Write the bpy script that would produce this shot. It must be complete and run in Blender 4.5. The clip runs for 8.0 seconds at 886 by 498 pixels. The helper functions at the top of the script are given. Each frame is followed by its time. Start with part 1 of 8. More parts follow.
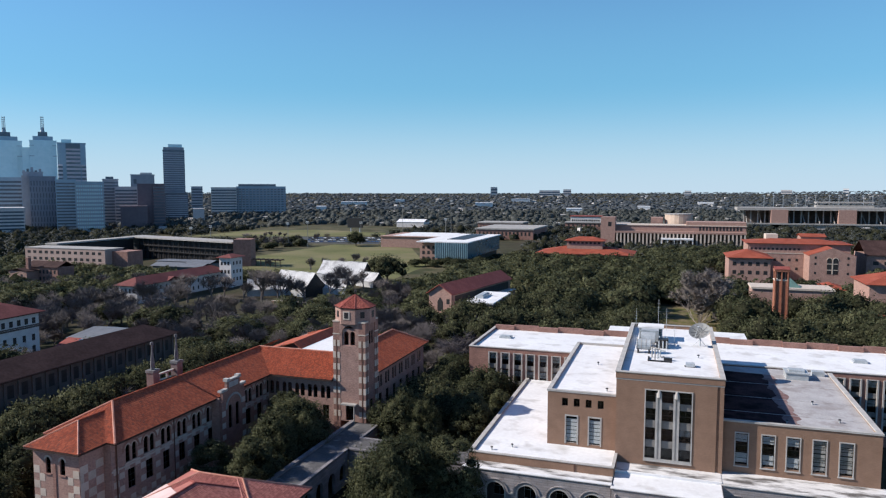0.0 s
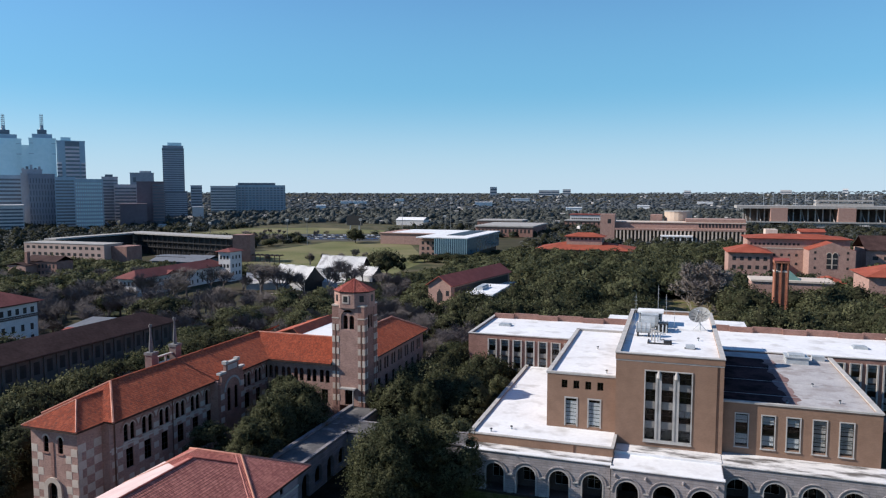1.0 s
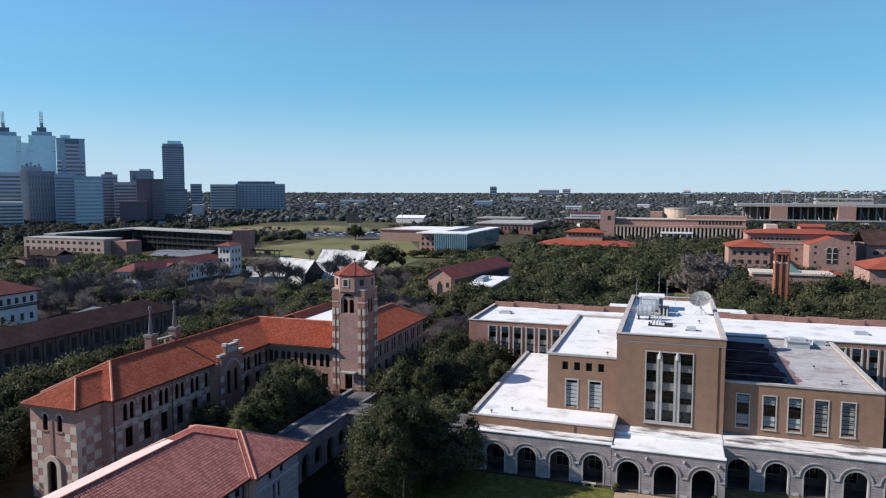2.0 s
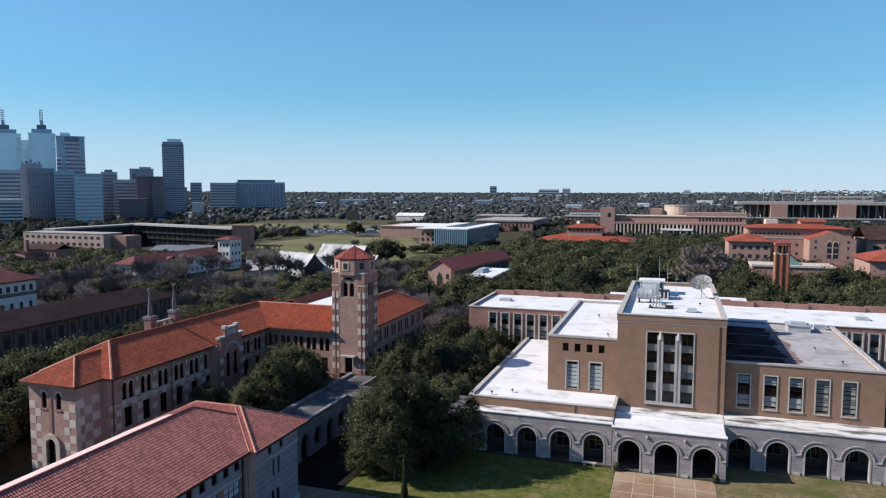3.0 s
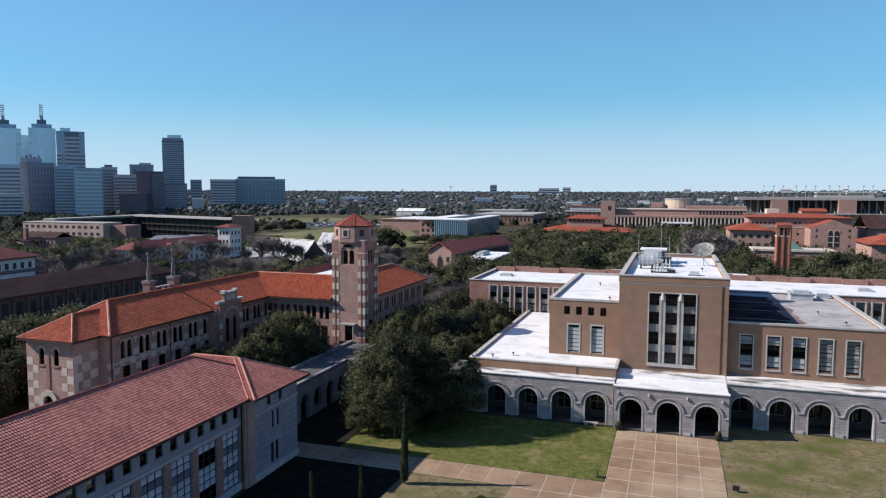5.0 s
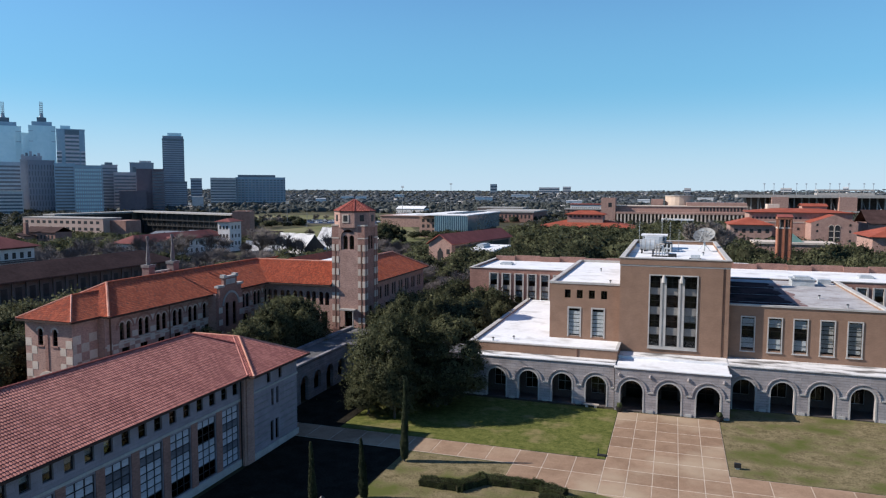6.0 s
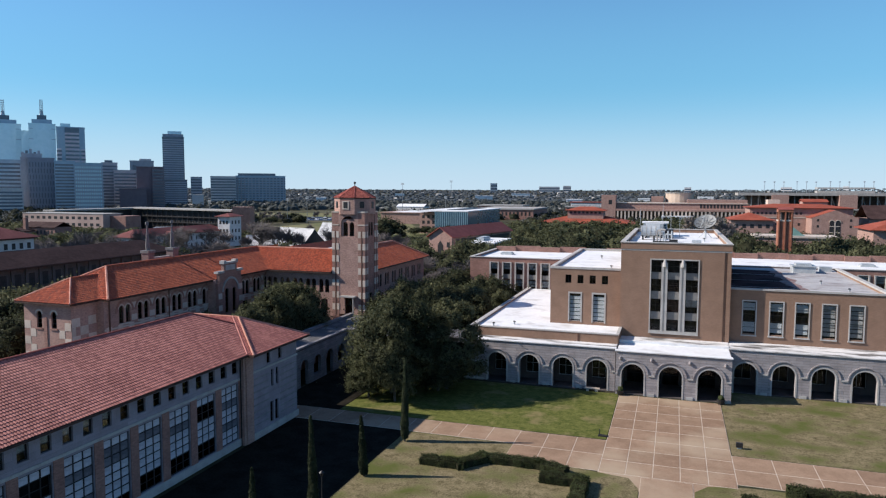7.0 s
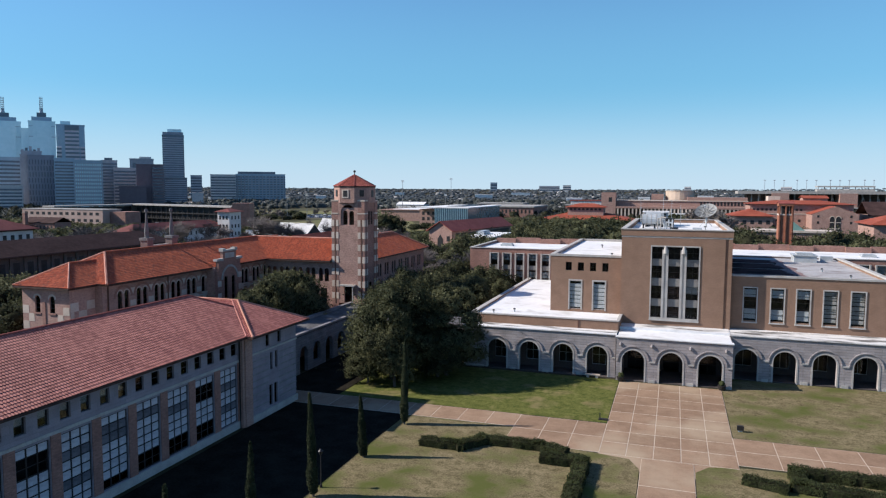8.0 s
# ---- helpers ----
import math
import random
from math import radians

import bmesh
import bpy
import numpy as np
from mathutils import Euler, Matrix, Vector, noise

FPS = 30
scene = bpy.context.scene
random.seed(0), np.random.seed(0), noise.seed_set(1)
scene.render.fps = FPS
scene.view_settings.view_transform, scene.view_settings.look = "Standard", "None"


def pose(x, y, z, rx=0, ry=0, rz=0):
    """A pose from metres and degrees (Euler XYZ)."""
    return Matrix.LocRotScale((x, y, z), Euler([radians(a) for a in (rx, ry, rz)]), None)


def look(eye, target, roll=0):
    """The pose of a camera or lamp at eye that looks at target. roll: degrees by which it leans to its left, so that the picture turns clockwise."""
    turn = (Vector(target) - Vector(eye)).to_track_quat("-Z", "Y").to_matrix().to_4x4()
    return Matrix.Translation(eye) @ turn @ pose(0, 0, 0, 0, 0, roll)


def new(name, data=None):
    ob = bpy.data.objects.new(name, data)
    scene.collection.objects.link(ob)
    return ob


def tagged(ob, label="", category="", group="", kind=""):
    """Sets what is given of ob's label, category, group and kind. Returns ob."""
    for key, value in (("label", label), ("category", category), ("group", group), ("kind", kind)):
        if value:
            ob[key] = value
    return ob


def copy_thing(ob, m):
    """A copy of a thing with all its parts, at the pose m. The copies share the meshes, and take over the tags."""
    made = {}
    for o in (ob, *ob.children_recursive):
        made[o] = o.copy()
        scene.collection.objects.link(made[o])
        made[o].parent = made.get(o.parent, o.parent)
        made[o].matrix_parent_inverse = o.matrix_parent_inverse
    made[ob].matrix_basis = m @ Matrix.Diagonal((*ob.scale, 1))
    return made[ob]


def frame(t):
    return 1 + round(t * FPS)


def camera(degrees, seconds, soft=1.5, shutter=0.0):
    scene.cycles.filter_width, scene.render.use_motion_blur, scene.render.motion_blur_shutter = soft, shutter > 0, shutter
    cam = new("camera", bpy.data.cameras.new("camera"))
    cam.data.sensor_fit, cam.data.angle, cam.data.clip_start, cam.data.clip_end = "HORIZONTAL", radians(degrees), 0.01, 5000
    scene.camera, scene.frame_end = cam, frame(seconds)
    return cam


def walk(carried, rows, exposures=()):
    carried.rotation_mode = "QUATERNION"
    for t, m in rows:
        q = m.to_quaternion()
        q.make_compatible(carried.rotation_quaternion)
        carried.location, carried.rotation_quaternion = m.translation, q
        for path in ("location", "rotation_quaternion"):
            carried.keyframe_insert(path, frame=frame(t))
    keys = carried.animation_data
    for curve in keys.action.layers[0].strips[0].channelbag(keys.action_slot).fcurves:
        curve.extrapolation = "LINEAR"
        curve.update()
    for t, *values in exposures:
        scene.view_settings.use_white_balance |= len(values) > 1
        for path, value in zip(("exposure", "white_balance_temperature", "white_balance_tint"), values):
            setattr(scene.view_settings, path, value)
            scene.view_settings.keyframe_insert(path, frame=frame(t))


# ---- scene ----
cam = camera(64.9, 8.0, soft=1.2)
METRES, EYE, TILT, LEAN, TURN = 25.0, 54.6, -4.75, 0.0, 18.4
ROWS = [
    (0.0, 0.0, 0.0, 0.0, 0.0, 0.0, 0.0),
    (0.5, 0.0007, 0.0061, -0.0677, -0.03, 0.01, -0.03),
    (1.0, 0.001, 0.013, -0.1377, -0.04, 0.03, -0.04),
    (1.5, -0.0013, 0.0195, -0.2064, -0.05, 0.04, -0.06),
    (3.0, -0.0061, 0.0397, -0.4124, -0.07, 0.05, -0.13),
    (3.5, -0.0067, 0.0473, -0.4822, -0.07, 0.06, -0.15),
    (4.0, -0.0083, 0.0566, -0.5513, -0.06, 0.06, -0.16),
    (4.5, -0.009, 0.0647, -0.6178, -0.07, 0.05, -0.18),
    (6.0, -0.0099, 0.0887, -0.7994, -0.05, 0.01, -0.2),
    (6.5, -0.0096, 0.0964, -0.8534, -0.05, 0.0, -0.21),
    (7.0, -0.0113, 0.1042, -0.9042, -0.04, -0.02, -0.22),
    (7.5, -0.0127, 0.1117, -0.9496, -0.04, -0.05, -0.25),
    (8.0, -0.0114, 0.1201, -0.9922, -0.05, -0.06, -0.29),
]
walk(cam, [(t, pose(0, 0, EYE, TILT, LEAN, TURN) @ pose(METRES * x, METRES * y, METRES * z, 90 + pitch, roll, yaw)) for t, x, y, z, yaw, pitch, roll in ROWS],
     exposures=[(0.0, 0.55, 5120, 9.0), (8.0, 0.62, 5120, 9.0)])

# ---- daylight ----
# The low morning sun stands to the south, beside the line of the walk.
SUN_FROM = Vector((-1.43, -0.42, 1.0)).normalized()
world = bpy.data.worlds.new("daylight")
scene.world = world
world.use_nodes = True
wn, wl = world.node_tree.nodes, world.node_tree.links
sky = wn.new("ShaderNodeTexSky")
sky.sky_type = "NISHITA"
sky.sun_disc = False
sky.sun_elevation = math.asin(SUN_FROM.z)
sky.sun_rotation = math.atan2(SUN_FROM.x, SUN_FROM.y)
sky.altitude = 30
sky.air_density, sky.dust_density, sky.ozone_density = 0.95, 0.0, 2.7
wn["Background"].inputs["Strength"].default_value = 0.079
# thin even haze of a winter morning, mixed into the clear sky
haze = wn.new("ShaderNodeMixRGB")
haze.inputs[2].default_value = (1.95, 4.25, 4.5, 1.0)
wl.new(sky.outputs[0], haze.inputs[1])
# the air thickens and pales towards the horizon all round
height, rise, veil = wn.new("ShaderNodeTexCoord"), wn.new("ShaderNodeSeparateXYZ"), wn.new("ShaderNodeMapRange")
veil.interpolation_type = "SMOOTHSTEP"
veil.inputs["From Min"].default_value, veil.inputs["From Max"].default_value = -0.02, 0.15
veil.inputs["To Min"].default_value, veil.inputs["To Max"].default_value = 0.85, 0.0
low = wn.new("ShaderNodeMixRGB")
low.inputs[2].default_value = (5.85, 6.1, 5.7, 1.0)
wl.new(height.outputs["Generated"], rise.inputs[0])
wl.new(rise.outputs["Z"], veil.inputs["Value"])
wl.new(veil.outputs[0], low.inputs[0])
thin = wn.new("ShaderNodeMapRange")
thin.interpolation_type = "SMOOTHSTEP"
thin.inputs["From Min"].default_value, thin.inputs["From Max"].default_value = 0.1, 0.42
thin.inputs["To Min"].default_value, thin.inputs["To Max"].default_value = 0.6, 0.0
wl.new(rise.outputs["Z"], thin.inputs["Value"])
wl.new(thin.outputs[0], haze.inputs[0])
wl.new(haze.outputs[0], low.inputs[1])
wl.new(low.outputs[0], wn["Background"].inputs["Color"])
sun = new("sun", bpy.data.lights.new("sun", "SUN"))
sun.data.energy, sun.data.angle, sun.data.color = 5.3, radians(0.5), (1.0, 0.79, 0.565)
sun.matrix_world = look(SUN_FROM * 400, (0, 0, 0))


# ---- materials ----
def material(name, a, b, scale=1.0, fine=12.0, rough=0.85, bump=0.15, metal=0.0, island=0.0, object_random=0.0,
             stretch=(1, 1, 1), third=None, third_scale=0.12, third_amount=0.5, spec=0.3, grit=0.5, across=False):
    """Two tones mixed by coarse and fine noise, with relief; a third tone comes in stains of its own shape."""
    m = bpy.data.materials.new(name)
    m.use_nodes = True
    n, l = m.node_tree.nodes, m.node_tree.links
    p = n["Principled BSDF"]
    p.inputs["Roughness"].default_value, p.inputs["Metallic"].default_value = rough, metal
    p.inputs["Specular IOR Level"].default_value = spec
    co = n.new("ShaderNodeTexCoord")
    mp = n.new("ShaderNodeMapping")
    mp.inputs["Scale"].default_value = stretch
    # laid pieces that share one mesh take their stains from the place they lie in
    l.new(n.new("ShaderNodeNewGeometry").outputs["Position"] if across else co.outputs["Object"], mp.inputs["Vector"])
    n1, n2 = n.new("ShaderNodeTexNoise"), n.new("ShaderNodeTexNoise")
    for node, s, d in ((n1, scale, 5.0), (n2, fine, 3.0)):
        node.inputs["Scale"].default_value, node.inputs["Detail"].default_value = s, d
        node.inputs["Roughness"].default_value = grit
        l.new(mp.outputs["Vector"], node.inputs["Vector"])
    add = n.new("ShaderNodeMath")
    add.operation = "MULTIPLY_ADD"
    l.new(n1.outputs["Fac"], add.inputs[0])
    add.inputs[1].default_value = 1.5
    sub = n.new("ShaderNodeMath")
    sub.operation = "MULTIPLY_ADD"
    l.new(n2.outputs["Fac"], sub.inputs[0])
    sub.inputs[1].default_value, sub.inputs[2].default_value = 1.1, -0.8
    l.new(sub.outputs[0], add.inputs[2])
    fac = add.outputs[0]
    for amount, source in ((island, "ShaderNodeNewGeometry"), (object_random, "ShaderNodeObjectInfo")):
        if amount:
            r = n.new(source)
            out = r.outputs["Random Per Island"] if source == "ShaderNodeNewGeometry" else r.outputs["Random"]
            k = n.new("ShaderNodeMath")
            k.operation = "MULTIPLY_ADD"
            l.new(out, k.inputs[0])
            k.inputs[1].default_value = amount
            j = n.new("ShaderNodeMath")
            j.operation = "ADD"
            l.new(fac, j.inputs[0])
            j.inputs[1].default_value = -amount / 2
            l.new(j.outputs[0], k.inputs[2])
            fac = k.outputs[0]
    ramp = n.new("ShaderNodeValToRGB")
    ramp.color_ramp.elements[0].position, ramp.color_ramp.elements[1].position = 0.2, 0.8
    ramp.color_ramp.elements[0].color, ramp.color_ramp.elements[1].color = (*a, 1), (*b, 1)
    l.new(fac, ramp.inputs["Fac"])
    colour = ramp.outputs["Color"]
    if third:
        n3 = n.new("ShaderNodeTexNoise")
        n3.inputs["Scale"].default_value, n3.inputs["Detail"].default_value = third_scale, 8.0
        n3.inputs["Roughness"].default_value = min(grit, 0.58)
        l.new(mp.outputs["Vector"], n3.inputs["Vector"])
        r3 = n.new("ShaderNodeMapRange")
        r3.inputs["From Min"].default_value, r3.inputs["From Max"].default_value = 0.62 - 0.3 * third_amount, 0.78 - 0.3 * third_amount
        l.new(n3.outputs["Fac"], r3.inputs["Value"])
        mx = n.new("ShaderNodeMix")
        mx.data_type = "RGBA"
        l.new(r3.outputs[0], mx.inputs["Factor"])
        l.new(colour, mx.inputs["A"])
        mx.inputs["B"].default_value = (*third, 1)
        colour = mx.outputs["Result"]
    l.new(colour, p.inputs["Base Color"])
    if bump:
        bp = n.new("ShaderNodeBump")
        bp.inputs["Strength"].default_value, bp.inputs["Distance"].default_value = bump, 0.05
        l.new(n2.outputs["Fac"], bp.inputs["Height"])
        l.new(bp.outputs["Normal"], p.inputs["Normal"])
    return m


def masonry(name, a, b, joint, width, height, rough=0.85, gap=0.02, bump=0.5, vary=0.2):
    """Coursed blocks at real size on upright walls; grain inside each block."""
    m = material(name, a, b, 0.5, 9.0, rough, 0.0)
    n, l = m.node_tree.nodes, m.node_tree.links
    co, p = n["Texture Coordinate"], n["Principled BSDF"]
    sep, add, comb = n.new("ShaderNodeSeparateXYZ"), n.new("ShaderNodeMath"), n.new("ShaderNodeCombineXYZ")
    l.new(co.outputs["Object"], sep.inputs[0])
    l.new(sep.outputs["X"], add.inputs[0])
    l.new(sep.outputs["Y"], add.inputs[1])
    l.new(add.outputs[0], comb.inputs["X"])
    l.new(sep.outputs["Z"], comb.inputs["Y"])
    br = n.new("ShaderNodeTexBrick")
    br.inputs["Scale"].default_value = 1.0
    br.inputs["Brick Width"].default_value, br.inputs["Row Height"].default_value = width, height
    br.inputs["Mortar Size"].default_value, br.inputs["Mortar Smooth"].default_value = gap, 0.2
    br.inputs["Color1"].default_value, br.inputs["Color2"].default_value = (1 - 1.4 * vary, 1 - 1.4 * vary, 1 - 1.4 * vary, 1), (1 + 0.6 * vary, 1 + 0.5 * vary, 1 + 0.4 * vary, 1)
    br.inputs["Mortar"].default_value = (*joint, 1)
    l.new(comb.outputs[0], br.inputs["Vector"])
    mx = n.new("ShaderNodeMix")
    mx.data_type, mx.blend_type = "RGBA", "MULTIPLY"
    mx.inputs["Factor"].default_value = 1.0
    old = p.inputs["Base Color"].links[0].from_socket
    l.new(old, mx.inputs["A"])
    l.new(br.outputs["Color"], mx.inputs["B"])
    l.new(mx.outputs["Result"], p.inputs["Base Color"])
    bp = n.new("ShaderNodeBump")
    bp.inputs["Strength"].default_value, bp.inputs["Distance"].default_value = bump, 0.04
    bp.invert = True
    l.new(br.outputs["Fac"], bp.inputs["Height"])
    l.new(bp.outputs["Normal"], p.inputs["Normal"])
    return m


def glazing(name, tint=(0.84, 0.85, 0.86), mirror=0.08):
    """Thin window glass: clear, with a Fresnel gloss."""
    m = bpy.data.materials.new(name)
    m.use_nodes = True
    n, l = m.node_tree.nodes, m.node_tree.links
    n.remove(n["Principled BSDF"])
    tr, gl, mix, fr = n.new("ShaderNodeBsdfTransparent"), n.new("ShaderNodeBsdfGlossy"), n.new("ShaderNodeMixShader"), n.new("ShaderNodeFresnel")
    tr.inputs["Color"].default_value = (*tint, 1)
    gl.inputs["Roughness"].default_value = 0.03
    fr.inputs["IOR"].default_value = 1.5 + mirror
    l.new(fr.outputs[0], mix.inputs["Fac"])
    l.new(tr.outputs[0], mix.inputs[1])
    l.new(gl.outputs[0], mix.inputs[2])
    l.new(mix.outputs[0], n["Material Output"].inputs["Surface"])
    return m


def leafage(name, a, b, passing=0.25, island=0.14):
    """Leaves: two greens by island, part of the light passing through."""
    m = material(name, a, b, 0.35, 1.6, 0.6, 0.0, island=island, object_random=0.45, spec=0.06)
    n, l = m.node_tree.nodes, m.node_tree.links
    p, out = n["Principled BSDF"], n["Material Output"]
    tl, mix = n.new("ShaderNodeBsdfTranslucent"), n.new("ShaderNodeMixShader")
    mix.inputs["Fac"].default_value = passing
    l.new(p.inputs["Base Color"].links[0].from_socket, tl.inputs["Color"])
    l.new(p.outputs[0], mix.inputs[1])
    l.new(tl.outputs[0], mix.inputs[2])
    l.new(mix.outputs[0], out.inputs["Surface"])
    return m


BRICK_TAN = masonry("tan_brick", (0.222, 0.139, 0.092), (0.264, 0.168, 0.114), (0.99, 0.98, 0.97), 0.31, 0.1, gap=0.008, bump=0.05, vary=0.07)
BRICK_ROSE = masonry("rose_brick", (0.235, 0.132, 0.104), (0.325, 0.19, 0.15), (0.95, 0.95, 0.95), 0.31, 0.1, gap=0.01, bump=0.15, vary=0.2)
BRICK_PINK = masonry("pink_brick", (0.30, 0.19, 0.152), (0.40, 0.26, 0.212), (0.97, 0.97, 0.97), 0.31, 0.1, gap=0.01, bump=0.15, vary=0.2)
BRICK_RED = masonry("red_brick", (0.26, 0.105, 0.06), (0.34, 0.15, 0.09), (0.9, 0.9, 0.9), 0.42, 0.14, gap=0.012, bump=0.2)
STONE = masonry("coursed_limestone", (0.262, 0.238, 0.236), (0.365, 0.336, 0.335), (0.55, 0.54, 0.55), 1.9, 0.42, gap=0.022, bump=0.5, vary=0.12)
STONE_PLAIN = material("dressed_limestone", (0.33, 0.31, 0.285), (0.45, 0.43, 0.40), 0.6, 7, 0.85, 0.1)
STONE_PALE = material("pale_limestone", (0.42, 0.352, 0.285), (0.55, 0.47, 0.39), 0.8, 6, 0.85, 0.15, object_random=0.5)
STONE_GREY = masonry("grey_marble", (0.235, 0.208, 0.232), (0.31, 0.28, 0.308), (0.8, 0.8, 0.8), 1.4, 0.75, gap=0.02, bump=0.3, vary=0.08)
PLASTER = material("white_render", (0.50, 0.475, 0.455), (0.64, 0.61, 0.585), 0.4, 5, 0.8, 0.05)
CONCRETE = material("concrete", (0.27, 0.255, 0.235), (0.38, 0.36, 0.33), 0.3, 4, 0.85, 0.1)
MEMBRANE = material("white_roof_membrane", (0.66, 0.65, 0.64), (0.745, 0.74, 0.73), 0.15, 1.2, 0.7, 0.03, third=(0.52, 0.505, 0.485), third_scale=0.25, third_amount=0.3)
MEMBRANE_WORN = material("worn_white_roof_membrane", (0.56, 0.54, 0.515), (0.72, 0.70, 0.675), 0.5, 2.5, 0.8, 0.05, third=(0.12, 0.11, 0.10), third_scale=0.55, third_amount=0.55, stretch=(0.35, 1, 1), grit=0.65)
# cloister roof; the oaks' shade and sun dapples are put into the colour
ROOF_GREY = material("shade_dappled_grey_roof", (0.06, 0.058, 0.06), (0.12, 0.116, 0.115), 0.3, 3.0, 0.9, 0.1, third=(0.22, 0.21, 0.2), third_scale=0.5, third_amount=0.25, grit=0.65)
GRAVEL_ROOF = material("grey_gravel_roof", (0.31, 0.295, 0.29), (0.44, 0.425, 0.42), 0.25, 3.0, 0.9, 0.1, third=(0.27, 0.245, 0.235), third_scale=0.3, third_amount=0.4, grit=0.65)
# near-black tone that deepens the tower's shadow on the right roof
ROOF_SHADE = material("tower_shade_on_roof", (0.03, 0.02, 0.022), (0.075, 0.044, 0.044), 0.2, 3.0, 1.0, 0.1, third=(0.016, 0.013, 0.015), third_scale=0.3, third_amount=0.5, spec=0.02)
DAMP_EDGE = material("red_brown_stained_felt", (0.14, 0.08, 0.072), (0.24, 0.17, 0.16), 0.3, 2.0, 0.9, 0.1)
# stone inside the arcades; the deep shade there is put into its colour
ARCADE_SHADE = material("shade_dark_arcade_stone", (0.05, 0.042, 0.04), (0.085, 0.072, 0.066), 0.4, 4.0, 0.9, 0.1)
TILE_PINK = material("dusty_clay_tile", (0.27, 0.089, 0.067), (0.415, 0.157, 0.12), 0.25, 2.5, 0.65, 0.1, island=0.8, spec=0.4)
TILE_ORANGE = material("orange_clay_tile", (0.29, 0.066, 0.026), (0.44, 0.112, 0.046), 0.3, 2.0, 0.75, 0.1, island=0.9, third=(0.20, 0.068, 0.04), third_scale=2.2, third_amount=0.35)
TILE_RED = material("red_tower_tile", (0.25, 0.064, 0.044), (0.37, 0.108, 0.076), 0.3, 2.0, 0.75, 0.1, island=0.8)
# pale tone that paints direct sun on the hall's far slope
SUNLIT_SLOPE = material("sunlit_slope_tile", (0.50, 0.37, 0.34), (0.62, 0.47, 0.435), 0.4, 4.0, 0.7, 0.1)
SLATE_ROOF = material("grey_standing_seam", (0.10, 0.105, 0.115), (0.16, 0.165, 0.178), 0.3, 3.0, 0.6, 0.05)
TILE_RIDGE = material("ridge_tile", (0.40, 0.18, 0.12), (0.54, 0.28, 0.20), 0.5, 3.0, 0.75, 0.1, island=0.4)
TILE_DEEP = material("deep_red_tile", (0.17, 0.052, 0.042), (0.26, 0.082, 0.066), 0.2, 1.5, 0.8, 0.05, spec=0.12)
TILE_FAR = material("orange_red_far_tile", (0.205, 0.052, 0.03), (0.285, 0.08, 0.046), 0.2, 1.5, 0.8, 0.05, spec=0.12)
TILE_MAUVE = material("faded_mauve_tile", (0.12, 0.045, 0.04), (0.185, 0.07, 0.062), 0.2, 1.5, 0.8, 0.05, spec=0.1)
# darker copy of the limestone for the cloister; its shade is in the colour
STONE_SHADED = masonry("shaded_cloister_stone", (0.165, 0.155, 0.162), (0.24, 0.226, 0.232), (0.6, 0.6, 0.6), 1.7, 0.42, gap=0.022, bump=0.5, vary=0.12)
TILE_BROWN = material("dark_brown_roof", (0.036, 0.022, 0.02), (0.065, 0.04, 0.036), 0.2, 1.5, 0.9, 0.05, spec=0.08)
TIMBER_DARK = material("dark_eave_timber", (0.035, 0.02, 0.016), (0.07, 0.04, 0.03), 1.0, 8.0, 0.7, 0.1)
METAL_DARK = material("dark_bronze", (0.018, 0.017, 0.018), (0.035, 0.034, 0.034), 1.0, 8.0, 0.45, 0.05)
METAL_GREY = material("galvanised_metal", (0.32, 0.34, 0.35), (0.48, 0.5, 0.51), 0.8, 6.0, 0.5, 0.05, metal=0.15)
MESH_GREY = material("perforated_dish_mesh", (0.16, 0.16, 0.155), (0.25, 0.25, 0.24), 1.0, 20.0, 0.6, 0.2)
METAL_BROWN = material("oxidised_downpipe", (0.09, 0.045, 0.03), (0.13, 0.07, 0.05), 1.0, 8.0, 0.6, 0.05)
BLIND = material("pale_blind", (0.58, 0.61, 0.63), (0.70, 0.73, 0.745), 0.8, 4.0, 0.8, 0.0)
BLIND_GREY = material("grey_blind", (0.40, 0.40, 0.39), (0.54, 0.54, 0.52), 0.8, 4.0, 0.8, 0.0)
SHADE_PANEL = material("frosted_panel", (0.36, 0.36, 0.39), (0.52, 0.52, 0.55), 0.8, 4.0, 0.5, 0.0, object_random=0.5)
DIM_PANEL = material("dim_drawn_blind", (0.09, 0.09, 0.105), (0.16, 0.16, 0.18), 0.8, 4.0, 0.6, 0.0, object_random=0.5)
# for boards added behind the glass; the rooms' darkness is in the colour
DARK_ROOM = material("unlit_room_board", (0.012, 0.012, 0.014), (0.03, 0.03, 0.033), 0.6, 3.0, 0.9, 0.0)
GLASS = glazing("window_glass", mirror=-0.16)
GLASS_SKY = material("reflective_curtain_glass", (0.05, 0.085, 0.12), (0.09, 0.13, 0.17), 0.02, 0.3, 0.12, 0.0, spec=0.9)
PAVING = material("brown_pebble_paving", (0.195, 0.124, 0.074), (0.30, 0.203, 0.128), 0.35, 8.0, 0.85, 0.1, object_random=0.35, third=(0.345, 0.262, 0.172), third_scale=0.085, third_amount=0.42, grit=0.7, across=True)
JOINT = material("pale_paving_joint", (0.46, 0.38, 0.29), (0.56, 0.47, 0.37), 1.0, 8.0, 0.85, 0.05)
LAWN_GREEN = material("green_lawn", (0.046, 0.06, 0.012), (0.155, 0.155, 0.042), 0.8, 5.0, 0.95, 0.6, third=(0.19, 0.155, 0.072), third_scale=0.2, third_amount=0.3, spec=0.05, grit=0.78)
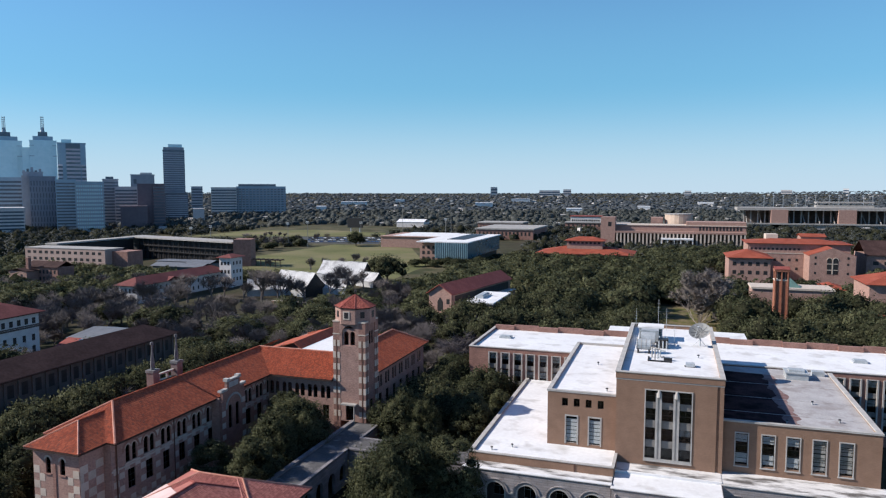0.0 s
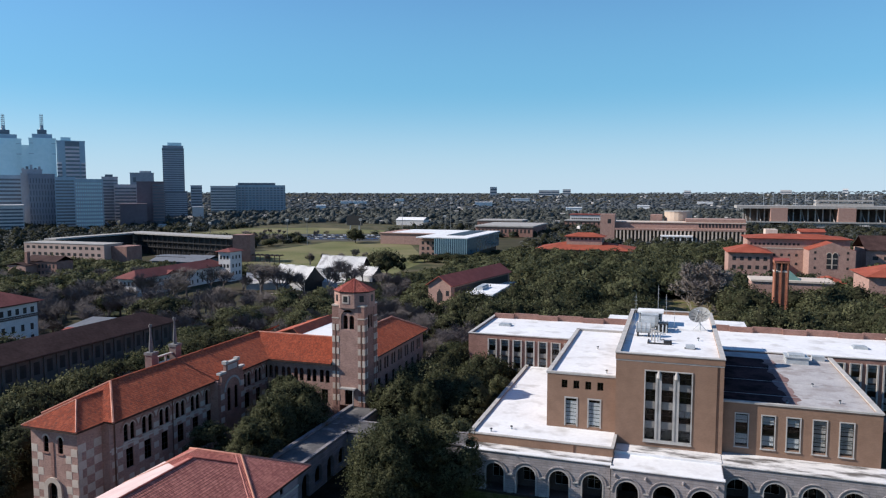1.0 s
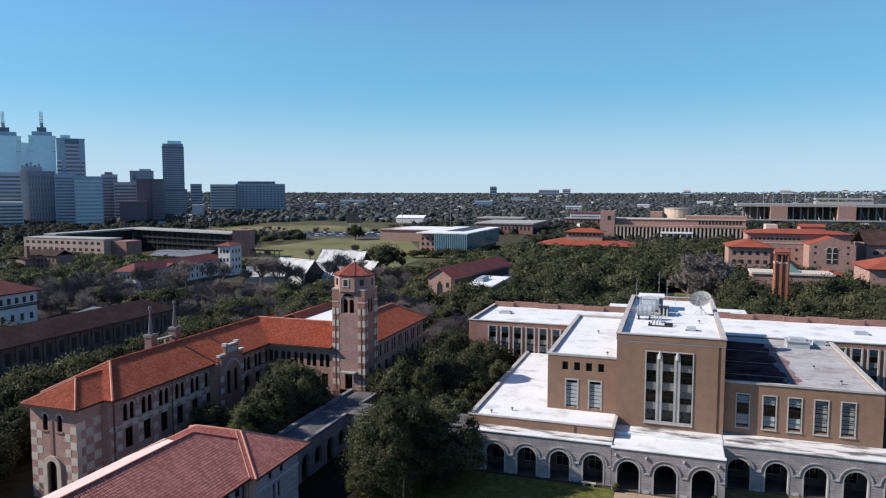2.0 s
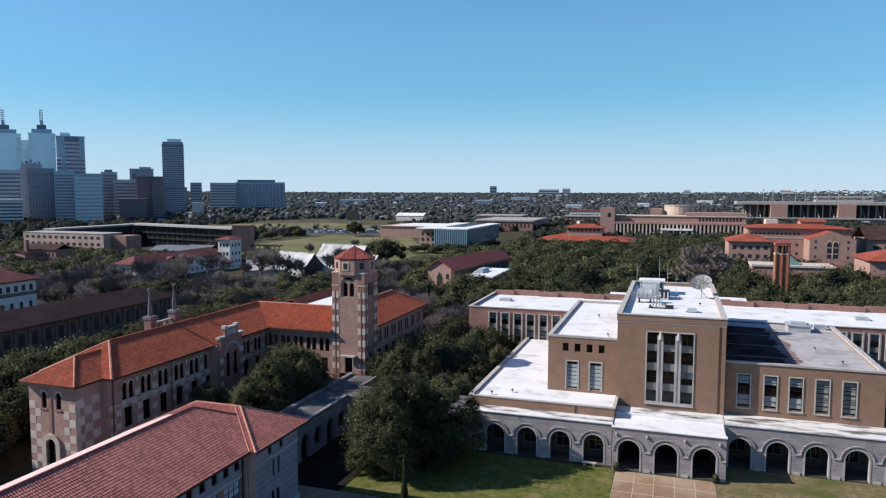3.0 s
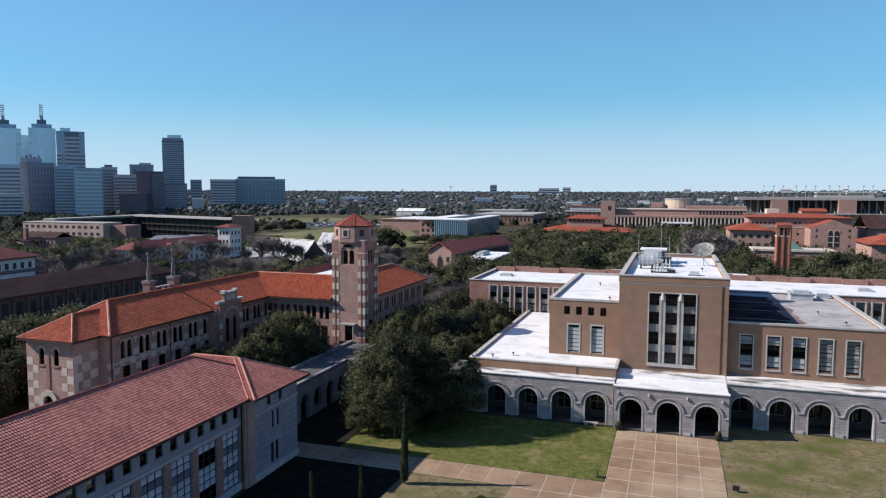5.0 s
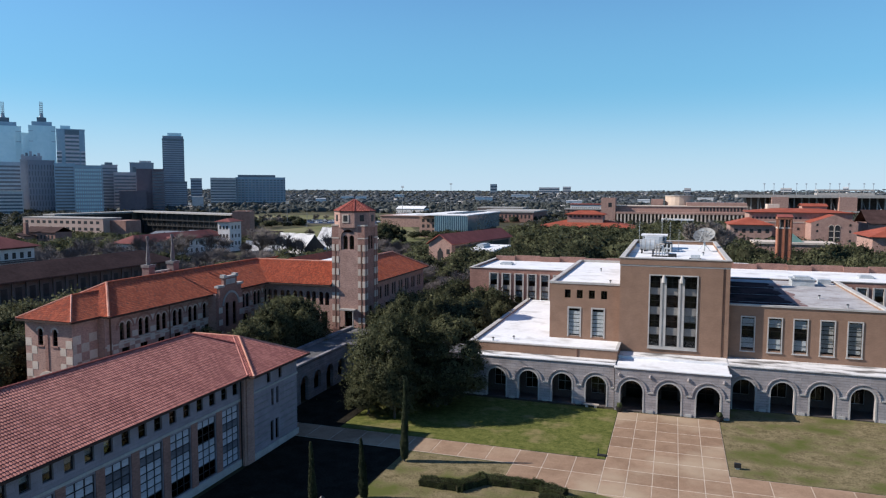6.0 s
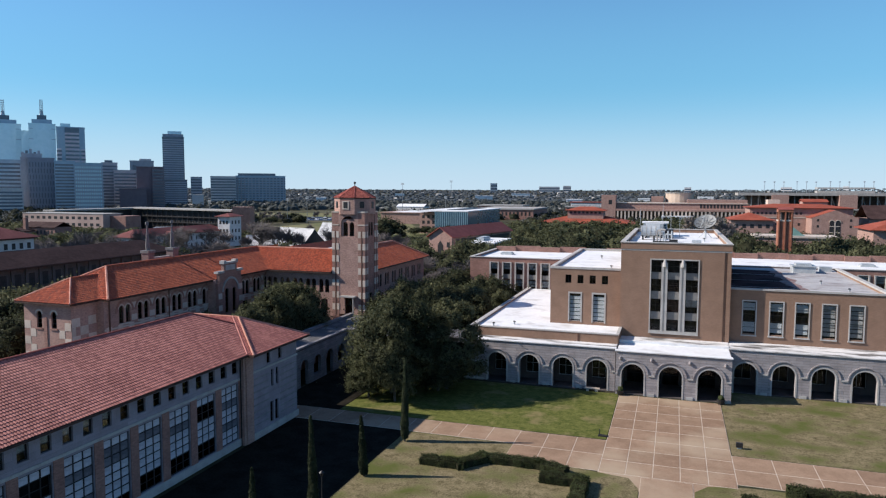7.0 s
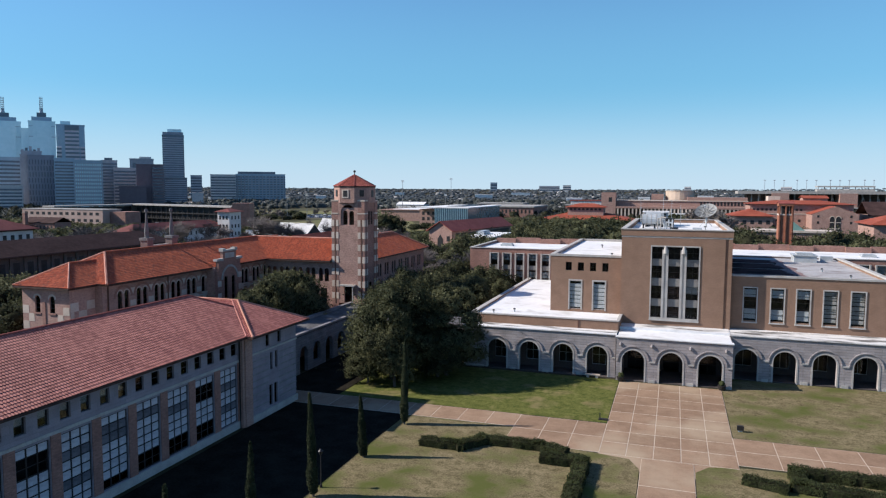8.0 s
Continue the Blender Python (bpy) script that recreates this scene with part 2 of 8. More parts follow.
LAWN_FIELD = material("pale_playing_field", (0.10, 0.105, 0.04), (0.165, 0.16, 0.07), 0.02, 0.6, 0.95, 0.2, third=(0.19, 0.165, 0.09), third_scale=0.012, third_amount=0.4, spec=0.1)
LAWN_ROUGH = material("rough_thin_grass", (0.062, 0.056, 0.03), (0.12, 0.105, 0.06), 0.05, 0.8, 0.95, 0.3, third=(0.045, 0.05, 0.022), third_scale=0.04, third_amount=0.5, spec=0.1)
LAWN_DRY = material("winter_dry_lawn", (0.07, 0.06, 0.026), (0.245, 0.2, 0.112), 0.8, 5.0, 0.95, 0.6, third=(0.088, 0.096, 0.026), third_scale=0.2, third_amount=0.5, spec=0.05, grit=0.78)
GROUND = material("campus_ground", (0.03, 0.032, 0.016), (0.07, 0.062, 0.034), 0.03, 0.4, 0.95, 0.2, third=(0.055, 0.045, 0.03), third_scale=0.05, third_amount=0.5, spec=0.1)
# near-black ground where hall and cloister cast shade; the shade is in the colour
SHADE_GROUND = material("shade_dark_ground", (0.013, 0.012, 0.01), (0.028, 0.025, 0.019), 0.4, 4.0, 1.0, 0.4, spec=0.0)
ASPHALT = material("asphalt", (0.04, 0.04, 0.042), (0.065, 0.065, 0.065), 0.1, 3.0, 0.9, 0.1)
BARK = material("live_oak_bark", (0.06, 0.05, 0.042), (0.11, 0.095, 0.08), 1.5, 10.0, 0.9, 0.4)
BARK_GREY = material("bare_twig_bark", (0.082, 0.071, 0.068), (0.14, 0.121, 0.115), 1.5, 10.0, 0.9, 0.2)
BARK_PALE = material("pale_winter_twigs", (0.205, 0.178, 0.152), (0.31, 0.27, 0.232), 1.5, 10.0, 0.9, 0.2)
OAK = leafage("live_oak_leaves", (0.031, 0.038, 0.02), (0.122, 0.125, 0.063), 0.32)
# hearts of crowns and hedges; shade between the leaves is put into the colour
OAK_CORE = material("shade_dark_foliage", (0.018, 0.019, 0.011), (0.036, 0.036, 0.021), 0.6, 3.0, 1.0, 0.0, spec=0.0)
CYPRESS_LEAF = leafage("cypress_leaves", (0.018, 0.024, 0.012), (0.045, 0.052, 0.026), 0.1)
HEDGE_LEAF = leafage("hedge_leaves", (0.03, 0.036, 0.014), (0.07, 0.08, 0.032), 0.15)
# far crowns, greyed and then blued; the distance haze is in the colour
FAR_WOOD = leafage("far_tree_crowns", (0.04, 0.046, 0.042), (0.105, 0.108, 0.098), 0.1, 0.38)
FAR_HAZED = leafage("hazed_far_woods", (0.05, 0.058, 0.064), (0.084, 0.093, 0.10), 0.1, 0.28)


# ---- building kit ----
WORLD = {}


def thing(name, at, label, category, group="", kind=""):
    """An Empty at a thing's base, to carry its parts."""
    ob = new(name)
    ob.location = at
    WORLD[ob] = Matrix.Translation(at)
    return tagged(ob, label, category, group, kind)


def put(name, data, parent, m=None, label=""):
    ob = new(name, data)
    m = m or Matrix.Identity(4)
    if parent:
        ob.parent = parent
        ob.matrix_basis = WORLD[parent].inverted() @ m
    else:
        ob.matrix_basis = m
    WORLD[ob] = m
    return tagged(ob, label)


def mesh_of(name, bm, mat, smooth=False):
    data = bpy.data.meshes.new(name)
    if name != "roof_tiles":
        bmesh.ops.remove_doubles(bm, verts=bm.verts, dist=0.0005)
    bmesh.ops.recalc_face_normals(bm, faces=bm.faces)
    for f in bm.faces:
        f.smooth = smooth
    bm.to_mesh(data)
    bm.free()
    data.materials.append(mat)
    return data


def part(name, bm, mat, parent, label="", m=None, smooth=False):
    return put(name, mesh_of(name, bm, mat, smooth), parent, m, label)


def solid(*boxes):
    """A bmesh of boxes (x0, x1, y0, y1, z0, z1)."""
    bm = bmesh.new()
    for b in boxes:
        box(bm, *b)
    return bm


def box(bm, x0, x1, y0, y1, z0, z1):
    v = [bm.verts.new(c) for c in ((x0, y0, z0), (x1, y0, z0), (x1, y1, z0), (x0, y1, z0), (x0, y0, z1), (x1, y0, z1), (x1, y1, z1), (x0, y1, z1))]
    for q in ((0, 3, 2, 1), (4, 5, 6, 7), (0, 1, 5, 4), (1, 2, 6, 5), (2, 3, 7, 6), (3, 0, 4, 7)):
        bm.faces.new([v[i] for i in q])


def prism(bm, outline, d0, d1):
    """An outline of (u, z), drawn from depth d0 to d1."""
    a = [bm.verts.new((u, d0, z)) for u, z in outline]
    b = [bm.verts.new((u, d1, z)) for u, z in outline]
    bm.faces.new(a)
    bm.faces.new(b[::-1])
    for i in range(len(a)):
        j = (i + 1) % len(a)
        bm.faces.new((a[j], a[i], b[i], b[j]))


def cylinder(bm, x, y, z0, z1, r0, r1=None, n=10):
    r1 = r0 if r1 is None else r1
    a = [bm.verts.new((x + r0 * math.cos(2 * math.pi * i / n), y + r0 * math.sin(2 * math.pi * i / n), z0)) for i in range(n)]
    b = [bm.verts.new((x + r1 * math.cos(2 * math.pi * i / n), y + r1 * math.sin(2 * math.pi * i / n), z1)) for i in range(n)]
    bm.faces.new(a[::-1])
    bm.faces.new(b)
    for i in range(n):
        j = (i + 1) % n
        bm.faces.new((a[i], a[j], b[j], b[i]))


def tube(bm, p, q, r, n=5, r2=None):
    """A straight round bar from p to q."""
    p, q = Vector(p), Vector(q)
    d = (q - p).normalized()
    s = d.orthogonal().normalized()
    t = d.cross(s)
    r2 = r if r2 is None else r2
    ring = [[bm.verts.new(c + k * (s * math.cos(2 * math.pi * i / n) + t * math.sin(2 * math.pi * i / n))) for i in range(n)] for c, k in ((p, r), (q, r2))]
    for i in range(n):
        j = (i + 1) % n
        bm.faces.new((ring[0][i], ring[0][j], ring[1][j], ring[1][i]))
    bm.faces.new(ring[0][::-1])
    bm.faces.new(ring[1])


def arc(uc, w, z, n=10):
    """Half-round arch points from right to left over a width w, springing at z."""
    return [(uc + w / 2 * math.cos(math.pi * i / n), z + w / 2 * math.sin(math.pi * i / n)) for i in range(n + 1)]


def wall(bm, u0, u1, z0, z1, thick, holes=(), d=0.0):
    """An upright wall in its own frame (u along it, depth inwards, z up), cut through by one row of openings:
    (centre, width, bottom, top, round-headed)."""
    edge = u0
    for uc, w, b, t, rounded in sorted(holes):
        l, r = uc - w / 2, uc + w / 2
        if l > edge:
            box(bm, edge, l, d, d + thick, z0, z1)
        if b > z0:
            box(bm, l, r, d, d + thick, z0, b)
        if rounded:
            pts = arc(uc, w, t - w / 2)
            for (ua, za), (ub, zb) in zip(pts, pts[1:]):
                prism(bm, [(ub, zb), (ua, za), (ua, z1), (ub, z1)], d, d + thick)
        elif t < z1:
            box(bm, l, r, d, d + thick, t, z1)
        edge = r
    if edge < u1:
        box(bm, edge, u1, d, d + thick, z0, z1)


def south_wall(x, y):
    """Frame of a wall that faces -y: u runs along +x from x."""
    return Matrix.Translation((x, y, 0))


def east_wall(x, y):
    """Frame of a wall that faces +x: u runs along +y from y."""
    return Matrix.Translation((x, y, 0)) @ Matrix.Rotation(radians(90), 4, "Z")


WINDOW_MESHES = {}


def window(parent, m, u, z, w, h, cols=1, rows=2, rounded=False, frame_mat=METAL_DARK, recess=0.18, bar=0.07, blind="", label=""):
    """A glazed window in a wall's frame: frame with bars, pane, and what hangs behind it."""
    key = (w, h, cols, rows, rounded, frame_mat.name, bar, blind)
    if key not in WINDOW_MESHES:
        top = h - w / 2 if rounded else h
        bm = solid((-w / 2, -w / 2 + bar, 0, 0.08, 0, top), (w / 2 - bar, w / 2, 0, 0.08, 0, top), (-w / 2 + bar, w / 2 - bar, 0, 0.08, 0, bar))
        if rounded:
            o, i = arc(0, w, top), arc(0, w - 2 * bar, top)
            for k in range(len(o) - 1):
                prism(bm, [i[k], o[k], o[k + 1], i[k + 1]], 0, 0.08)
        else:
            box(bm, -w / 2 + bar, w / 2 - bar, 0, 0.08, h - bar, h)
        for k in range(1, cols):
            c = -w / 2 + w * k / cols
            box(bm, c - bar / 2, c + bar / 2, 0.004, 0.076, bar, h - bar if not rounded else h - bar - 0.02)
        for k in range(1, rows):
            c = (top if rounded else h) * k / rows
            thick = bar * (1.0 if not blind.startswith("cells") or k in (2, 5) else 0.5)
            box(bm, -w / 2 + bar, w / 2 - bar, 0.008, 0.072, c - thick / 2, c + thick / 2)
        pane = bmesh.new()
        outline = [(-w / 2 + bar, bar), (w / 2 - bar, bar)] + (arc(0, w - 2 * bar, top) if rounded else [(w / 2 - bar, h - bar), (-w / 2 + bar, h - bar)])
        prism(pane, outline, 0.036, 0.044)
        shade, cells = None, []
        if blind:
            shade = bmesh.new()
            if blind.startswith("slats"):
                k, step = 0.3, 0.72
                while k < h - 0.5:
                    box(shade, -w / 2 + bar, w / 2 - bar, 0.09, 0.12, k, k + 0.6)
                    k += step
            elif blind == "half":
                box(shade, -w / 2 + bar, w / 2 - bar, 0.16, 0.19, h * 0.45, h - bar)
            elif blind == "low":
                box(shade, -w / 2 + bar, w / 2 - bar, 0.1, 0.13, 0.3, h * 0.36)
                box(shade, -w / 2 + bar, w / 2 - bar, 0.1, 0.13, h * 0.72, h * 0.95)
            elif blind.startswith("cells"):
                dark, dim = {"0": ((0, 1), (5,)), "1": ((0, 1, 5, 6), ()), "2": ((), (2, 5)), "3": ((0,), (5, 6)), "4": ((0, 1), (6,))}[blind[-1]]
                for k in range(cols):
                    for j in range(rows):
                        if j not in dark:
                            cells.append((-w / 2 + w * (k + 0.5) / cols, h * (j + 0.5) / rows, j in dim))
            else:
                box(shade, -w / 2 + bar, w / 2 - bar, 0.16, 0.19, bar, h - w / 2 if rounded else h - bar)
        WINDOW_MESHES[key] = (mesh_of("window", bm, frame_mat), mesh_of("pane", pane, GLASS),
                              [mesh_of("panel", solid((-w / cols / 2 + 0.1, w / cols / 2 - 0.1, 0.008, 0.033, -h / rows / 2 + 0.07, h / rows / 2 - 0.07)), kind) for kind in (SHADE_PANEL, DIM_PANEL)] if cells
                              else mesh_of("blind", shade, BLIND_GREY if blind in ("half", "slats_grey") else BLIND) if shade else None, cells)
    frame_mesh, pane_mesh, shade_mesh, cells = WINDOW_MESHES[key]
    at = m @ Matrix.Translation((u, recess, z))
    ob = put("window", frame_mesh, parent, at, label)
    pane_ob = put("pane", pane_mesh, ob, at)
    pane_ob.visible_shadow = False
    for du, dz, dim in cells:
        put("panel", shade_mesh[dim], ob, at @ Matrix.Translation((du, 0, dz)))
    if shade_mesh and not cells:
        put("blind", shade_mesh, ob, at)
    return ob


def tiles(bm, origin, along, up, outline, pitch=0.34, course=0.45, lift=0.03):
    """Barrel tiles laid in columns up a roof plane; outline is the plane's shape in (along, up) metres."""
    origin, along, up = Vector(origin), Vector(along).normalized(), Vector(up).normalized()
    out = along.cross(up).normalized()
    if out.z < 0:
        out = -out
    us = [p[0] for p in outline]
    vs = [p[1] for p in outline]

    def span(u):
        cut = []
        for (a, b), (c, d) in zip(outline, outline[1:] + outline[:1]):
            if (a <= u) != (c <= u):
                cut.append(b + (d - b) * (u - a) / (c - a))
        return (min(cut), max(cut)) if len(cut) >= 2 else None
    u = min(us) + pitch / 2
    while u < max(us):
        s = span(u)
        if s:
            v = s[0]
            while v < s[1] - 0.05:
                e = min(v + course * 1.08, s[1])
                prof = ((-0.46, 0.0), (-0.24, 0.27), (0.24, 0.27), (0.46, 0.0))
                ring = []
                for vv, hh, k in ((v, lift, 1.0), (e, 0.0, 0.86)):
                    ring.append([bm.verts.new(origin + along * (u + a * pitch * k) + up * vv + out * (b * pitch * k + hh + 0.01)) for a, b in prof])
                for i in range(3):
                    bm.faces.new((ring[0][i], ring[0][i + 1], ring[1][i + 1], ring[1][i]))
                bm.faces.new(ring[0][::-1])
                v += course
        u += pitch


def slab(bm, pts, thick=0.18):
    """A flat plate under the given upper corners."""
    a = [bm.verts.new(p) for p in pts]
    b = [bm.verts.new((p[0], p[1], p[2] - thick)) for p in pts]
    bm.faces.new(a)
    bm.faces.new(b[::-1])
    for i in range(len(a)):
        j = (i + 1) % len(a)
        bm.faces.new((a[j], a[i], b[i], b[j]))


def roof_plane(parent, pts, tile_mat, pitch=0.34, course=0.45, deck_mat=None, geometry=True):
    """One roof slope: a deck and the tiles on it; the first two points are the eave, from left to right as seen from outside."""
    pts = [Vector(p) for p in pts]
    along = (pts[1] - pts[0]).normalized()
    normal = along.cross(pts[2] - pts[0]).normalized()
    if normal.z < 0:
        normal = -normal
    up = normal.cross(along).normalized()
    if up.z < 0:
        up = -up
    bm = bmesh.new()
    slab(bm, [p - Vector((0, 0, 0.02)) for p in pts])
    part("roof_deck", bm, deck_mat or (TIMBER_DARK if geometry else tile_mat), parent)
    if geometry:
        bm = bmesh.new()
        tiles(bm, pts[0], along, up, [((p - pts[0]).dot(along), (p - pts[0]).dot(up)) for p in pts], pitch, course)
        tagged(part("roof_tiles", bm, tile_mat, parent, "rows of barrel clay tiles"), kind="stuff")


def ridge(parent, p, q, r=0.15, mat=None):
    """Capping tiles along a ridge or a hip."""
    p, q = Vector(p), Vector(q)
    n = max(2, int((q - p).length / 0.5))
    bm = bmesh.new()
    d = (q - p).normalized()
    s = d.orthogonal().normalized()
    t = d.cross(s)
    rings = []
    for i in range(n):
        for f, k in ((i / n, 1.12), ((i + 0.97) / n, 0.88)):
            c = p.lerp(q, f)
            rings.append([bm.verts.new(c + r * k * (s * math.cos(math.pi * j / 3) + t * math.sin(math.pi * j / 3))) for j in range(6)])
    for a, b in zip(rings, rings[1:]):
        for j in range(6):
            bm.faces.new((a[j], a[(j + 1) % 6], b[(j + 1) % 6], b[j]))
    bm.faces.new(rings[0][::-1])
    bm.faces.new(rings[-1])
    part("ridge_cap", bm, mat or TILE_RIDGE, parent)


def hip_roof(parent, x0, x1, y0, y1, z, slope, mat, geometry=True, pitch=0.34, course=0.45, sides="nesw", ridge_mat=None, open_ends=""):
    """A hipped roof over a rectangle of eaves; the ridge follows the longer side."""
    w, d = x1 - x0, y1 - y0
    if d >= w:
        xm, h = (x0 + x1) / 2, slope * w / 2
        ya, yb = (y0 if "s" in open_ends else y0 + w / 2), (y1 if "n" in open_ends else y1 - w / 2)
        a, b = (xm, ya, z + h), (xm, yb, z + h)
        planes = {"e": [(x1, y0, z), (x1, y1, z), b, a], "w": [(x0, y1, z), (x0, y0, z), a, b], "s": [(x0, y0, z), (x1, y0, z), a], "n": [(x1, y1, z), (x0, y1, z), b]}
        hips = [((x0, y0, z), a), ((x1, y0, z), a), ((x0, y1, z), b), ((x1, y1, z), b)]
    else:
        ym, h = (y0 + y1) / 2, slope * d / 2
        a, b = ((x0 if "w" in open_ends else x0 + d / 2), ym, z + h), ((x1 if "e" in open_ends else x1 - d / 2), ym, z + h)
        planes = {"s": [(x0, y0, z), (x1, y0, z), b, a], "n": [(x1, y1, z), (x0, y1, z), a, b], "w": [(x0, y1, z), (x0, y0, z), a], "e": [(x1, y0, z), (x1, y1, z), b]}
        hips = [((x0, y0, z), a), ((x0, y1, z), a), ((x1, y0, z), b), ((x1, y1, z), b)]
    for side, pts in planes.items():
        if side not in open_ends:
            roof_plane(parent, pts, mat, pitch, course, geometry=geometry and side in sides, deck_mat=None if geometry and side in sides else mat)
    if geometry:
        lift = Vector((0, 0, 0.06))
        for p, q in hips:
            if not any(c in open_ends for c in ("s" if p[1] == y0 and d >= w else "n" if d >= w else "w" if p[0] == x0 else "e")):
                ridge(parent, Vector(p) + lift, Vector(q) + lift, mat=ridge_mat)
        ridge(parent, Vector(a) + lift, Vector(b) + lift, mat=ridge_mat)
    return a, b


# ---- ground, lawns and walks ----
def ground_sheet():
    """One sheet to the horizon, flat on the campus and lifting very slightly far out on the plain."""
    bm = bmesh.new()
    radii = [0, 60, 120, 200, 320, 500, 750, 1100, 1500, 2000, 2600, 3200, 3800, 4400, 4900]
    n, rings = 72, []
    for r in radii[1:]:
        z = 0.0 if r < 2000 else 38.0 * ((r - 2000) / 2900) ** 1.5
        rings.append([bm.verts.new((r * math.cos(2 * math.pi * i / n), 100 + r * math.sin(2 * math.pi * i / n), z)) for i in range(n)])
    c = bm.verts.new((0, 100, 0))
    for i in range(n):
        j = (i + 1) % n
        bm.faces.new((c, rings[0][i], rings[0][j]))
        for a, b in zip(rings, rings[1:]):
            bm.faces.new((a[i], b[i], b[j], a[j]))
    ob = part("ground", bm, GROUND, None)
    return tagged(ob, "flat campus ground of thin winter grass and leaf litter", "ground", kind="structure")


ground_sheet()


def sheet(name, pts, z, mat, label, category, thick=0.3):
    bm = bmesh.new()
    slab(bm, [(x, y, z) for x, y in pts], thick)
    return tagged(part(name, bm, mat, None), label, category, kind="structure")


sheet("lawn_west", [(-46, 90.2), (-8.0, 90.2), (-8.0, 111.6), (-46, 111.6)], 0.03, LAWN_GREEN, "green mown lawn in front of the library arcade", "lawn")
sheet("lawn_east", [(7.0, 89.6), (70, 89.6), (70, 118.0), (7.0, 118.0)], 0.03, LAWN_DRY, "dry straw-coloured winter lawn with green patches", "lawn")
sheet("lawn_quad_west", [(-50, -30), (-3.3, -30), (-3.3, 76.0), (-4.5, 78.6), (-8, 79.2), (-18.6, 81.3), (-18.6, 84.8), (-50, 84.8)], 0.03, LAWN_DRY, "patchy dry quad lawn with hedges", "lawn")
sheet("lawn_quad_east", [(2.4, -30), (70, -30), (70, 81.2), (8, 80.0), (3.8, 79.0), (2.4, 77.0)], 0.03, LAWN_DRY, "patchy dry quad lawn with low hedges", "lawn")
sheet("field_surround", [(-600, 650), (-320, 500), (-270, 400), (-140, 372), (-140, 480), (-190, 640), (-300, 1000), (-600, 1000)], 0.03, LAWN_ROUGH, "thin dry grass round the playing fields", "grass")
sheet("playing_field", [(-335, 420), (-165, 400), (-172, 480), (-240, 625), (-330, 640)], 0.05, LAWN_FIELD, "wide pale green playing field behind the trees", "field")
sheet("outfield", [(-560, 700), (-440, 740), (-335, 790), (-320, 830), (-470, 880), (-560, 830)], 0.05, LAWN_FIELD, "distant green ball field", "field")
sheet("college_lawn", [(-244, 250), (-222, 226), (-190, 228), (-194, 250), (-222, 272), (-240, 268)], 0.05, LAWN_FIELD, "sunlit lawn before the white house", "lawn")
sheet("axis_lawn", [(-12, 205), (20, 205), (20, 345), (-14, 345)], 0.03, LAWN_DRY, "sunlit lawn strip between oaks behind the library", "lawn")
sheet("car_park", [(-372, 645), (-290, 662), (-330, 760), (-425, 738)], 0.06, ASPHALT, "asphalt car park beyond the playing field", "car park")


sheet("pavement_corner", [(-8.0, 75.4), (7.6, 75.4), (7.6, 79.5), (-8.0, 79.5)], 0.015, PAVING, "brown concrete corner pieces of the crossing walks", "pavement")
# sheets that paint the building shade onto the ground
sheet("hall_shade_sheet", [(-50.3, -30), (-34.0, -30), (-33.6, 76), (-33.4, 84.8), (-50.3, 84.8)], 0.06, SHADE_GROUND, "ground under the hall wall, painted dark for shade", "planting bed")
sheet("cloister_shade_sheet", [(-56.9, 90.2), (-46.1, 90.2), (-46.1, 114.8), (-56.9, 114.8)], 0.05, SHADE_GROUND, "ground beside the cloister, painted dark for shade", "planting bed")


def paved(name, x0, x1, y0, y1, cols, rows, label):
    """A bed of pale joints with brown slabs laid in it, each a piece of its own."""
    bed = tagged(part(name, solid((x0, x1, y0, y1, -0.2, 0.035)), JOINT, None), label, "pavement", kind="structure")
    w, d, g = (x1 - x0) / cols, (y1 - y0) / rows, 0.09
    data = mesh_of("paving_slab", solid((g / 2, w - g / 2, g * 0.8, d - g * 0.8, 0.0, 0.05)), PAVING)
    for i in range(cols):
        for j in range(rows):
            put("paving_slab", data, bed, Matrix.Translation((x0 + i * w, y0 + j * d, 0.0)))


paved("pavement_axis", -7.9, 6.9, 79.4, 111.2, 5, 8, "brown pebble-concrete walk up to the library porch")
paved("pavement_stem", -3.2, 2.3, -10.0, 79.2, 1, 12, "brown pebble-concrete walk along the quad axis")
paved("pavement_cross_west", -19.0, -7.9, 79.6, 89.9, 3, 2, "brown concrete cross walk west of the axis")
paved("pavement_path_west", -60.0, -19.0, 85.0, 90.0, 11, 1, "brown concrete path leading to the shaded cloister")
paved("pavement_cross_east", 6.9, 24.6, 80.6, 89.4, 4, 2, "brown concrete cross walk east of the axis")
paved("pavement_path_east", 24.6, 70.0, 83.0, 89.4, 9, 1, "brown concrete path across the dry lawn")


SPANDREL = material("grey_spandrel", (0.15, 0.14, 0.13), (0.22, 0.21, 0.195), 0.6, 5.0, 0.7, 0.05)

# ---- the library ----
library = thing("library", (0, 140, 0), "tan brick library with limestone arcade and white flat roofs", "library building")


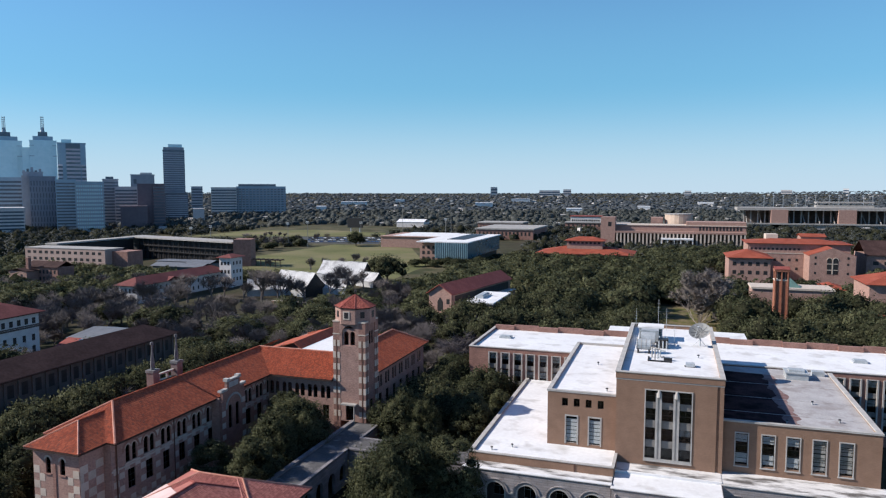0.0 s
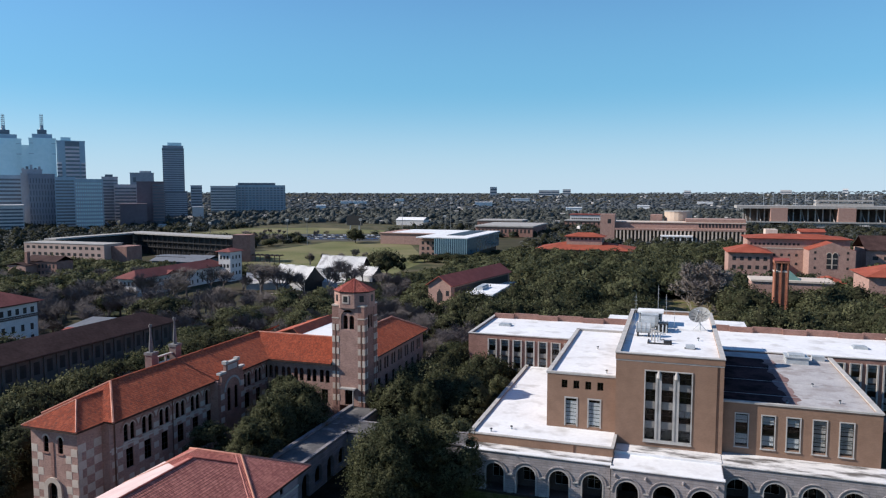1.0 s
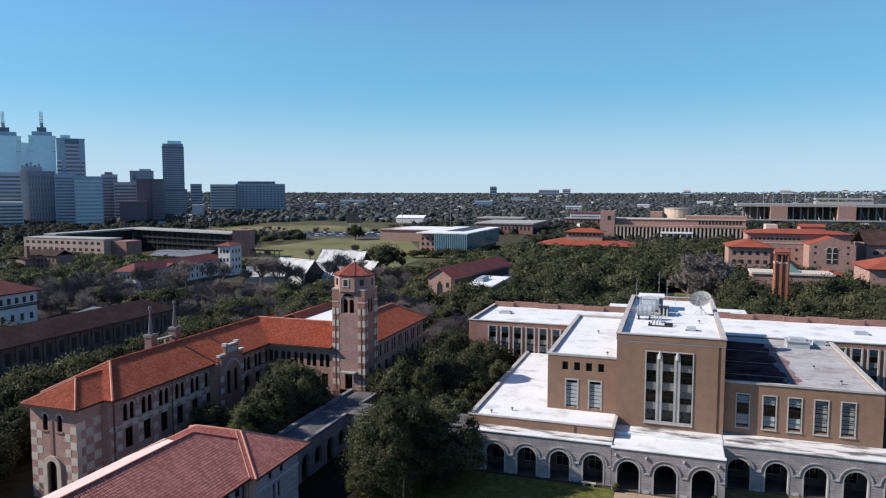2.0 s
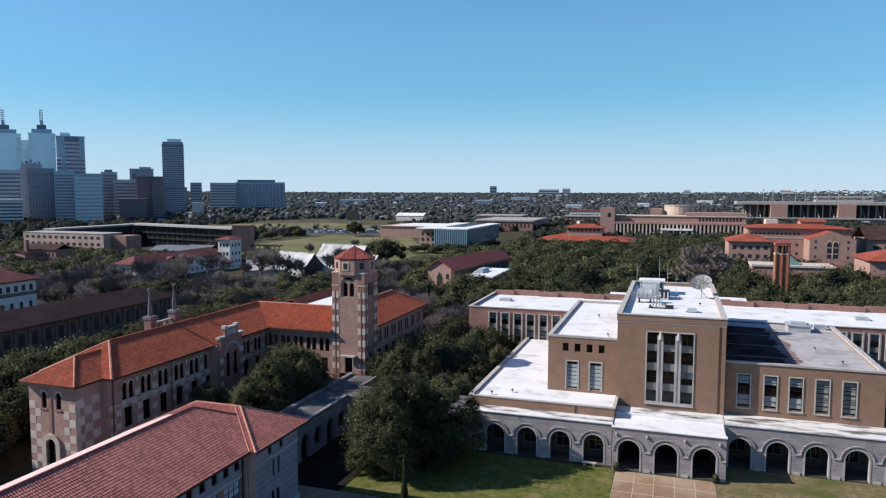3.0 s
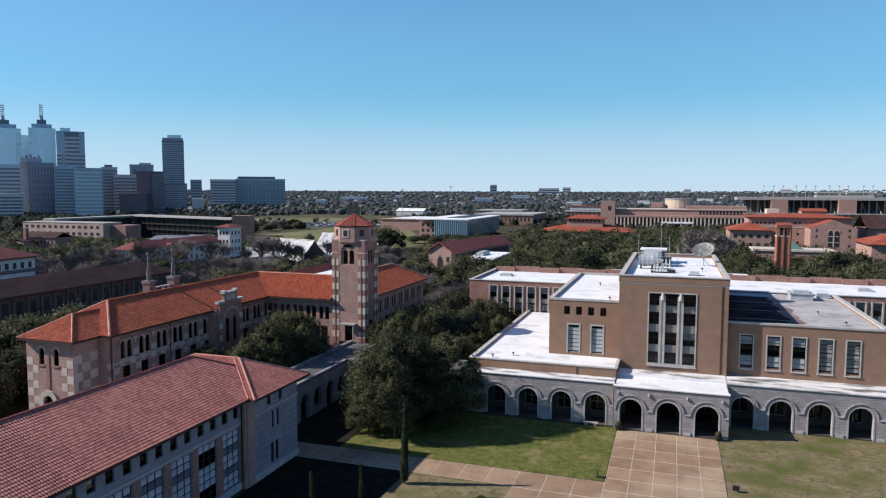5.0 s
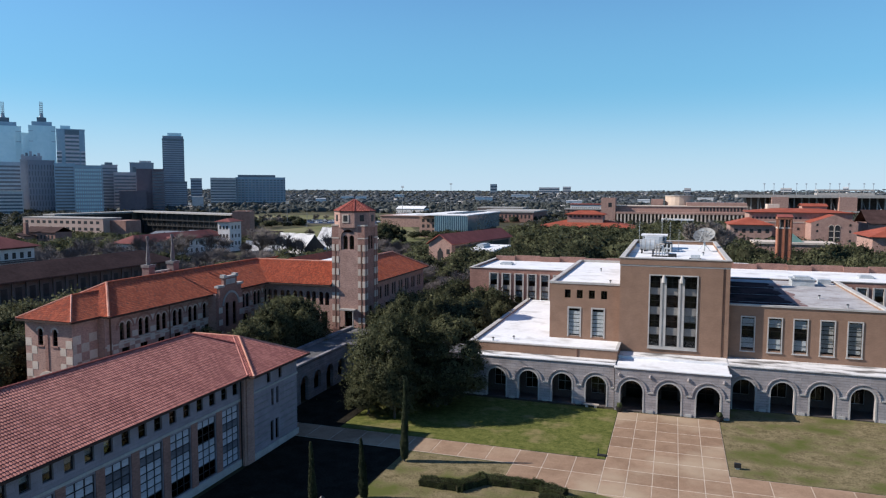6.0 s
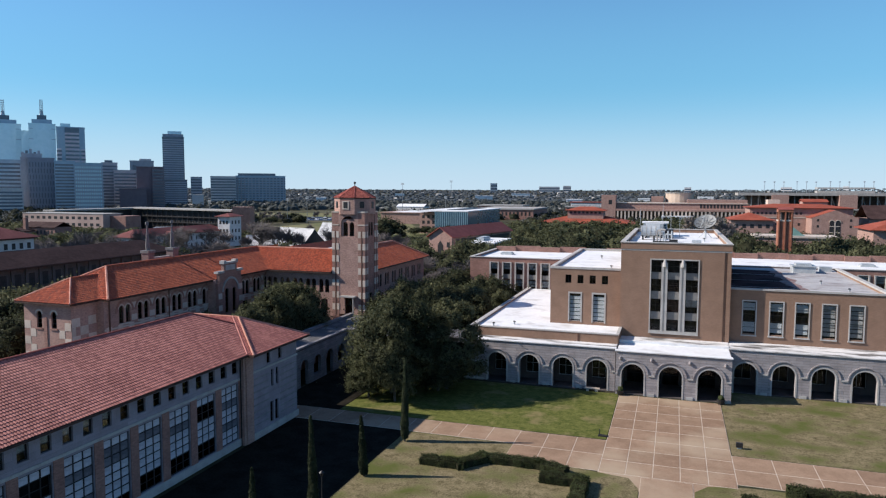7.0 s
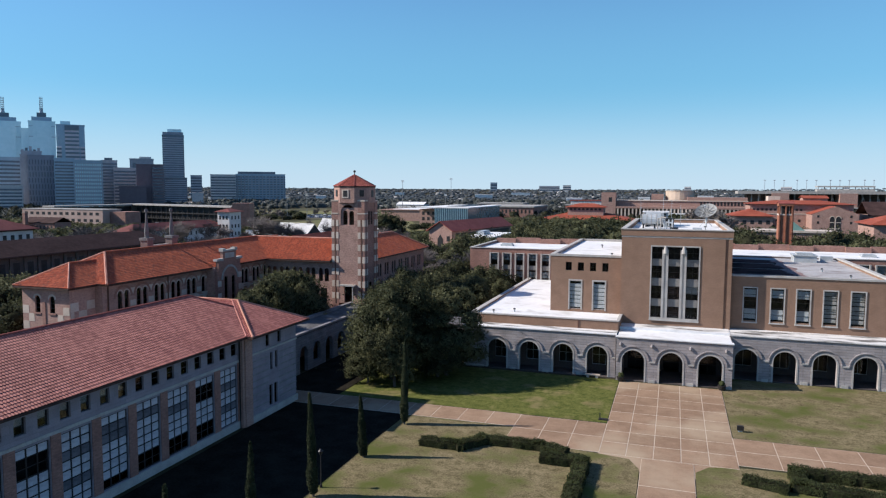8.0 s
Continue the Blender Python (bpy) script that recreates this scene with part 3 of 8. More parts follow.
def arcade(name, x0, x1, y, top, centres, width, crown, depth, mat=STONE):
    """A round-arched stone arcade that faces the quad, with mouldings round each arch."""
    m = south_wall(0, y)
    bm = bmesh.new()
    wall(bm, x0, x1, 0, top, 0.9, [(c, width, 0.0, crown, True) for c in centres])
    ob = part(name, bm, mat, library, "grey coursed limestone arcade wall", m)
    spring = crown - width / 2
    for c in centres:
        bm = bmesh.new()
        o, i = arc(c, width + 0.44, spring, 16), arc(c, width - 0.02, spring, 16)
        for k in range(16):
            prism(bm, [i[k], o[k], o[k + 1], i[k + 1]], -0.05, 0.4)
        for s in (-1, 1):
            a, b = sorted((c + s * (width / 2 - 0.01), c + s * (width / 2 + 0.22)))
            box(bm, a, b, -0.05, 0.4, 0.0, spring)
        put("archivolt", mesh_of("archivolt", bm, STONE_PLAIN), ob, m, "pale dressed stone arch band")
        bm = bmesh.new()
        o, i = arc(c, width + 1.4, spring, 16), arc(c, width + 1.12, spring, 16)
        for k in range(16):
            prism(bm, [i[k], o[k], o[k + 1], i[k + 1]], -0.16, 0.0)
        put("hood_mould", mesh_of("hood_mould", bm, STONE), ob, m, "projecting hood mould over the arch")
    edges = [x0] + [e for c in centres for e in (c - width / 2 - 0.62, c + width / 2 + 0.62)] + [x1]
    for a, b in zip(edges[::2], edges[1::2]):
        if b - a > 0.25:
            put("string_course", mesh_of("string_course", solid((a, b, -0.14, 0.0, spring - 0.12, spring + 0.12)), STONE_PLAIN), ob, m)
    for a, b in zip(edges[::2], edges[1::2]):
        if b - a > 0.7:
            put("plinth", mesh_of("plinth", solid((a, b, -0.1, 0.0, 0.0, 0.45)), STONE_PLAIN), ob, m)
    part("coping", solid((x0 - 0.12, x1 + 0.12, y - 0.18, y + 0.75, top, top + 0.16)), MEMBRANE if name != "arcade_right" else MEMBRANE_WORN, library, "white roof edge of the arcade")
    return ob


porch = arcade("porch_front", -8.6, 8.4, 111.7, 6.85, (-6.0, -0.35, 5.3), 3.4, 4.95, 8)
arcade_left = arcade("arcade_left", -33.8, -8.75, 112.6, 6.95, (-28.05, -22.6, -17.05, -11.6), 3.25, 4.95, 4)
arcade_right = arcade("arcade_right", 8.55, 36.5, 118.3, 6.95, (10.85, 16.4, 21.95, 27.5, 33.05), 3.3, 4.95, 4)
part("porch_side", solid((7.6, 8.4, 112.6, 119.2, 0, 6.85)), STONE, library)
part("porch_side", solid((-8.6, -7.8, 113.5, 119.2, 0, 6.85)), STONE, library)
part("arcade_end", solid((-33.8, -33.0, 113.5, 116.0, 0, 6.95)), STONE, library)
# small carved bosses on the porch
for x in (-7.9, -3.2, 2.45, 7.5):
    bm = bmesh.new()
    cylinder(bm, x, 111.62, 5.55, 5.72, 0.16, 0.24, 8)
    cylinder(bm, x, 111.62, 5.72, 5.98, 0.24, 0.2, 8)
    cylinder(bm, x, 111.62, 5.98, 6.1, 0.12, 0.06, 8)
    part("carved_boss", bm, STONE, library, "small carved stone boss")
# roofs over porch and arcades
part("porch_roof", solid((-8.5, 8.3, 112.3, 118.6, 6.62, 6.86)), MEMBRANE, library, "white flat porch roof")
part("porch_upstand", solid((-8.6, 8.4, 118.6, 119.0, 6.6, 7.25)), MEMBRANE, library)
part("ledge_roof", solid((-8.7, 8.45, 119.0, 123.2, 6.5, 7.1)), MEMBRANE_WORN, library, "stained white ledge at the tower foot")
part("arcade_roof_left", solid((-33.7, -8.7, 113.2, 116.05, 6.75, 7.02)), MEMBRANE_WORN, library, "white arcade roof")
part("arcade_roof_right", solid((8.5, 36.4, 118.9, 124.7, 6.72, 7.02)), MEMBRANE_WORN, library, "black-stained white arcade roof")
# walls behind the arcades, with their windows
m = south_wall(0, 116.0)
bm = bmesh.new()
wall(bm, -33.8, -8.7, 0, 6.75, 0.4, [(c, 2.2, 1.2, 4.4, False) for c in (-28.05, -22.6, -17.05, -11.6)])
part("arcade_back_wall", bm, ARCADE_SHADE, library, "", m)
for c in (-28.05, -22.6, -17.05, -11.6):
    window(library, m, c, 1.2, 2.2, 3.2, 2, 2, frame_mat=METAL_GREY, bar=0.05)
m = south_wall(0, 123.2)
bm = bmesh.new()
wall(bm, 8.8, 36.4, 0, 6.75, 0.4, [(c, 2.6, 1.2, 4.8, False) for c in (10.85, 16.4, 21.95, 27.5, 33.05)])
part("arcade_back_wall", bm, ARCADE_SHADE, library, "", m)
for c in (10.85, 16.4, 21.95, 27.5, 33.05):
    window(library, m, c, 1.2, 2.6, 3.6, 2, 1, frame_mat=STONE_PLAIN)
m = south_wall(0, 119.3)
bm = bmesh.new()
wall(bm, -8.6, 8.4, 0, 6.6, 0.4, [(c, 2.6, 0.05, 3.4, False) for c in (-6.0, -0.35, 5.3)])
part("porch_back_wall", bm, ARCADE_SHADE, library, "", m)
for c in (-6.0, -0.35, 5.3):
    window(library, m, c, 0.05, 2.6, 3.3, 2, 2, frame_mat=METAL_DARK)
part("arcade_floor", solid((-33.6, -8.8, 112.5, 116.0, 0.0, 0.12), (-8.5, 8.3, 111.8, 119.3, 0.0, 0.12), (8.6, 36.4, 118.4, 123.2, 0.0, 0.12)), ARCADE_SHADE, library)

part("dark_room", solid((-33.0, -8.9, 117.6, 117.9, 0.05, 6.6), (-8.5, 8.3, 121.0, 121.3, 0.05, 6.45), (8.9, 36.3, 124.4, 124.7, 0.05, 6.6)), DARK_ROOM, library, "near-black boards for the unlit arcade rooms")
# low left block with its brick parapet
part("low_block", solid((-33.7, -8.7, 116.05, 116.5, 6.75, 8.45), (-33.7, -33.2, 116.5, 167.0, 0, 8.45), (-8.9, -8.6, 116.1, 123.2, 6.9, 8.45)), BRICK_TAN, library, "low tan brick parapet wall")
part("low_roof", solid((-33.2, -9.0, 116.5, 167.2, 7.9, 8.2)), MEMBRANE, library, "white membrane low roof with oak shadows")
part("coping", solid((-33.85, -8.55, 115.95, 116.6, 8.45, 8.6), (-33.85, -33.05, 116.6, 167.0, 8.45, 8.6), (-9.0, -8.5, 116.6, 123.2, 8.45, 8.6)), STONE_PLAIN, library, "grey metal coping")
part("pier_strip", solid((-15.2, -14.95, 115.98, 116.05, 7.0, 8.45)), METAL_BROWN, library)

# left upper block
m = south_wall(0, 125.0)
bm = bmesh.new()
wall(bm, -21.3, -9.0, 8.1, 14.6, 0.45, [(-16.9, 2.0, 8.75, 13.75, False), (-12.75, 2.0, 8.75, 13.75, False)])
wall(bm, -21.3, -9.0, 14.6, 18.1, 0.45, [(-18.15 + 2.13 * i, 1.05, 15.55, 17.05, False) for i in range(4)])
part("front_wall", bm, BRICK_TAN, library, "tan brick wall with stone-framed windows", m)
for c in (-16.9, -12.75):
    window(library, m, c, 8.75, 2.0, 5.0, 1, 1, frame_mat=STONE_PLAIN, recess=0.1, blind="slats", label="tall window with pale horizontal blinds")
    part("stone_surround", solid((c - 1.22, c - 1.0, 124.93, 125.1, 8.6, 14.0), (c + 1.0, c + 1.22, 124.93, 125.1, 8.6, 14.0), (c - 1.0, c + 1.0, 124.93, 125.1, 13.75, 14.0)), STONE_PLAIN, library)
for i in range(4):
    window(library, m, -18.15 + 2.13 * i, 15.55, 1.05, 1.5, 2, 1, frame_mat=METAL_DARK, recess=0.3, bar=0.05)
part("dark_room", solid((-20.8, -9.0, 126.4, 126.7, 8.25, 17.55)), DARK_ROOM, library, "near-black board for the unlit room behind tall windows")
part("side_wall", solid((-21.3, -20.85, 125.45, 167.0, 8.1, 18.1)), BRICK_TAN, library)
part("upper_roof", solid((-20.9, -9.0, 125.4, 167.0, 17.6, 17.95)), MEMBRANE, library, "white membrane roof")
part("coping", solid((-21.45, -8.95, 124.9, 125.55, 18.1, 18.45), (-21.45, -20.7, 125.55, 167.1, 18.1, 18.45), (-21.45, -8.95, 166.6, 167.1, 17.9, 18.45)), STONE_PLAIN, library, "grey stone coping")

# central tower
m = south_wall(0, 123.0)
bm = bmesh.new()
wall(bm, -8.95, 7.55, 6.9, 21.9, 0.6, [(-0.2, 7.5, 8.4, 20.4, False)])
box(bm, 7.55, 8.0, 0.25, 0.6, 6.9, 21.9)
box(bm, 8.0, 8.62, 0.0, 0.6, 6.9, 21.9)
part("tower_front", bm, BRICK_TAN, library, "tan brick tower front", m)
part("tower_sides", solid((-8.95, -8.35, 123.6, 170.0, 6.9, 21.9), (8.05, 8.62, 123.6, 170.0, 6.9, 21.9), (-8.35, 8.05, 169.4, 170.0, 6.9, 21.9)), BRICK_TAN, library)
part("tower_band", solid((-8.98, 8.65, 122.97, 169.98, 21.9, 22.15)), STONE_PLAIN, library, "recessed stone band")
part("tower_cornice", solid((-9.05, 8.72, 122.9, 123.5, 22.15, 23.2), (-9.05, -8.4, 123.5, 170.1, 22.15, 23.2), (8.1, 8.72, 123.5, 170.1, 22.15, 23.2), (-8.4, 8.1, 169.5, 170.1, 22.15, 23.2)), BRICK_TAN, library)
part("coping", solid((-9.15, 8.82, 122.8, 123.6, 23.2, 23.36), (-9.15, -8.3, 123.6, 170.2, 23.2, 23.36), (8.0, 8.82, 123.6, 170.2, 23.2, 23.36), (-8.3, 8.0, 169.4, 170.2, 23.2, 23.36)), STONE_PLAIN, library, "pale stone coping")
part("tower_roof", solid((-8.4, 8.1, 123.5, 169.5, 22.15, 22.5)), MEMBRANE, library, "white membrane tower roof")
bm = bmesh.new()
for a, b, z0, z1, d0, d1 in ((-4.15, -3.95, 8.05, 20.6, -0.1, 0.3), (3.55, 3.75, 8.05, 20.6, -0.1, 0.3), (-3.95, 3.55, 20.4, 20.6, -0.1, 0.3), (-4.2, 3.8, 7.85, 8.05, -0.2, 0.3), (-3.95, 3.55, 8.05, 8.4, -0.12, 0.3)):
    box(bm, a, b, d0, d1, z0, z1)
part("stone_surround", bm, STONE_PLAIN, library, "pale stone window surround", m)
for x in (-1.78, 1.12):
    bm = solid((x - 0.5, x - 0.14, -0.1, 0.5, 8.4, 19.9), (x + 0.14, x + 0.5, -0.1, 0.5, 8.4, 19.9), (x - 0.14, x + 0.14, 0.05, 0.5, 8.4, 19.9))
    part("stone_mullion", bm, STONE_PLAIN, library, "pale grooved stone mullion", m)
    bm = bmesh.new()
    for k in range(3):
        cylinder(bm, x + (0.05, -0.12, 0.14)[k], -0.1, (19.3, 19.7, 19.65)[k], (20.5, 20.35, 20.3)[k], (0.42, 0.2, 0.22)[k], (0.22, 0.08, 0.1)[k], 9)
    part("carved_capital", bm, STONE_PLAIN, library, "carved stone finial on the mullion", m)
for a, b in ((-3.95, -2.28), (-1.28, 0.62), (1.62, 3.55)):
    c, w = (a + b) / 2, b - a
    for z0, h, kind in ((8.4, 1.9, ""), (11.55, 2.2, "half" if c > 0 else ""), (15.05, 2.1, ""), (18.3, 2.1, "")):
        window(library, m, c, z0, w, h, 2, 2, recess=0.3, bar=0.05, blind=kind)
    for z0, z1 in ((10.3, 11.55), (13.75, 15.05), (17.15, 18.3)):
        part("spandrel", solid((a, b, 0.26, 0.5, z0, z1)), SPANDREL, library, "pale spandrel panel", m)

part("dark_room", solid((-8.3, 8.0, 124.6, 124.9, 6.95, 21.9)), DARK_ROOM, library, "near-black board for the unlit room behind tall windows")
# right upper block
m = south_wall(0, 124.6)
cs = (11.7, 15.8, 19.6, 23.5, 27.4, 31.2)
bm = bmesh.new()
wall(bm, 8.75, 32.4, 7.0, 15.75, 0.45, [(c, 1.9, 8.5, 13.9, False) for c in cs[:5]])
part("front_wall", bm, BRICK_TAN, library, "tan brick wall with tall stone-framed windows", m)
for c, kind in zip(cs[:5], ("low", "low", "low", "slats_grey", "slats_grey")):
    window(library, m, c, 8.5, 1.9, 5.4, 1, 5, recess=0.16, bar=0.06, frame_mat=METAL_DARK, blind=kind, label="tall window with blinds")
    part("stone_surround", solid((c - 1.13, c - 0.95, -0.1, 0.14, 8.3, 14.1), (c + 0.95, c + 1.13, -0.1, 0.14, 8.3, 14.1), (c - 0.95, c + 0.95, -0.1, 0.14, 13.9, 14.1), (c - 1.2, c + 1.2, -0.18, 0.14, 8.1, 8.3)), STONE_PLAIN, library, "", m)
part("dark_room", solid((8.8, 31.9, 126.2, 126.5, 7.05, 14.85)), DARK_ROOM, library, "near-black board for the unlit room behind tall windows")
part("side_wall", solid((31.95, 32.4, 125.05, 163.0, 7.0, 15.75)), BRICK_TAN, library)
part("right_roof", solid((8.6, 32.0, 125.0, 167.0, 14.9, 15.3)), GRAVEL_ROOF, library, "grey weathered gravel roof with dark stains")
# the inner patch paints in the tower's shadow; the rusty edge is a stain
for name, x1, z, mat, seed in (("stain_edge", 21.3, 15.306, DAMP_EDGE, 2), ("shade_patch", 19.2, 15.312, ROOF_SHADE, 4)):
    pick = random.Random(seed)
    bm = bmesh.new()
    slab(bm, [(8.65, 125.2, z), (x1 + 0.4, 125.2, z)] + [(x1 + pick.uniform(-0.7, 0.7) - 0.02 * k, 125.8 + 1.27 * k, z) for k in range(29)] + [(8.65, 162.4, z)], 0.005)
    part(name, bm, mat, library, "painted tower shade with ragged rusty stain edge")
bm = bmesh.new()
for y in (132.5, 142.5, 153.0):
    box(bm, 8.6, 32.0, y, y + 0.14, 15.3, 15.35)
part("roof_seam", bm, GRAVEL_ROOF, library)
part("coping", solid((8.7, 32.55, 124.45, 125.25, 15.75, 16.05), (31.7, 32.55, 125.25, 164.0, 15.75, 16.05)), STONE_PLAIN, library, "pale stone coping")
part("roof_hatch", solid((23.0, 27.2, 158.5, 162.5, 15.3, 16.6), (22.8, 27.4, 158.3, 162.7, 16.6, 16.8), (23.6, 26.6, 159.2, 161.6, 16.8, 17.2)), METAL_GREY, library, "grey box rooflight")
part("roof_hatch", solid((28.6, 31.0, 163.0, 164.6, 15.3, 16.3)), METAL_GREY, library)

# back wing across the whole width
m = south_wall(0, 167.2)
bx = [-42.4 + 3.17 * i for i in range(7)] + [34.6 + 3.17 * i for i in range(5)]
bm = bmesh.new()
wall(bm, -48.6, 50.2, 0, 14.7, 0.45, [(c, 1.75, 2.2, 14.3, False) for c in bx])
box(bm, -48.6, 50.2, 0, 0.45, 14.7, 15.5)
part("back_wing_wall", bm, BRICK_ROSE, library, "rose brick wing with stone-framed window strips", m)
for c in bx:
    part("stone_strip", solid((c - 1.2, c - 0.87, -0.22, 0.3, 2.2, 14.5), (c + 0.87, c + 1.2, -0.22, 0.3, 2.2, 14.5), (c - 0.87, c + 0.87, -0.1, 0.3, 14.3, 14.5)), STONE_PLAIN, library, "pale stone fin", m)
    for z0 in (2.4, 6.5, 10.6):
        window(library, m, c, z0 + 0.9, 1.75, 2.7, 1, 3, recess=0.2, bar=0.06, blind="half")
        part("spandrel", solid((c - 0.87, c + 0.87, 0.1, 0.4, z0 - 0.2, z0 + 0.9)), SPANDREL, library, "", m)
part("back_wing_sides", solid((-48.6, -48.15, 167.65, 194.0, 0, 15.5), (49.75, 50.2, 167.65, 194.0, 0, 15.5), (-48.15, 49.75, 193.55, 194.0, 0, 15.5)), BRICK_ROSE, library)
part("back_wing_roof", solid((-48.2, 49.8, 167.6, 193.6, 14.6, 15.0)), MEMBRANE, library, "long white membrane roof")
part("coping", solid((-48.75, 50.35, 167.05, 167.75, 15.5, 15.65), (-48.75, -48.0, 167.75, 194.1, 15.5, 15.65), (49.6, 50.35, 167.75, 194.1, 15.5, 15.65)), STONE_PLAIN, library)
# stepped brick parapet along the back
bm, x, k = bmesh.new(), -48.15, 0
while x < 49.0:
    e = min(x + (7.0 if k % 2 else 5.5), 49.75)
    box(bm, x, e, 193.0 + (0.0 if k % 2 else -0.5), 193.55, 15.0, 16.3 + (0.25 if k % 2 else 0.0))
    x, k = e, k + 1
part("stepped_parapet", bm, BRICK_ROSE, library, "stepped rose brick parapet")
part("rooflight", solid((-44.2, -41.0, 181.0, 183.2, 15.0, 15.5), (-43.9, -41.3, 181.2, 183.0, 15.5, 15.65)), METAL_GREY, library)
part("rooflight", solid((40.0, 43.0, 180.0, 182.4, 15.0, 15.5), (40.3, 42.7, 180.2, 182.2, 15.5, 15.65)), METAL_GREY, library)
part("rear_roof", solid((-17.0, 19.0, 194.05, 208.0, 0, 14.8)), BRICK_ROSE, library)
part("rear_roof_cover", solid((-17.2, 19.2, 194.05, 208.2, 14.8, 15.05)), MEMBRANE, library)


# ---- plant on the library roofs ----
def air_handler():
    ob = thing("air_handler", (-4.6, 150.0, 22.5), "galvanised rooftop air handler with round duct", "air handler")
    part("cabinet", solid((-6.2, -2.6, 152.0, 158.0, 22.9, 25.2)), METAL_GREY, ob)
    part("base_rail", solid((-6.1, -5.8, 147.0, 158.2, 22.5, 22.9), (-3.0, -2.7, 147.0, 158.2, 22.5, 22.9)), METAL_DARK, ob)
    bm = bmesh.new()
    tube(bm, (-6.0, 148.6, 24.2), (-3.2, 148.6, 24.2), 1.25, 14)
    part("fan_drum", bm, METAL_GREY, ob)
    bm = bmesh.new()
    for x in (-2.4, -1.6, -0.9):
        tube(bm, (x, 147.0, 22.5), (x, 147.0, 23.9), 0.16, 7)
        tube(bm, (x, 147.0, 23.9), (x, 151.5, 24.1), 0.16, 7)
    part("pipework", bm, METAL_GREY, ob)
    part("pump", solid((-2.6, -0.6, 147.6, 149.6, 22.5, 24.3), (-2.2, -1.0, 150.0, 151.4, 22.5, 23.8)), METAL_DARK, ob)


def dish():
    ob = thing("satellite_dish", (5.9, 152.0, 22.5), "large pale mesh satellite dish on a mast", "satellite dish")
    turn = Matrix.Translation((5.6, 152.0, 25.3)) @ Matrix.Rotation(radians(38), 4, "X") @ Matrix.Rotation(radians(-12), 4, "Y")
    bm = bmesh.new()
    rings = []
    for k in range(1, 6):
        r = 2.15 * k / 5
        rings.append([bm.verts.new((r * math.cos(2 * math.pi * i / 20), r * math.sin(2 * math.pi * i / 20), 0.16 * r * r)) for i in range(20)])
    c = bm.verts.new((0, 0, 0))
    for i in range(20):
        j = (i + 1) % 20
        bm.faces.new((c, rings[0][i], rings[0][j]))
        for a, b in zip(rings, rings[1:]):
            bm.faces.new((a[i], b[i], b[j], a[j]))
    bmesh.ops.solidify(bm, geom=bm.faces[:], thickness=0.04)
    part("reflector", bm, MESH_GREY, ob, "", turn)
    for i in range(10):
        a = 2 * math.pi * i / 10
        bm = bmesh.new()
        tube(bm, (0.1 * math.cos(a), 0.1 * math.sin(a), -0.05), (2.1 * math.cos(a), 2.1 * math.sin(a), 0.62), 0.035, 4)
        part("rib", bm, METAL_DARK, ob, "", turn)
    bm = bmesh.new()
    for i in range(3):
        a = 2 * math.pi * i / 3
        tube(bm, (2.0 * math.cos(a), 2.0 * math.sin(a), 0.62), (0, 0, 1.8), 0.04, 4)
    cylinder(bm, 0, 0, 1.65, 2.0, 0.16, n=8)
    part("feed_arm", bm, METAL_GREY, ob, "", turn)
    bm = bmesh.new()
    cylinder(bm, 5.6, 152.4, 22.5, 25.0, 0.18, n=8)
    for dx, dy in ((-1.2, 0), (1.2, 0), (0, 1.6), (0, -1.2)):
        tube(bm, (5.6 + dx, 152.4 + dy, 22.55), (5.6, 152.4, 24.0), 0.06, 5)
    part("mast", bm, METAL_GREY, ob)


def roof_fan(x, y, z):
    ob = thing("roof_vent", (x, y, z), "small grey mushroom roof vent", "roof vent", "vents on the library roofs")
    bm = bmesh.new()
    cylinder(bm, x, y, z, z + 0.5, 0.15, n=8)
    part("vent_pipe", bm, METAL_GREY, ob)
    bm = bmesh.new()
    cylinder(bm, x, y, z + 0.5, z + 0.66, 0.28, 0.14, 8)
    part("cap", bm, METAL_DARK, ob)


def aerial(x, y, z, h):
    ob = thing("aerial", (x, y, z), "thin metal whip aerial on the tower roof", "aerial", "aerials on the tower roof")
    bm = bmesh.new()
    tube(bm, (x, y, z), (x, y, z + h), 0.05, 5, 0.025)
    part("mast", bm, METAL_GREY, ob)
    bm = bmesh.new()
    for k in range(3):
        tube(bm, (x - 0.35, y, z + h * (0.6 + 0.13 * k)), (x + 0.35, y, z + h * (0.6 + 0.13 * k)), 0.02, 4)
    part("crossbar", bm, METAL_GREY, ob)


air_handler()
dish()
for x, y, z in ((-14.6, 148.0, 17.95), (-11.0, 128.5, 17.95), (3.8, 134.2, 22.5), (5.0, 141.0, 22.5), (-27.0, 121.0, 8.2), (-30.2, 118.6, 8.2), (27.5, 131.0, 15.3), (25.0, 141.0, 15.3), (19.0, 128.0, 15.3)):
    roof_fan(x, y, z)
for x, y, h in ((-7.6, 160.0, 6.0), (-3.0, 168.0, 7.0), (-1.2, 167.0, 5.2), (0.6, 150.0, 4.5)):
    aerial(x, y, 22.5, h)
for x, y, w in ((3.4, 133.4, 1.6),):
    ob = thing("roof_plant", (x, y, 22.5), "low grey condenser on the white tower roof", "roof plant", "condensers on the tower roof")
    part("casing", solid((x - w / 2, x + w / 2, y - 0.6, y + 0.6, 22.62, 23.2)), METAL_GREY, ob)
    part("skid", solid((x - w / 2 - 0.2, x + w / 2 + 0.2, y - 0.5, y - 0.3, 22.5, 22.62), (x - w / 2 - 0.2, x + w / 2 + 0.2, y + 0.3, y + 0.5, 22.5, 22.62)), METAL_DARK, ob)

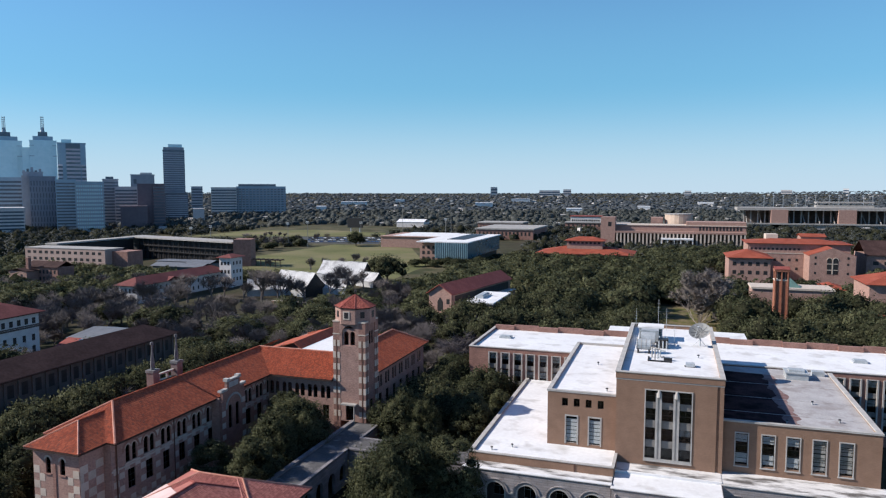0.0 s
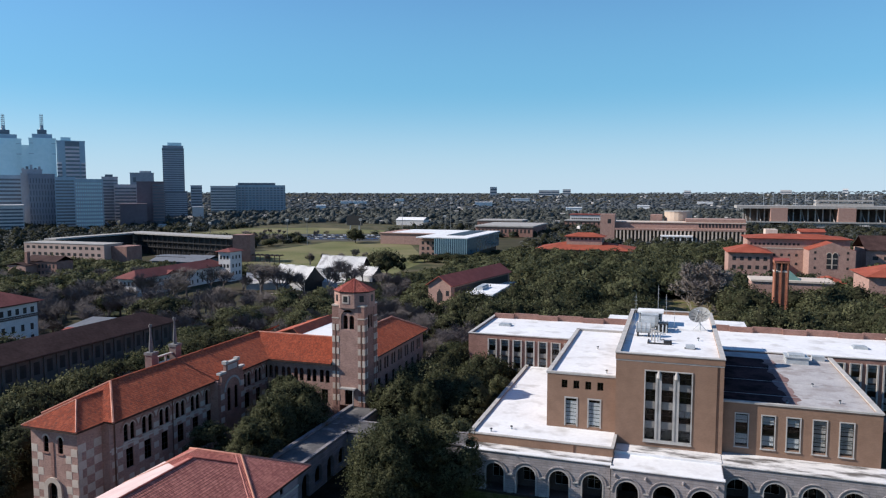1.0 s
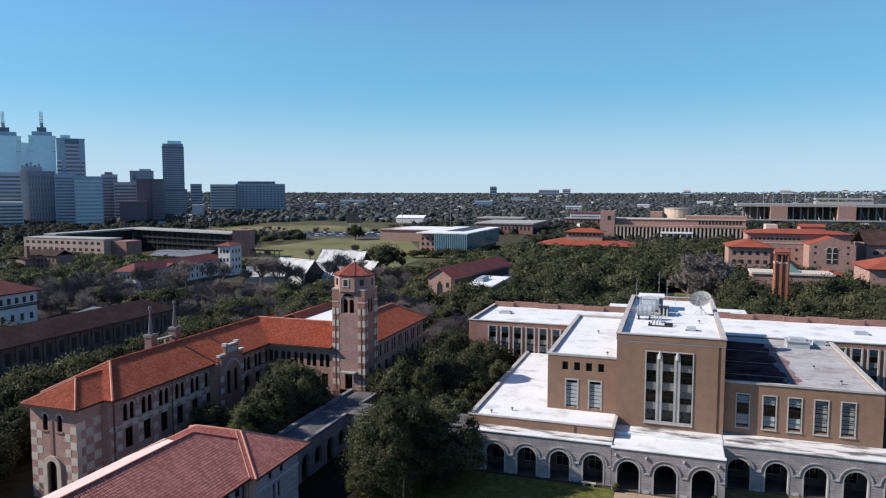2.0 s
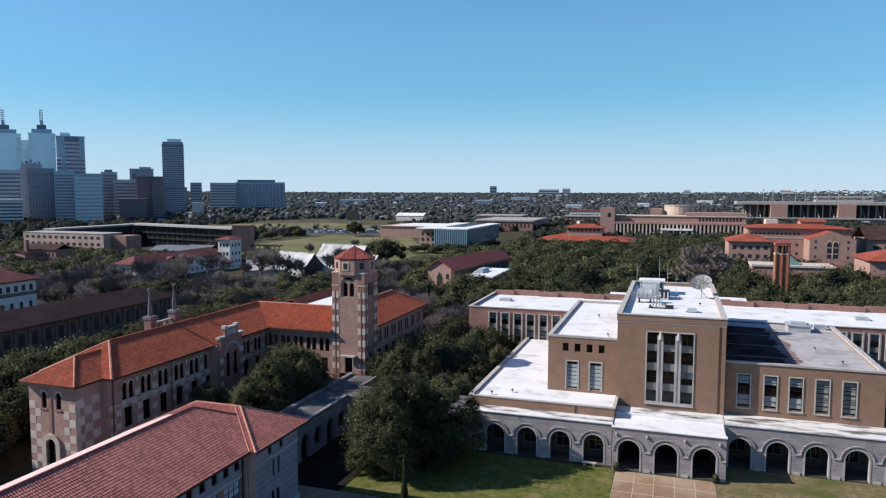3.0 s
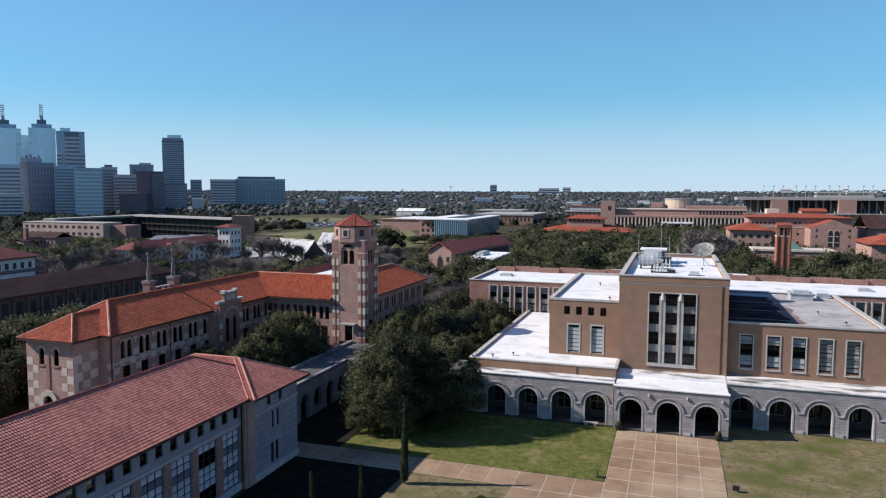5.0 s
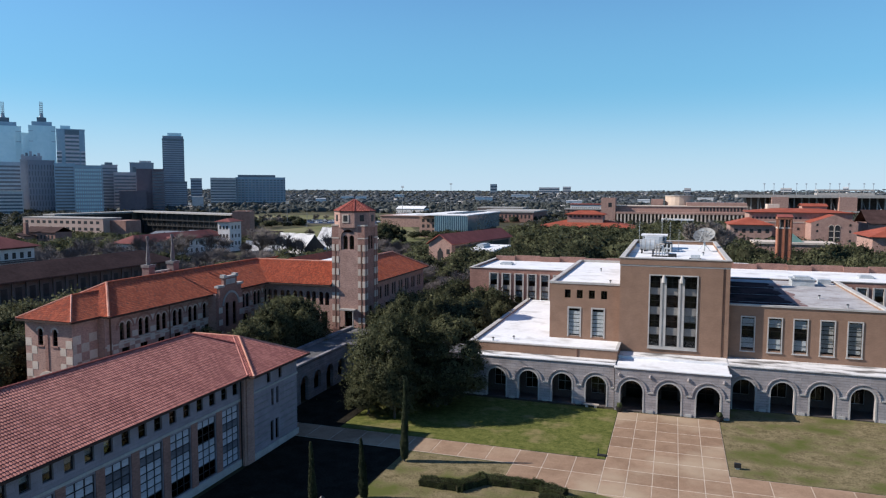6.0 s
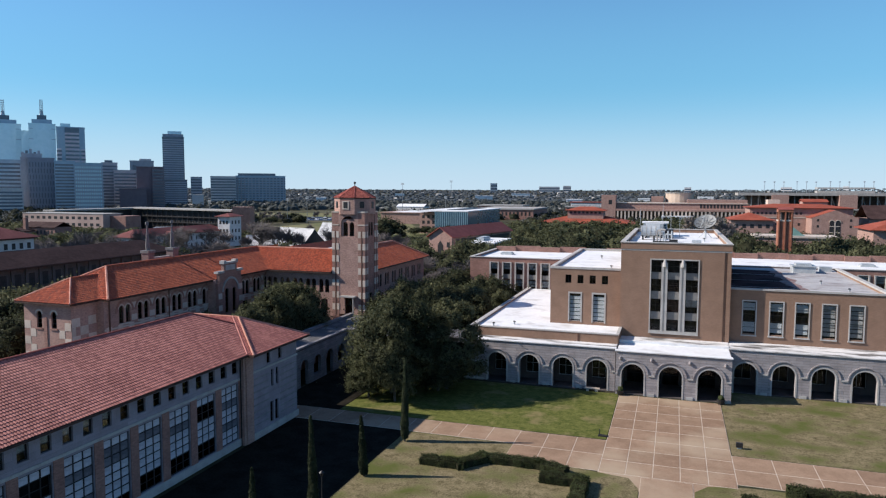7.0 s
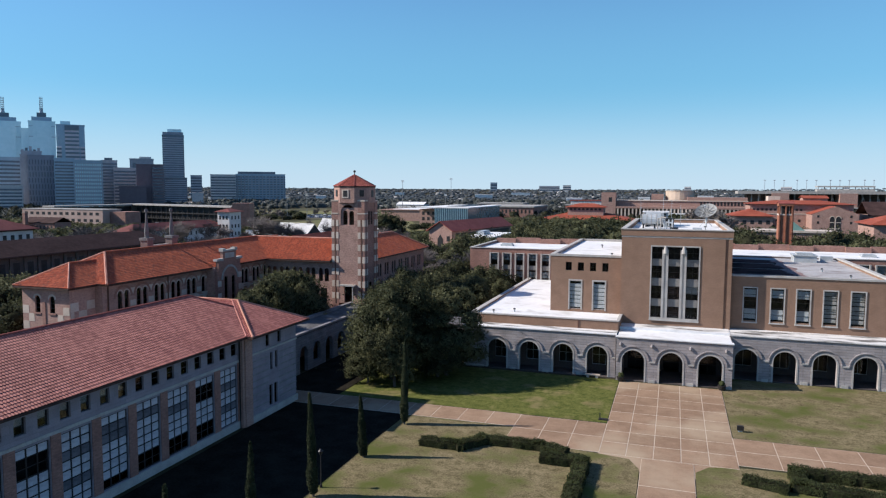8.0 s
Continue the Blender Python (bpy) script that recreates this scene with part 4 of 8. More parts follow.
shed = thing("roof_shed", (-4.2, 156.0, 22.5), "pale metal plant shed on the tower roof", "roof plant")
part("casing", solid((-6.7, -1.9, 154.6, 158.6, 22.5, 25.2)), METAL_GREY, shed)
part("lid", solid((-7.0, -1.6, 154.2, 159.0, 25.2, 25.45)), MEMBRANE, shed, "white metal lid")
for k in range(6):
    part("louvre", solid((-6.4, -2.2, 154.5, 154.62, 22.9 + 0.36 * k, 23.1 + 0.36 * k)), METAL_DARK, shed)
tank = thing("cooling_tank", (-5.2, 142.0, 22.5), "ribbed grey cooling drum on a dark stand", "roof plant")
bm = bmesh.new()
tube(bm, (-6.6, 142.4, 24.2), (-3.8, 142.4, 24.2), 1.05, 14)
part("drum", bm, METAL_GREY, tank)
for k in range(4):
    bm = bmesh.new()
    tube(bm, (-6.5 + 0.85 * k, 142.4, 24.2), (-6.38 + 0.85 * k, 142.4, 24.2), 1.1, 14)
    part("rib", bm, CONCRETE, tank)
for x in (-6.4, -4.3):
    part("stand", solid((x, x + 0.3, 141.7, 143.1, 22.5, 23.3)), METAL_DARK, tank)
pipes = thing("vent_pipework", (-2.8, 137.0, 22.5), "tangle of bent grey vent pipes", "roof plant")
for k, (dx, dy, h, bend) in enumerate(((0, 0, 3.4, 0.9), (0.5, 1.6, 2.6, -0.8), (-0.6, 2.4, 2.9, 0.7), (0.9, 3.2, 1.9, 1.0), (1.7, 0.5, 1.0, -0.6))):
    bm = bmesh.new()
    x, y = -2.9 + dx, 136.4 + dy
    h *= 0.7
    tube(bm, (x, y, 22.5), (x, y, 22.5 + h), 0.12, 7)
    tube(bm, (x, y, 22.5 + h), (x + bend, y - 0.2, 22.4 + h), 0.15, 7)
    part("pipe", bm, METAL_GREY if k % 2 else CONCRETE, pipes)
part("base_frame", solid((-4.2, 0.2, 135.4, 135.7, 22.5, 22.75), (-4.2, -3.9, 135.7, 138.6, 22.5, 22.75), (-1.2, 0.2, 136.6, 137.4, 22.5, 23.0)), METAL_DARK, pipes)
# furniture by the arcade
bench = thing("stone_bench", (-12.3, 112.0, 0), "pale stone bench in front of an arch", "bench")
part("seat", solid((-13.4, -11.0, 111.55, 112.15, 0.42, 0.58)), STONE_PALE, bench)
part("support", solid((-13.1, -12.7, 111.6, 112.1, 0, 0.42)), STONE_PALE, bench)
part("support", solid((-11.7, -11.3, 111.6, 112.1, 0, 0.42)), STONE_PALE, bench)
for x, y in ((-7.75, 111.0), (6.95, 111.0)):
    ob = thing("planter", (x, y, 0), "dark round planter with a clipped shrub", "planter", "planters beside the porch")
    bm = bmesh.new()
    cylinder(bm, x, y, 0.05, 0.75, 0.42, 0.62, 12)
    part("pot", bm, METAL_DARK, ob)
    bm = bmesh.new()
    bmesh.ops.create_icosphere(bm, subdivisions=2, radius=0.45, matrix=Matrix.Translation((x, y, 1.05)))
    for v in bm.verts:
        v.co += Vector((random.uniform(-0.09, 0.09), random.uniform(-0.09, 0.09), random.uniform(-0.09, 0.09)))
    part("shrub", bm, HEDGE_LEAF, ob)
sign = thing("utility_box", (8.0, 92.2, 0), "small dark utility box on the dry lawn", "utility box")
part("casing", solid((7.6, 8.4, 92.0, 92.4, 0.25, 0.8)), METAL_DARK, sign)
part("foot", solid((7.75, 8.25, 92.1, 92.3, 0, 0.25)), METAL_GREY, sign)
sign = thing("lawn_light", (-8.9, 91.4, 0), "small dark ground light on the lawn", "ground light")
part("post", solid((-9.0, -8.9, 91.3, 91.4, 0, 0.9)), METAL_DARK, sign)
part("head", solid((-9.1, -8.0, 91.0, 91.5, 0.0, 0.2)), METAL_DARK, sign)


# ---- the grey hall with the dusty tile roof ----
hall = thing("stone_hall", (-60, 50, 0), "grey stone hall with red clay tile hip roof", "hall building")
m = east_wall(-51.2, 0)
bays = [48.6 + 4.53 * k for k in range(-7, 6)]
bm = bmesh.new()
wall(bm, 14.0, 73.6, 0.9, 8.6, 0.5, [(c, 3.3, 0.95, 8.05, False) for c in bays])
wall(bm, 14.0, 73.6, 8.6, 11.35, 0.5, [(c + s * 1.13, 1.15, 9.3, 10.75, False) for c in bays for s in (-1, 1)])
part("long_wall", bm, STONE_GREY, hall, "grey stone wall with tall gridded windows", m)
part("plinth", solid((14.0, 73.6, -0.15, 0.5, 0, 0.9)), STONE_PLAIN, hall, "pale stone plinth", m)
part("string_course", solid((14.0, 73.6, -0.1, 0.0, 8.3, 8.6)), STONE_PLAIN, hall, "", m)
for k, c in enumerate(bays):
    window(hall, m, c, 0.95, 3.3, 7.1, 3, 8, recess=0.16, bar=0.13, blind="cells%d" % (k % 5), label="tall dark-framed grid window, part frosted")
    for s in (-1, 1):
        window(hall, m, c + s * 1.13, 9.3, 1.15, 1.45, 1, 2, recess=0.22, bar=0.07, blind="half")
    part("brick_pier", solid((c + 1.72, c + 2.8, -0.08, 0.0, 0.9, 8.3)), BRICK_ROSE, hall, "brown brick pier", m)
part("dark_room", solid((-53.0, -52.7, 14.6, 83.4, 0, 11.2)), DARK_ROOM, hall, "near-black board for unlit rooms behind windows")
part("other_walls", solid((-68.0, -67.5, 14.0, 84.0, 0, 11.35), (-67.5, -51.7, 14.0, 14.5, 0, 11.35), (-67.5, -51.7, 83.5, 84.0, 0, 11.35)), STONE_GREY, hall)
m = east_wall(-50.6, 0)
bm = bmesh.new()
wall(bm, 75.1, 86.0, 0.9, 4.9, 0.5, [(79.55, 0.8, 1.1, 3.9, False), (80.75, 0.8, 1.1, 3.9, False)])
wall(bm, 75.1, 86.0, 4.9, 8.7, 0.5, [(79.75, 0.6, 5.9, 8.2, False), (80.95, 0.6, 5.9, 8.2, False)])
wall(bm, 75.1, 86.0, 8.7, 11.35, 0.5, [(78.9, 0.85, 9.2, 10.9, False), (81.7, 0.85, 9.2, 10.9, False)])
part("pavilion_wall", bm, STONE_GREY, hall, "pale banded stone end pavilion", m)
for u, z, w, h in ((79.55, 1.1, 0.8, 2.8), (80.75, 1.1, 0.8, 2.8), (79.75, 5.9, 0.6, 2.3), (80.95, 5.9, 0.6, 2.3), (78.9, 9.2, 0.85, 1.7), (81.7, 9.2, 0.85, 1.7)):
    window(hall, m, u, z, w, h, 1, 2, recess=0.2, bar=0.06, blind="half" if z > 5 else "")
# grey strips; the shade of the recessed joints is put into their colour
z = 1.75
while z < 8.6:
    for u0, u1 in ((75.4, 78.9), (81.6, 86.0)):
        part("joint_shade_band", solid((u0, u1, -0.05, 0.0, z, z + 0.13)), MESH_GREY, hall, "", m)
    z += 0.86
part("string_course", solid((75.1, 86.05, -0.14, 0.0, 8.7, 8.95)), STONE_PLAIN, hall, "", m)
part("plinth", solid((75.1, 86.1, -0.22, 0.5, 0, 0.9)), STONE_PLAIN, hall, "", m)
part("pavilion_return", solid((-51.15, -50.4, 73.6, 75.1, 0, 11.35), (-50.9, -50.55, 73.2, 73.6, 0, 11.3)), BRICK_PINK, hall, "pinkish brick return of the pavilion")
part("pavilion_end", solid((-69.0, -50.65, 85.5, 85.99, 0, 11.35)), STONE_GREY, hall)
bm = bmesh.new()
tube(bm, (-51.05, 73.3, 0), (-51.05, 73.3, 11.2), 0.09, 7)
part("downpipe", bm, METAL_DARK, hall)
hip_roof(hall, -69.1, -50.1, 8.0, 84.3, 11.5, 0.463, TILE_PINK, pitch=0.31, course=0.42, sides="e", ridge_mat=TILE_DEEP)
hip_roof(hall, -70.1, -49.15, 73.4, 87.2, 11.5, 0.463, TILE_PINK, pitch=0.31, course=0.42, sides="es")
ridge(hall, (-50.1, 73.45, 11.6), (-56.9, 80.25, 14.75), 0.14, TILE_PINK)
# thin sheet over the far slope; the sun's glare is in its colour
bm = bmesh.new()
slab(bm, [(-59.95, 8.0, 15.96), (-59.95, 71.5, 15.96), (-69.6, 81.0, 11.9), (-69.6, 8.0, 11.9)], 0.05)
part("sunlit_sheet", bm, SUNLIT_SLOPE, hall, "pale sheet on the far slope, sunlight in its colour")
# eave board and gutter
part("gutter", solid((-50.15, -50.0, 8.0, 73.3, 11.28, 11.46)), TIMBER_DARK, hall, "dark eave gutter")
part("gutter", solid((-49.2, -49.05, 73.3, 87.3, 11.28, 11.46), (-50.0, -49.2, 73.3, 73.42, 11.28, 11.46)), TIMBER_DARK, hall, "dark eave gutter")
part("soffit", solid((-51.2, -50.1, 14.0, 73.4, 11.3, 11.36), (-50.65, -49.2, 73.5, 86.9, 11.3, 11.36)), TIMBER_DARK, hall)

# ---- cloister from the hall to the tower and the library ----
cloister = thing("cloister", (-60, 104, 0), "grey stone cloister with flat roof in oak shade", "cloister")
m = east_wall(-57.0, 0)
cs = [90.6 + 4.4 * i for i in range(6)]
bm = bmesh.new()
wall(bm, 86.0, 115.0, 0, 6.0, 0.6, [(c, 2.5, 0.0 if i % 2 == 0 else 1.1, 4.3, True) for i, c in enumerate(cs) if c < 113])
part("arcade_wall", bm, STONE_SHADED, cloister, "grey stone wall with round arches", m)
m2 = south_wall(0, 115.0)
bm = bmesh.new()
wall(bm, -57.0, -33.9, 0, 6.0, 0.6, [(-54.0 + 4.6 * i, 2.6, 0.0, 4.3, True) for i in range(5)])
part("arcade_wall", bm, STONE_SHADED, cloister, "grey stone wall with round arches", m2)
for mm, c in [(m, c) for c in cs if c < 113] + [(m2, -54.0 + 4.6 * i) for i in range(5)]:
    bm = bmesh.new()
    o, i = arc(c, 3.1, 3.05, 14), arc(c, 2.48, 3.05, 14)
    for k in range(14):
        prism(bm, [i[k], o[k], o[k + 1], i[k + 1]], -0.08, 0.2)
    part("archivolt", bm, STONE_SHADED, cloister, "", mm)
part("back_wall", solid((-63.2, -62.7, 86.0, 129.4, 0, 6.0), (-57.0, -33.9, 120.6, 121.1, 0, 6.0), (-57.3, -56.9, 121.1, 129.4, 0, 6.0)), BRICK_ROSE, cloister)
part("roof", solid((-63.1, -57.1, 86.1, 129.5, 5.9, 6.3), (-57.1, -34.0, 115.1, 121.0, 5.9, 6.3)), ROOF_GREY, cloister, "flat cloister roof, oak shade and dapples in its colour")
part("parapet", solid((-63.3, -62.5, 86.0, 129.4, 6.3, 6.75), (-57.5, -56.85, 86.0, 115.3, 6.3, 6.6), (-57.5, -33.9, 114.85, 115.4, 6.3, 6.6), (-57.4, -33.9, 120.6, 121.2, 6.3, 6.6), (-57.4, -56.9, 121.2, 129.4, 6.3, 6.6)), STONE_SHADED, cloister, "pale stone parapet")


TURRET_BRICK = material("dull_rose_brick", (0.13, 0.095, 0.088), (0.2, 0.15, 0.138), 0.8, 7.0, 0.85, 0.1)
FINIAL_STONE = material("dark_grey_stone", (0.10, 0.10, 0.105), (0.19, 0.185, 0.18), 1.5, 9.0, 0.85, 0.2)

# ---- the laboratory building with its bell tower ----
lab = thing("laboratory_hall", (-88, 120, 0), "chequered brick and limestone hall with orange tile roofs", "hall building")


def panels(m, cells, size, name="stone_panel", mat=None, proud=0.03, parent=None):
    """Pale stone blocks set a little proud of the brick, each a piece of its own: (u, z) of the lower left corner."""
    data = mesh_of(name, solid((0, size[0], -proud, 0.1, 0, size[1])), mat or STONE_PALE)
    for u, z in cells:
        put(name, data, parent or lab, m @ Matrix.Translation((u, 0, z)))


# east wall of the long wing
m = east_wall(-83.6, 0)
pairs = [89.3 + 4.13 * k for k in range(11)]
pairs = [y for y in pairs if not 110.2 < y < 118.5]
bm = bmesh.new()
wall(bm, 85.0, 130.0, 0, 10.0, 0.5, [(y, 1.7, 6.0, 9.3, False) for y in pairs])
wall(bm, 85.0, 130.0, 10.0, 15.0, 0.5, [(y + s * 0.72, 1.0, 10.6, 13.5, True) for y in pairs for s in (-1, 1)])
part("long_wall", bm, BRICK_PINK, lab, "pinkish brick wall with paired round windows", m)
part("dark_room", solid((-85.4, -85.1, 86.0, 129.4, 0, 14.6)), DARK_ROOM, lab, "near-black board for unlit rooms behind windows")
for y in pairs:
    for s in (-1, 1):
        window(lab, m, y + s * 0.72, 10.6, 1.0, 2.9, 1, 3, True, recess=0.2, bar=0.07)
    window(lab, m, y, 6.0, 1.7, 3.3, 2, 3, recess=0.2, bar=0.08, label="dark rectangular window")
    bm = bmesh.new()
    o, i = arc(y, 4.0, 12.4, 12), arc(y, 3.2, 12.4, 12)
    for k in range(12):
        prism(bm, [i[k], o[k], o[k + 1], i[k + 1]], -0.05, 0.05)
    part("relieving_arch", bm, BRICK_ROSE, lab, "brick arch over paired windows", m)
    part("sill", solid((y - 1.35, y + 1.35, -0.12, 0.2, 10.35, 10.6)), STONE_PALE, lab, "", m)
cells = []
for j in range(9):
    for i in range(38):
        u, z = 85.4 + 1.18 * i, 0.6 + 1.1 * j
        if (i + j) % 2 == 0 and not any(abs(u + 0.55 - y) < 1.5 and z > 4.8 and z < 9.3 for y in pairs) and not 109.2 < u < 118.4:
            cells.append((u, z))
panels(m, cells, (1.12, 1.04))
upper = []
for a, b in zip(pairs, pairs[1:]):
    if b - a < 5:
        mid = (a + b) / 2
        upper += [(mid - 0.62, 10.75), (mid - 0.62, 12.75)]
panels(m, upper, (1.24, 0.95))
for y in pairs:
    for s in (-1, 1):
        bm = bmesh.new()
        o, i = arc(y + s * 0.72, 1.4, 13.0, 10), arc(y + s * 0.72, 1.02, 13.0, 10)
        for k in range(10):
            prism(bm, [i[k], o[k], o[k + 1], i[k + 1]], -0.04, 0.06)
        part("window_head", bm, STONE_PALE, lab, "pale stone window head", m)
part("string_course", solid((85.0, 130.0, -0.1, 0.0, 9.95, 10.2)), STONE_PALE, lab, "pale stone string course", m)
# end pavilion
m = south_wall(0, 80.2)
bm = bmesh.new()
wall(bm, -94.2, -85.0, 0, 9.6, 0.5, [(-89.95, 1.9, 0.0, 6.3, True)])
wall(bm, -94.2, -85.0, 9.6, 15.0, 0.5, [(-91.2, 1.0, 11.0, 13.6, True), (-88.35, 1.0, 11.0, 13.6, True)])
part("pavilion_wall", bm, BRICK_PINK, lab, "pinkish brick end pavilion", m)
for x in (-91.2, -88.35):
    window(lab, m, x, 11.0, 1.0, 2.6, 1, 3, True, recess=0.2, bar=0.07)
    bm = bmesh.new()
    o, i = arc(x, 1.55, 13.1, 12), arc(x, 1.0, 13.1, 12)
    for k in range(12):
        prism(bm, [i[k], o[k], o[k + 1], i[k + 1]], -0.05, 0.2)
    part("window_arch", bm, STONE_PALE, lab, "pale stone window arch", m)
    part("sill", solid((x - 0.7, x + 0.7, -0.14, 0.2, 10.75, 11.0)), BRICK_ROSE, lab, "", m)
window(lab, m, -89.95, 0.0, 1.9, 6.3, 2, 4, True, recess=0.3, bar=0.1, label="dark arched doorway")
bm = bmesh.new()
o, i = arc(-89.95, 3.5, 5.35, 14), arc(-89.95, 1.9, 5.35, 14)
for k in range(14):
    prism(bm, [i[k], o[k], o[k + 1], i[k + 1]], -0.3, 0.2)
for s in (-1, 1):
    a, b = sorted((-89.95 + s * 0.95, -89.95 + s * 1.75))
    box(bm, a, b, -0.3, 0.2, 0, 5.35)
part("portal", bm, STONE_PALE, lab, "carved pale stone portal", m)
part("brick_pier", solid((-90.25, -89.65, -0.1, 0.0, 7.2, 12.6)), BRICK_ROSE, lab, "", m)
panels(m, [(u, z) for k in range(5) for u, z in ((-94.15, 1.2 + 2.4 * k), (-86.3, 1.2 + 2.4 * k))], (1.2, 1.2))
panels(m, [(u, z) for k in range(4) for u, z in ((-93.0, 2.4 + 2.4 * k), (-87.4, 2.4 + 2.4 * k))], (1.1, 1.2))
part("pavilion_side", solid((-85.5, -85.0, 80.7, 85.2, 0, 15.0)), BRICK_PINK, lab)
part("pavilion_side", solid((-94.2, -93.7, 80.7, 85.2, 0, 15.0)), BRICK_PINK, lab)
panels(east_wall(-85.0, 0), [(80.25 + 1.53 * i, 0.5 + 1.35 * j) for i in range(3) for j in range(9) if (i + j) % 2 == 0], (1.53, 1.33))
panels(east_wall(-85.0, 0), [(80.25 + 1.53 * i, 0.5 + 1.35 * j) for i in range(3) for j in range(9) if (i + j) % 2 == 1 and i == 0], (0.7, 1.33))
part("wing_end", solid((-96.5, -94.2, 85.0, 85.5, 0, 15.0), (-85.0, -84.1, 85.0, 85.5, 0, 15.0), (-96.5, -96.0, 85.5, 145.0, 0, 15.0)), BRICK_PINK, lab)
bm = bmesh.new()
tube(bm, (-83.45, 86.0, 0), (-83.45, 86.0, 14.6), 0.13, 7)
part("downpipe", bm, METAL_BROWN, lab)
bm = bmesh.new()
tube(bm, (-83.45, 99.5, 0), (-83.45, 99.5, 14.6), 0.1, 7)
part("downpipe", bm, METAL_BROWN, lab)
# stepped portal bay
m = east_wall(-81.2, 0)
bm = bmesh.new()
wall(bm, 110.2, 117.9, 0, 14.4, 0.6, [(112.9, 1.15, 8.5, 13.2, True), (115.2, 1.15, 8.5, 13.2, True)])
box(bm, 110.6, 117.5, 0.0, 0.6, 14.4, 16.2)
box(bm, 112.0, 116.1, 0.0, 0.6, 16.2, 17.9)
part("gable_bay", bm, BRICK_ROSE, lab, "stepped brick gable bay", m)
part("bay_side", solid((-83.6, -81.8, 110.2, 110.7, 0, 15.0), (-83.6, -81.8, 117.4, 117.9, 0, 15.0)), BRICK_PINK, lab)
part("gable_cap", solid((110.0, 112.0, -0.15, 0.75, 16.2, 16.6), (116.1, 118.0, -0.15, 0.75, 16.2, 16.6), (111.8, 112.6, -0.2, 0.8, 17.9, 18.5), (115.5, 116.3, -0.2, 0.8, 17.9, 18.5), (112.6, 115.5, -0.1, 0.7, 17.9, 18.2)), STONE_PLAIN, lab, "pale stone gable caps", m)
part("gable_panel", solid((112.6, 115.5, -0.06, 0.0, 16.6, 17.6)), STONE_PLAIN, lab, "", m)
bm = bmesh.new()
o, i = arc(114.05, 5.4, 12.6, 16), arc(114.05, 4.6, 12.6, 16)
for k in range(16):
    prism(bm, [i[k], o[k], o[k + 1], i[k + 1]], -0.12, 0.1)
part("bay_arch", bm, CONCRETE, lab, "pale round arch over the bay windows", m)
for y in (112.9, 115.2):
    window(lab, m, y, 8.5, 1.15, 4.7, 1, 4, True, recess=0.25, bar=0.08)
panels(m, [(110.25 if j % 2 else 116.75, 1.0 + 1.15 * j) for j in range(11)], (1.1, 1.08))
# cross wing beyond, and the court block
m = south_wall(0, 130.0)
xs = [-82.0 + 3.1 * i for i in range(5)]
bm = bmesh.new()
wall(bm, -83.6, -67.55, 0, 10.0, 0.5, [(x, 1.5, 6.2, 9.2, False) for x in xs])
wall(bm, -83.6, -67.55, 10.0, 15.0, 0.5, [(x + s * 0.68, 0.95, 10.6, 13.4, True) for x in xs for s in (-1, 1)])
part("cross_wall", bm, BRICK_PINK, lab, "brick wall with paired round windows", m)
for x in xs:
    for s in (-1, 1):
        window(lab, m, x + s * 0.68, 10.6, 0.95, 2.8, 1, 3, True, recess=0.2, bar=0.07)
    window(lab, m, x, 6.2, 1.5, 3.0, 2, 3, recess=0.2, bar=0.08)
m = east_wall(-62.0, 0)
ys = [141.5 + 4.2 * i for i in range(7)]
bm = bmesh.new()
wall(bm, 136.25, 170.0, 0, 10.0, 0.5, [(y, 1.7, 6.0, 9.3, False) for y in ys])
wall(bm, 136.25, 170.0, 10.0, 15.0, 0.5, [(y + s * 0.72, 1.0, 10.6, 13.5, True) for y in ys for s in (-1, 1)])
part("court_wall", bm, BRICK_PINK, lab, "brick wall with paired round windows", m)
for y in ys:
    for s in (-1, 1):
        window(lab, m, y + s * 0.72, 10.6, 1.0, 2.9, 1, 3, True, recess=0.2, bar=0.07)
    window(lab, m, y, 6.0, 1.7, 3.3, 2, 3, recess=0.2, bar=0.08)
part("back_walls", solid((-96.0, -62.5, 169.5, 170.0, 0, 15.0), (-96.5, -96.0, 145.0, 170.0, 0, 15.0)), BRICK_PINK, lab)
# roofs: east slope of the long wing, its hipped end, the pavilion hip, the cross wing and the court wing
E, Z, S = -82.4, 15.0, 0.56
rz = Z + S * 7.3
hip_a, turn_b = (-89.7, 92.0, rz), (-89.7, 136.2, rz)
turn_eave = (E, 128.9, Z)
roof_plane(lab, [(E, 84.7, Z), turn_eave, turn_b, hip_a], TILE_ORANGE, 0.3, 0.44)
roof_plane(lab, [(-97.0, 84.7, Z), (E, 84.7, Z), hip_a], TILE_ORANGE, 0.3, 0.44)
roof_plane(lab, [(-97.0, 145.0, Z), (-97.0, 84.7, Z), hip_a, (-89.7, 145.0, rz)], TILE_ORANGE, geometry=False)
roof_plane(lab, [turn_eave, (-67.55, 128.9, Z), (-67.55, 136.2, rz), turn_b], TILE_ORANGE, 0.3, 0.44)
roof_plane(lab, [(-60.9, 136.25, Z), (-60.9, 171.0, Z), (-68.2, 163.7, rz), (-68.2, 136.25, rz)], TILE_ORANGE, 0.3, 0.44)
roof_plane(lab, [(-60.9, 171.0, Z), (-97.0, 171.0, Z), (-89.7, 165.6, 17.4), (-71.2, 165.6, 17.4), (-68.2, 163.7, rz)], TILE_ORANGE, geometry=False)
roof_plane(lab, [(-76.0, 163.7, Z), (-76.0, 136.25, Z), (-68.2, 136.25, rz), (-68.2, 163.7, rz)], TILE_ORANGE, geometry=False)
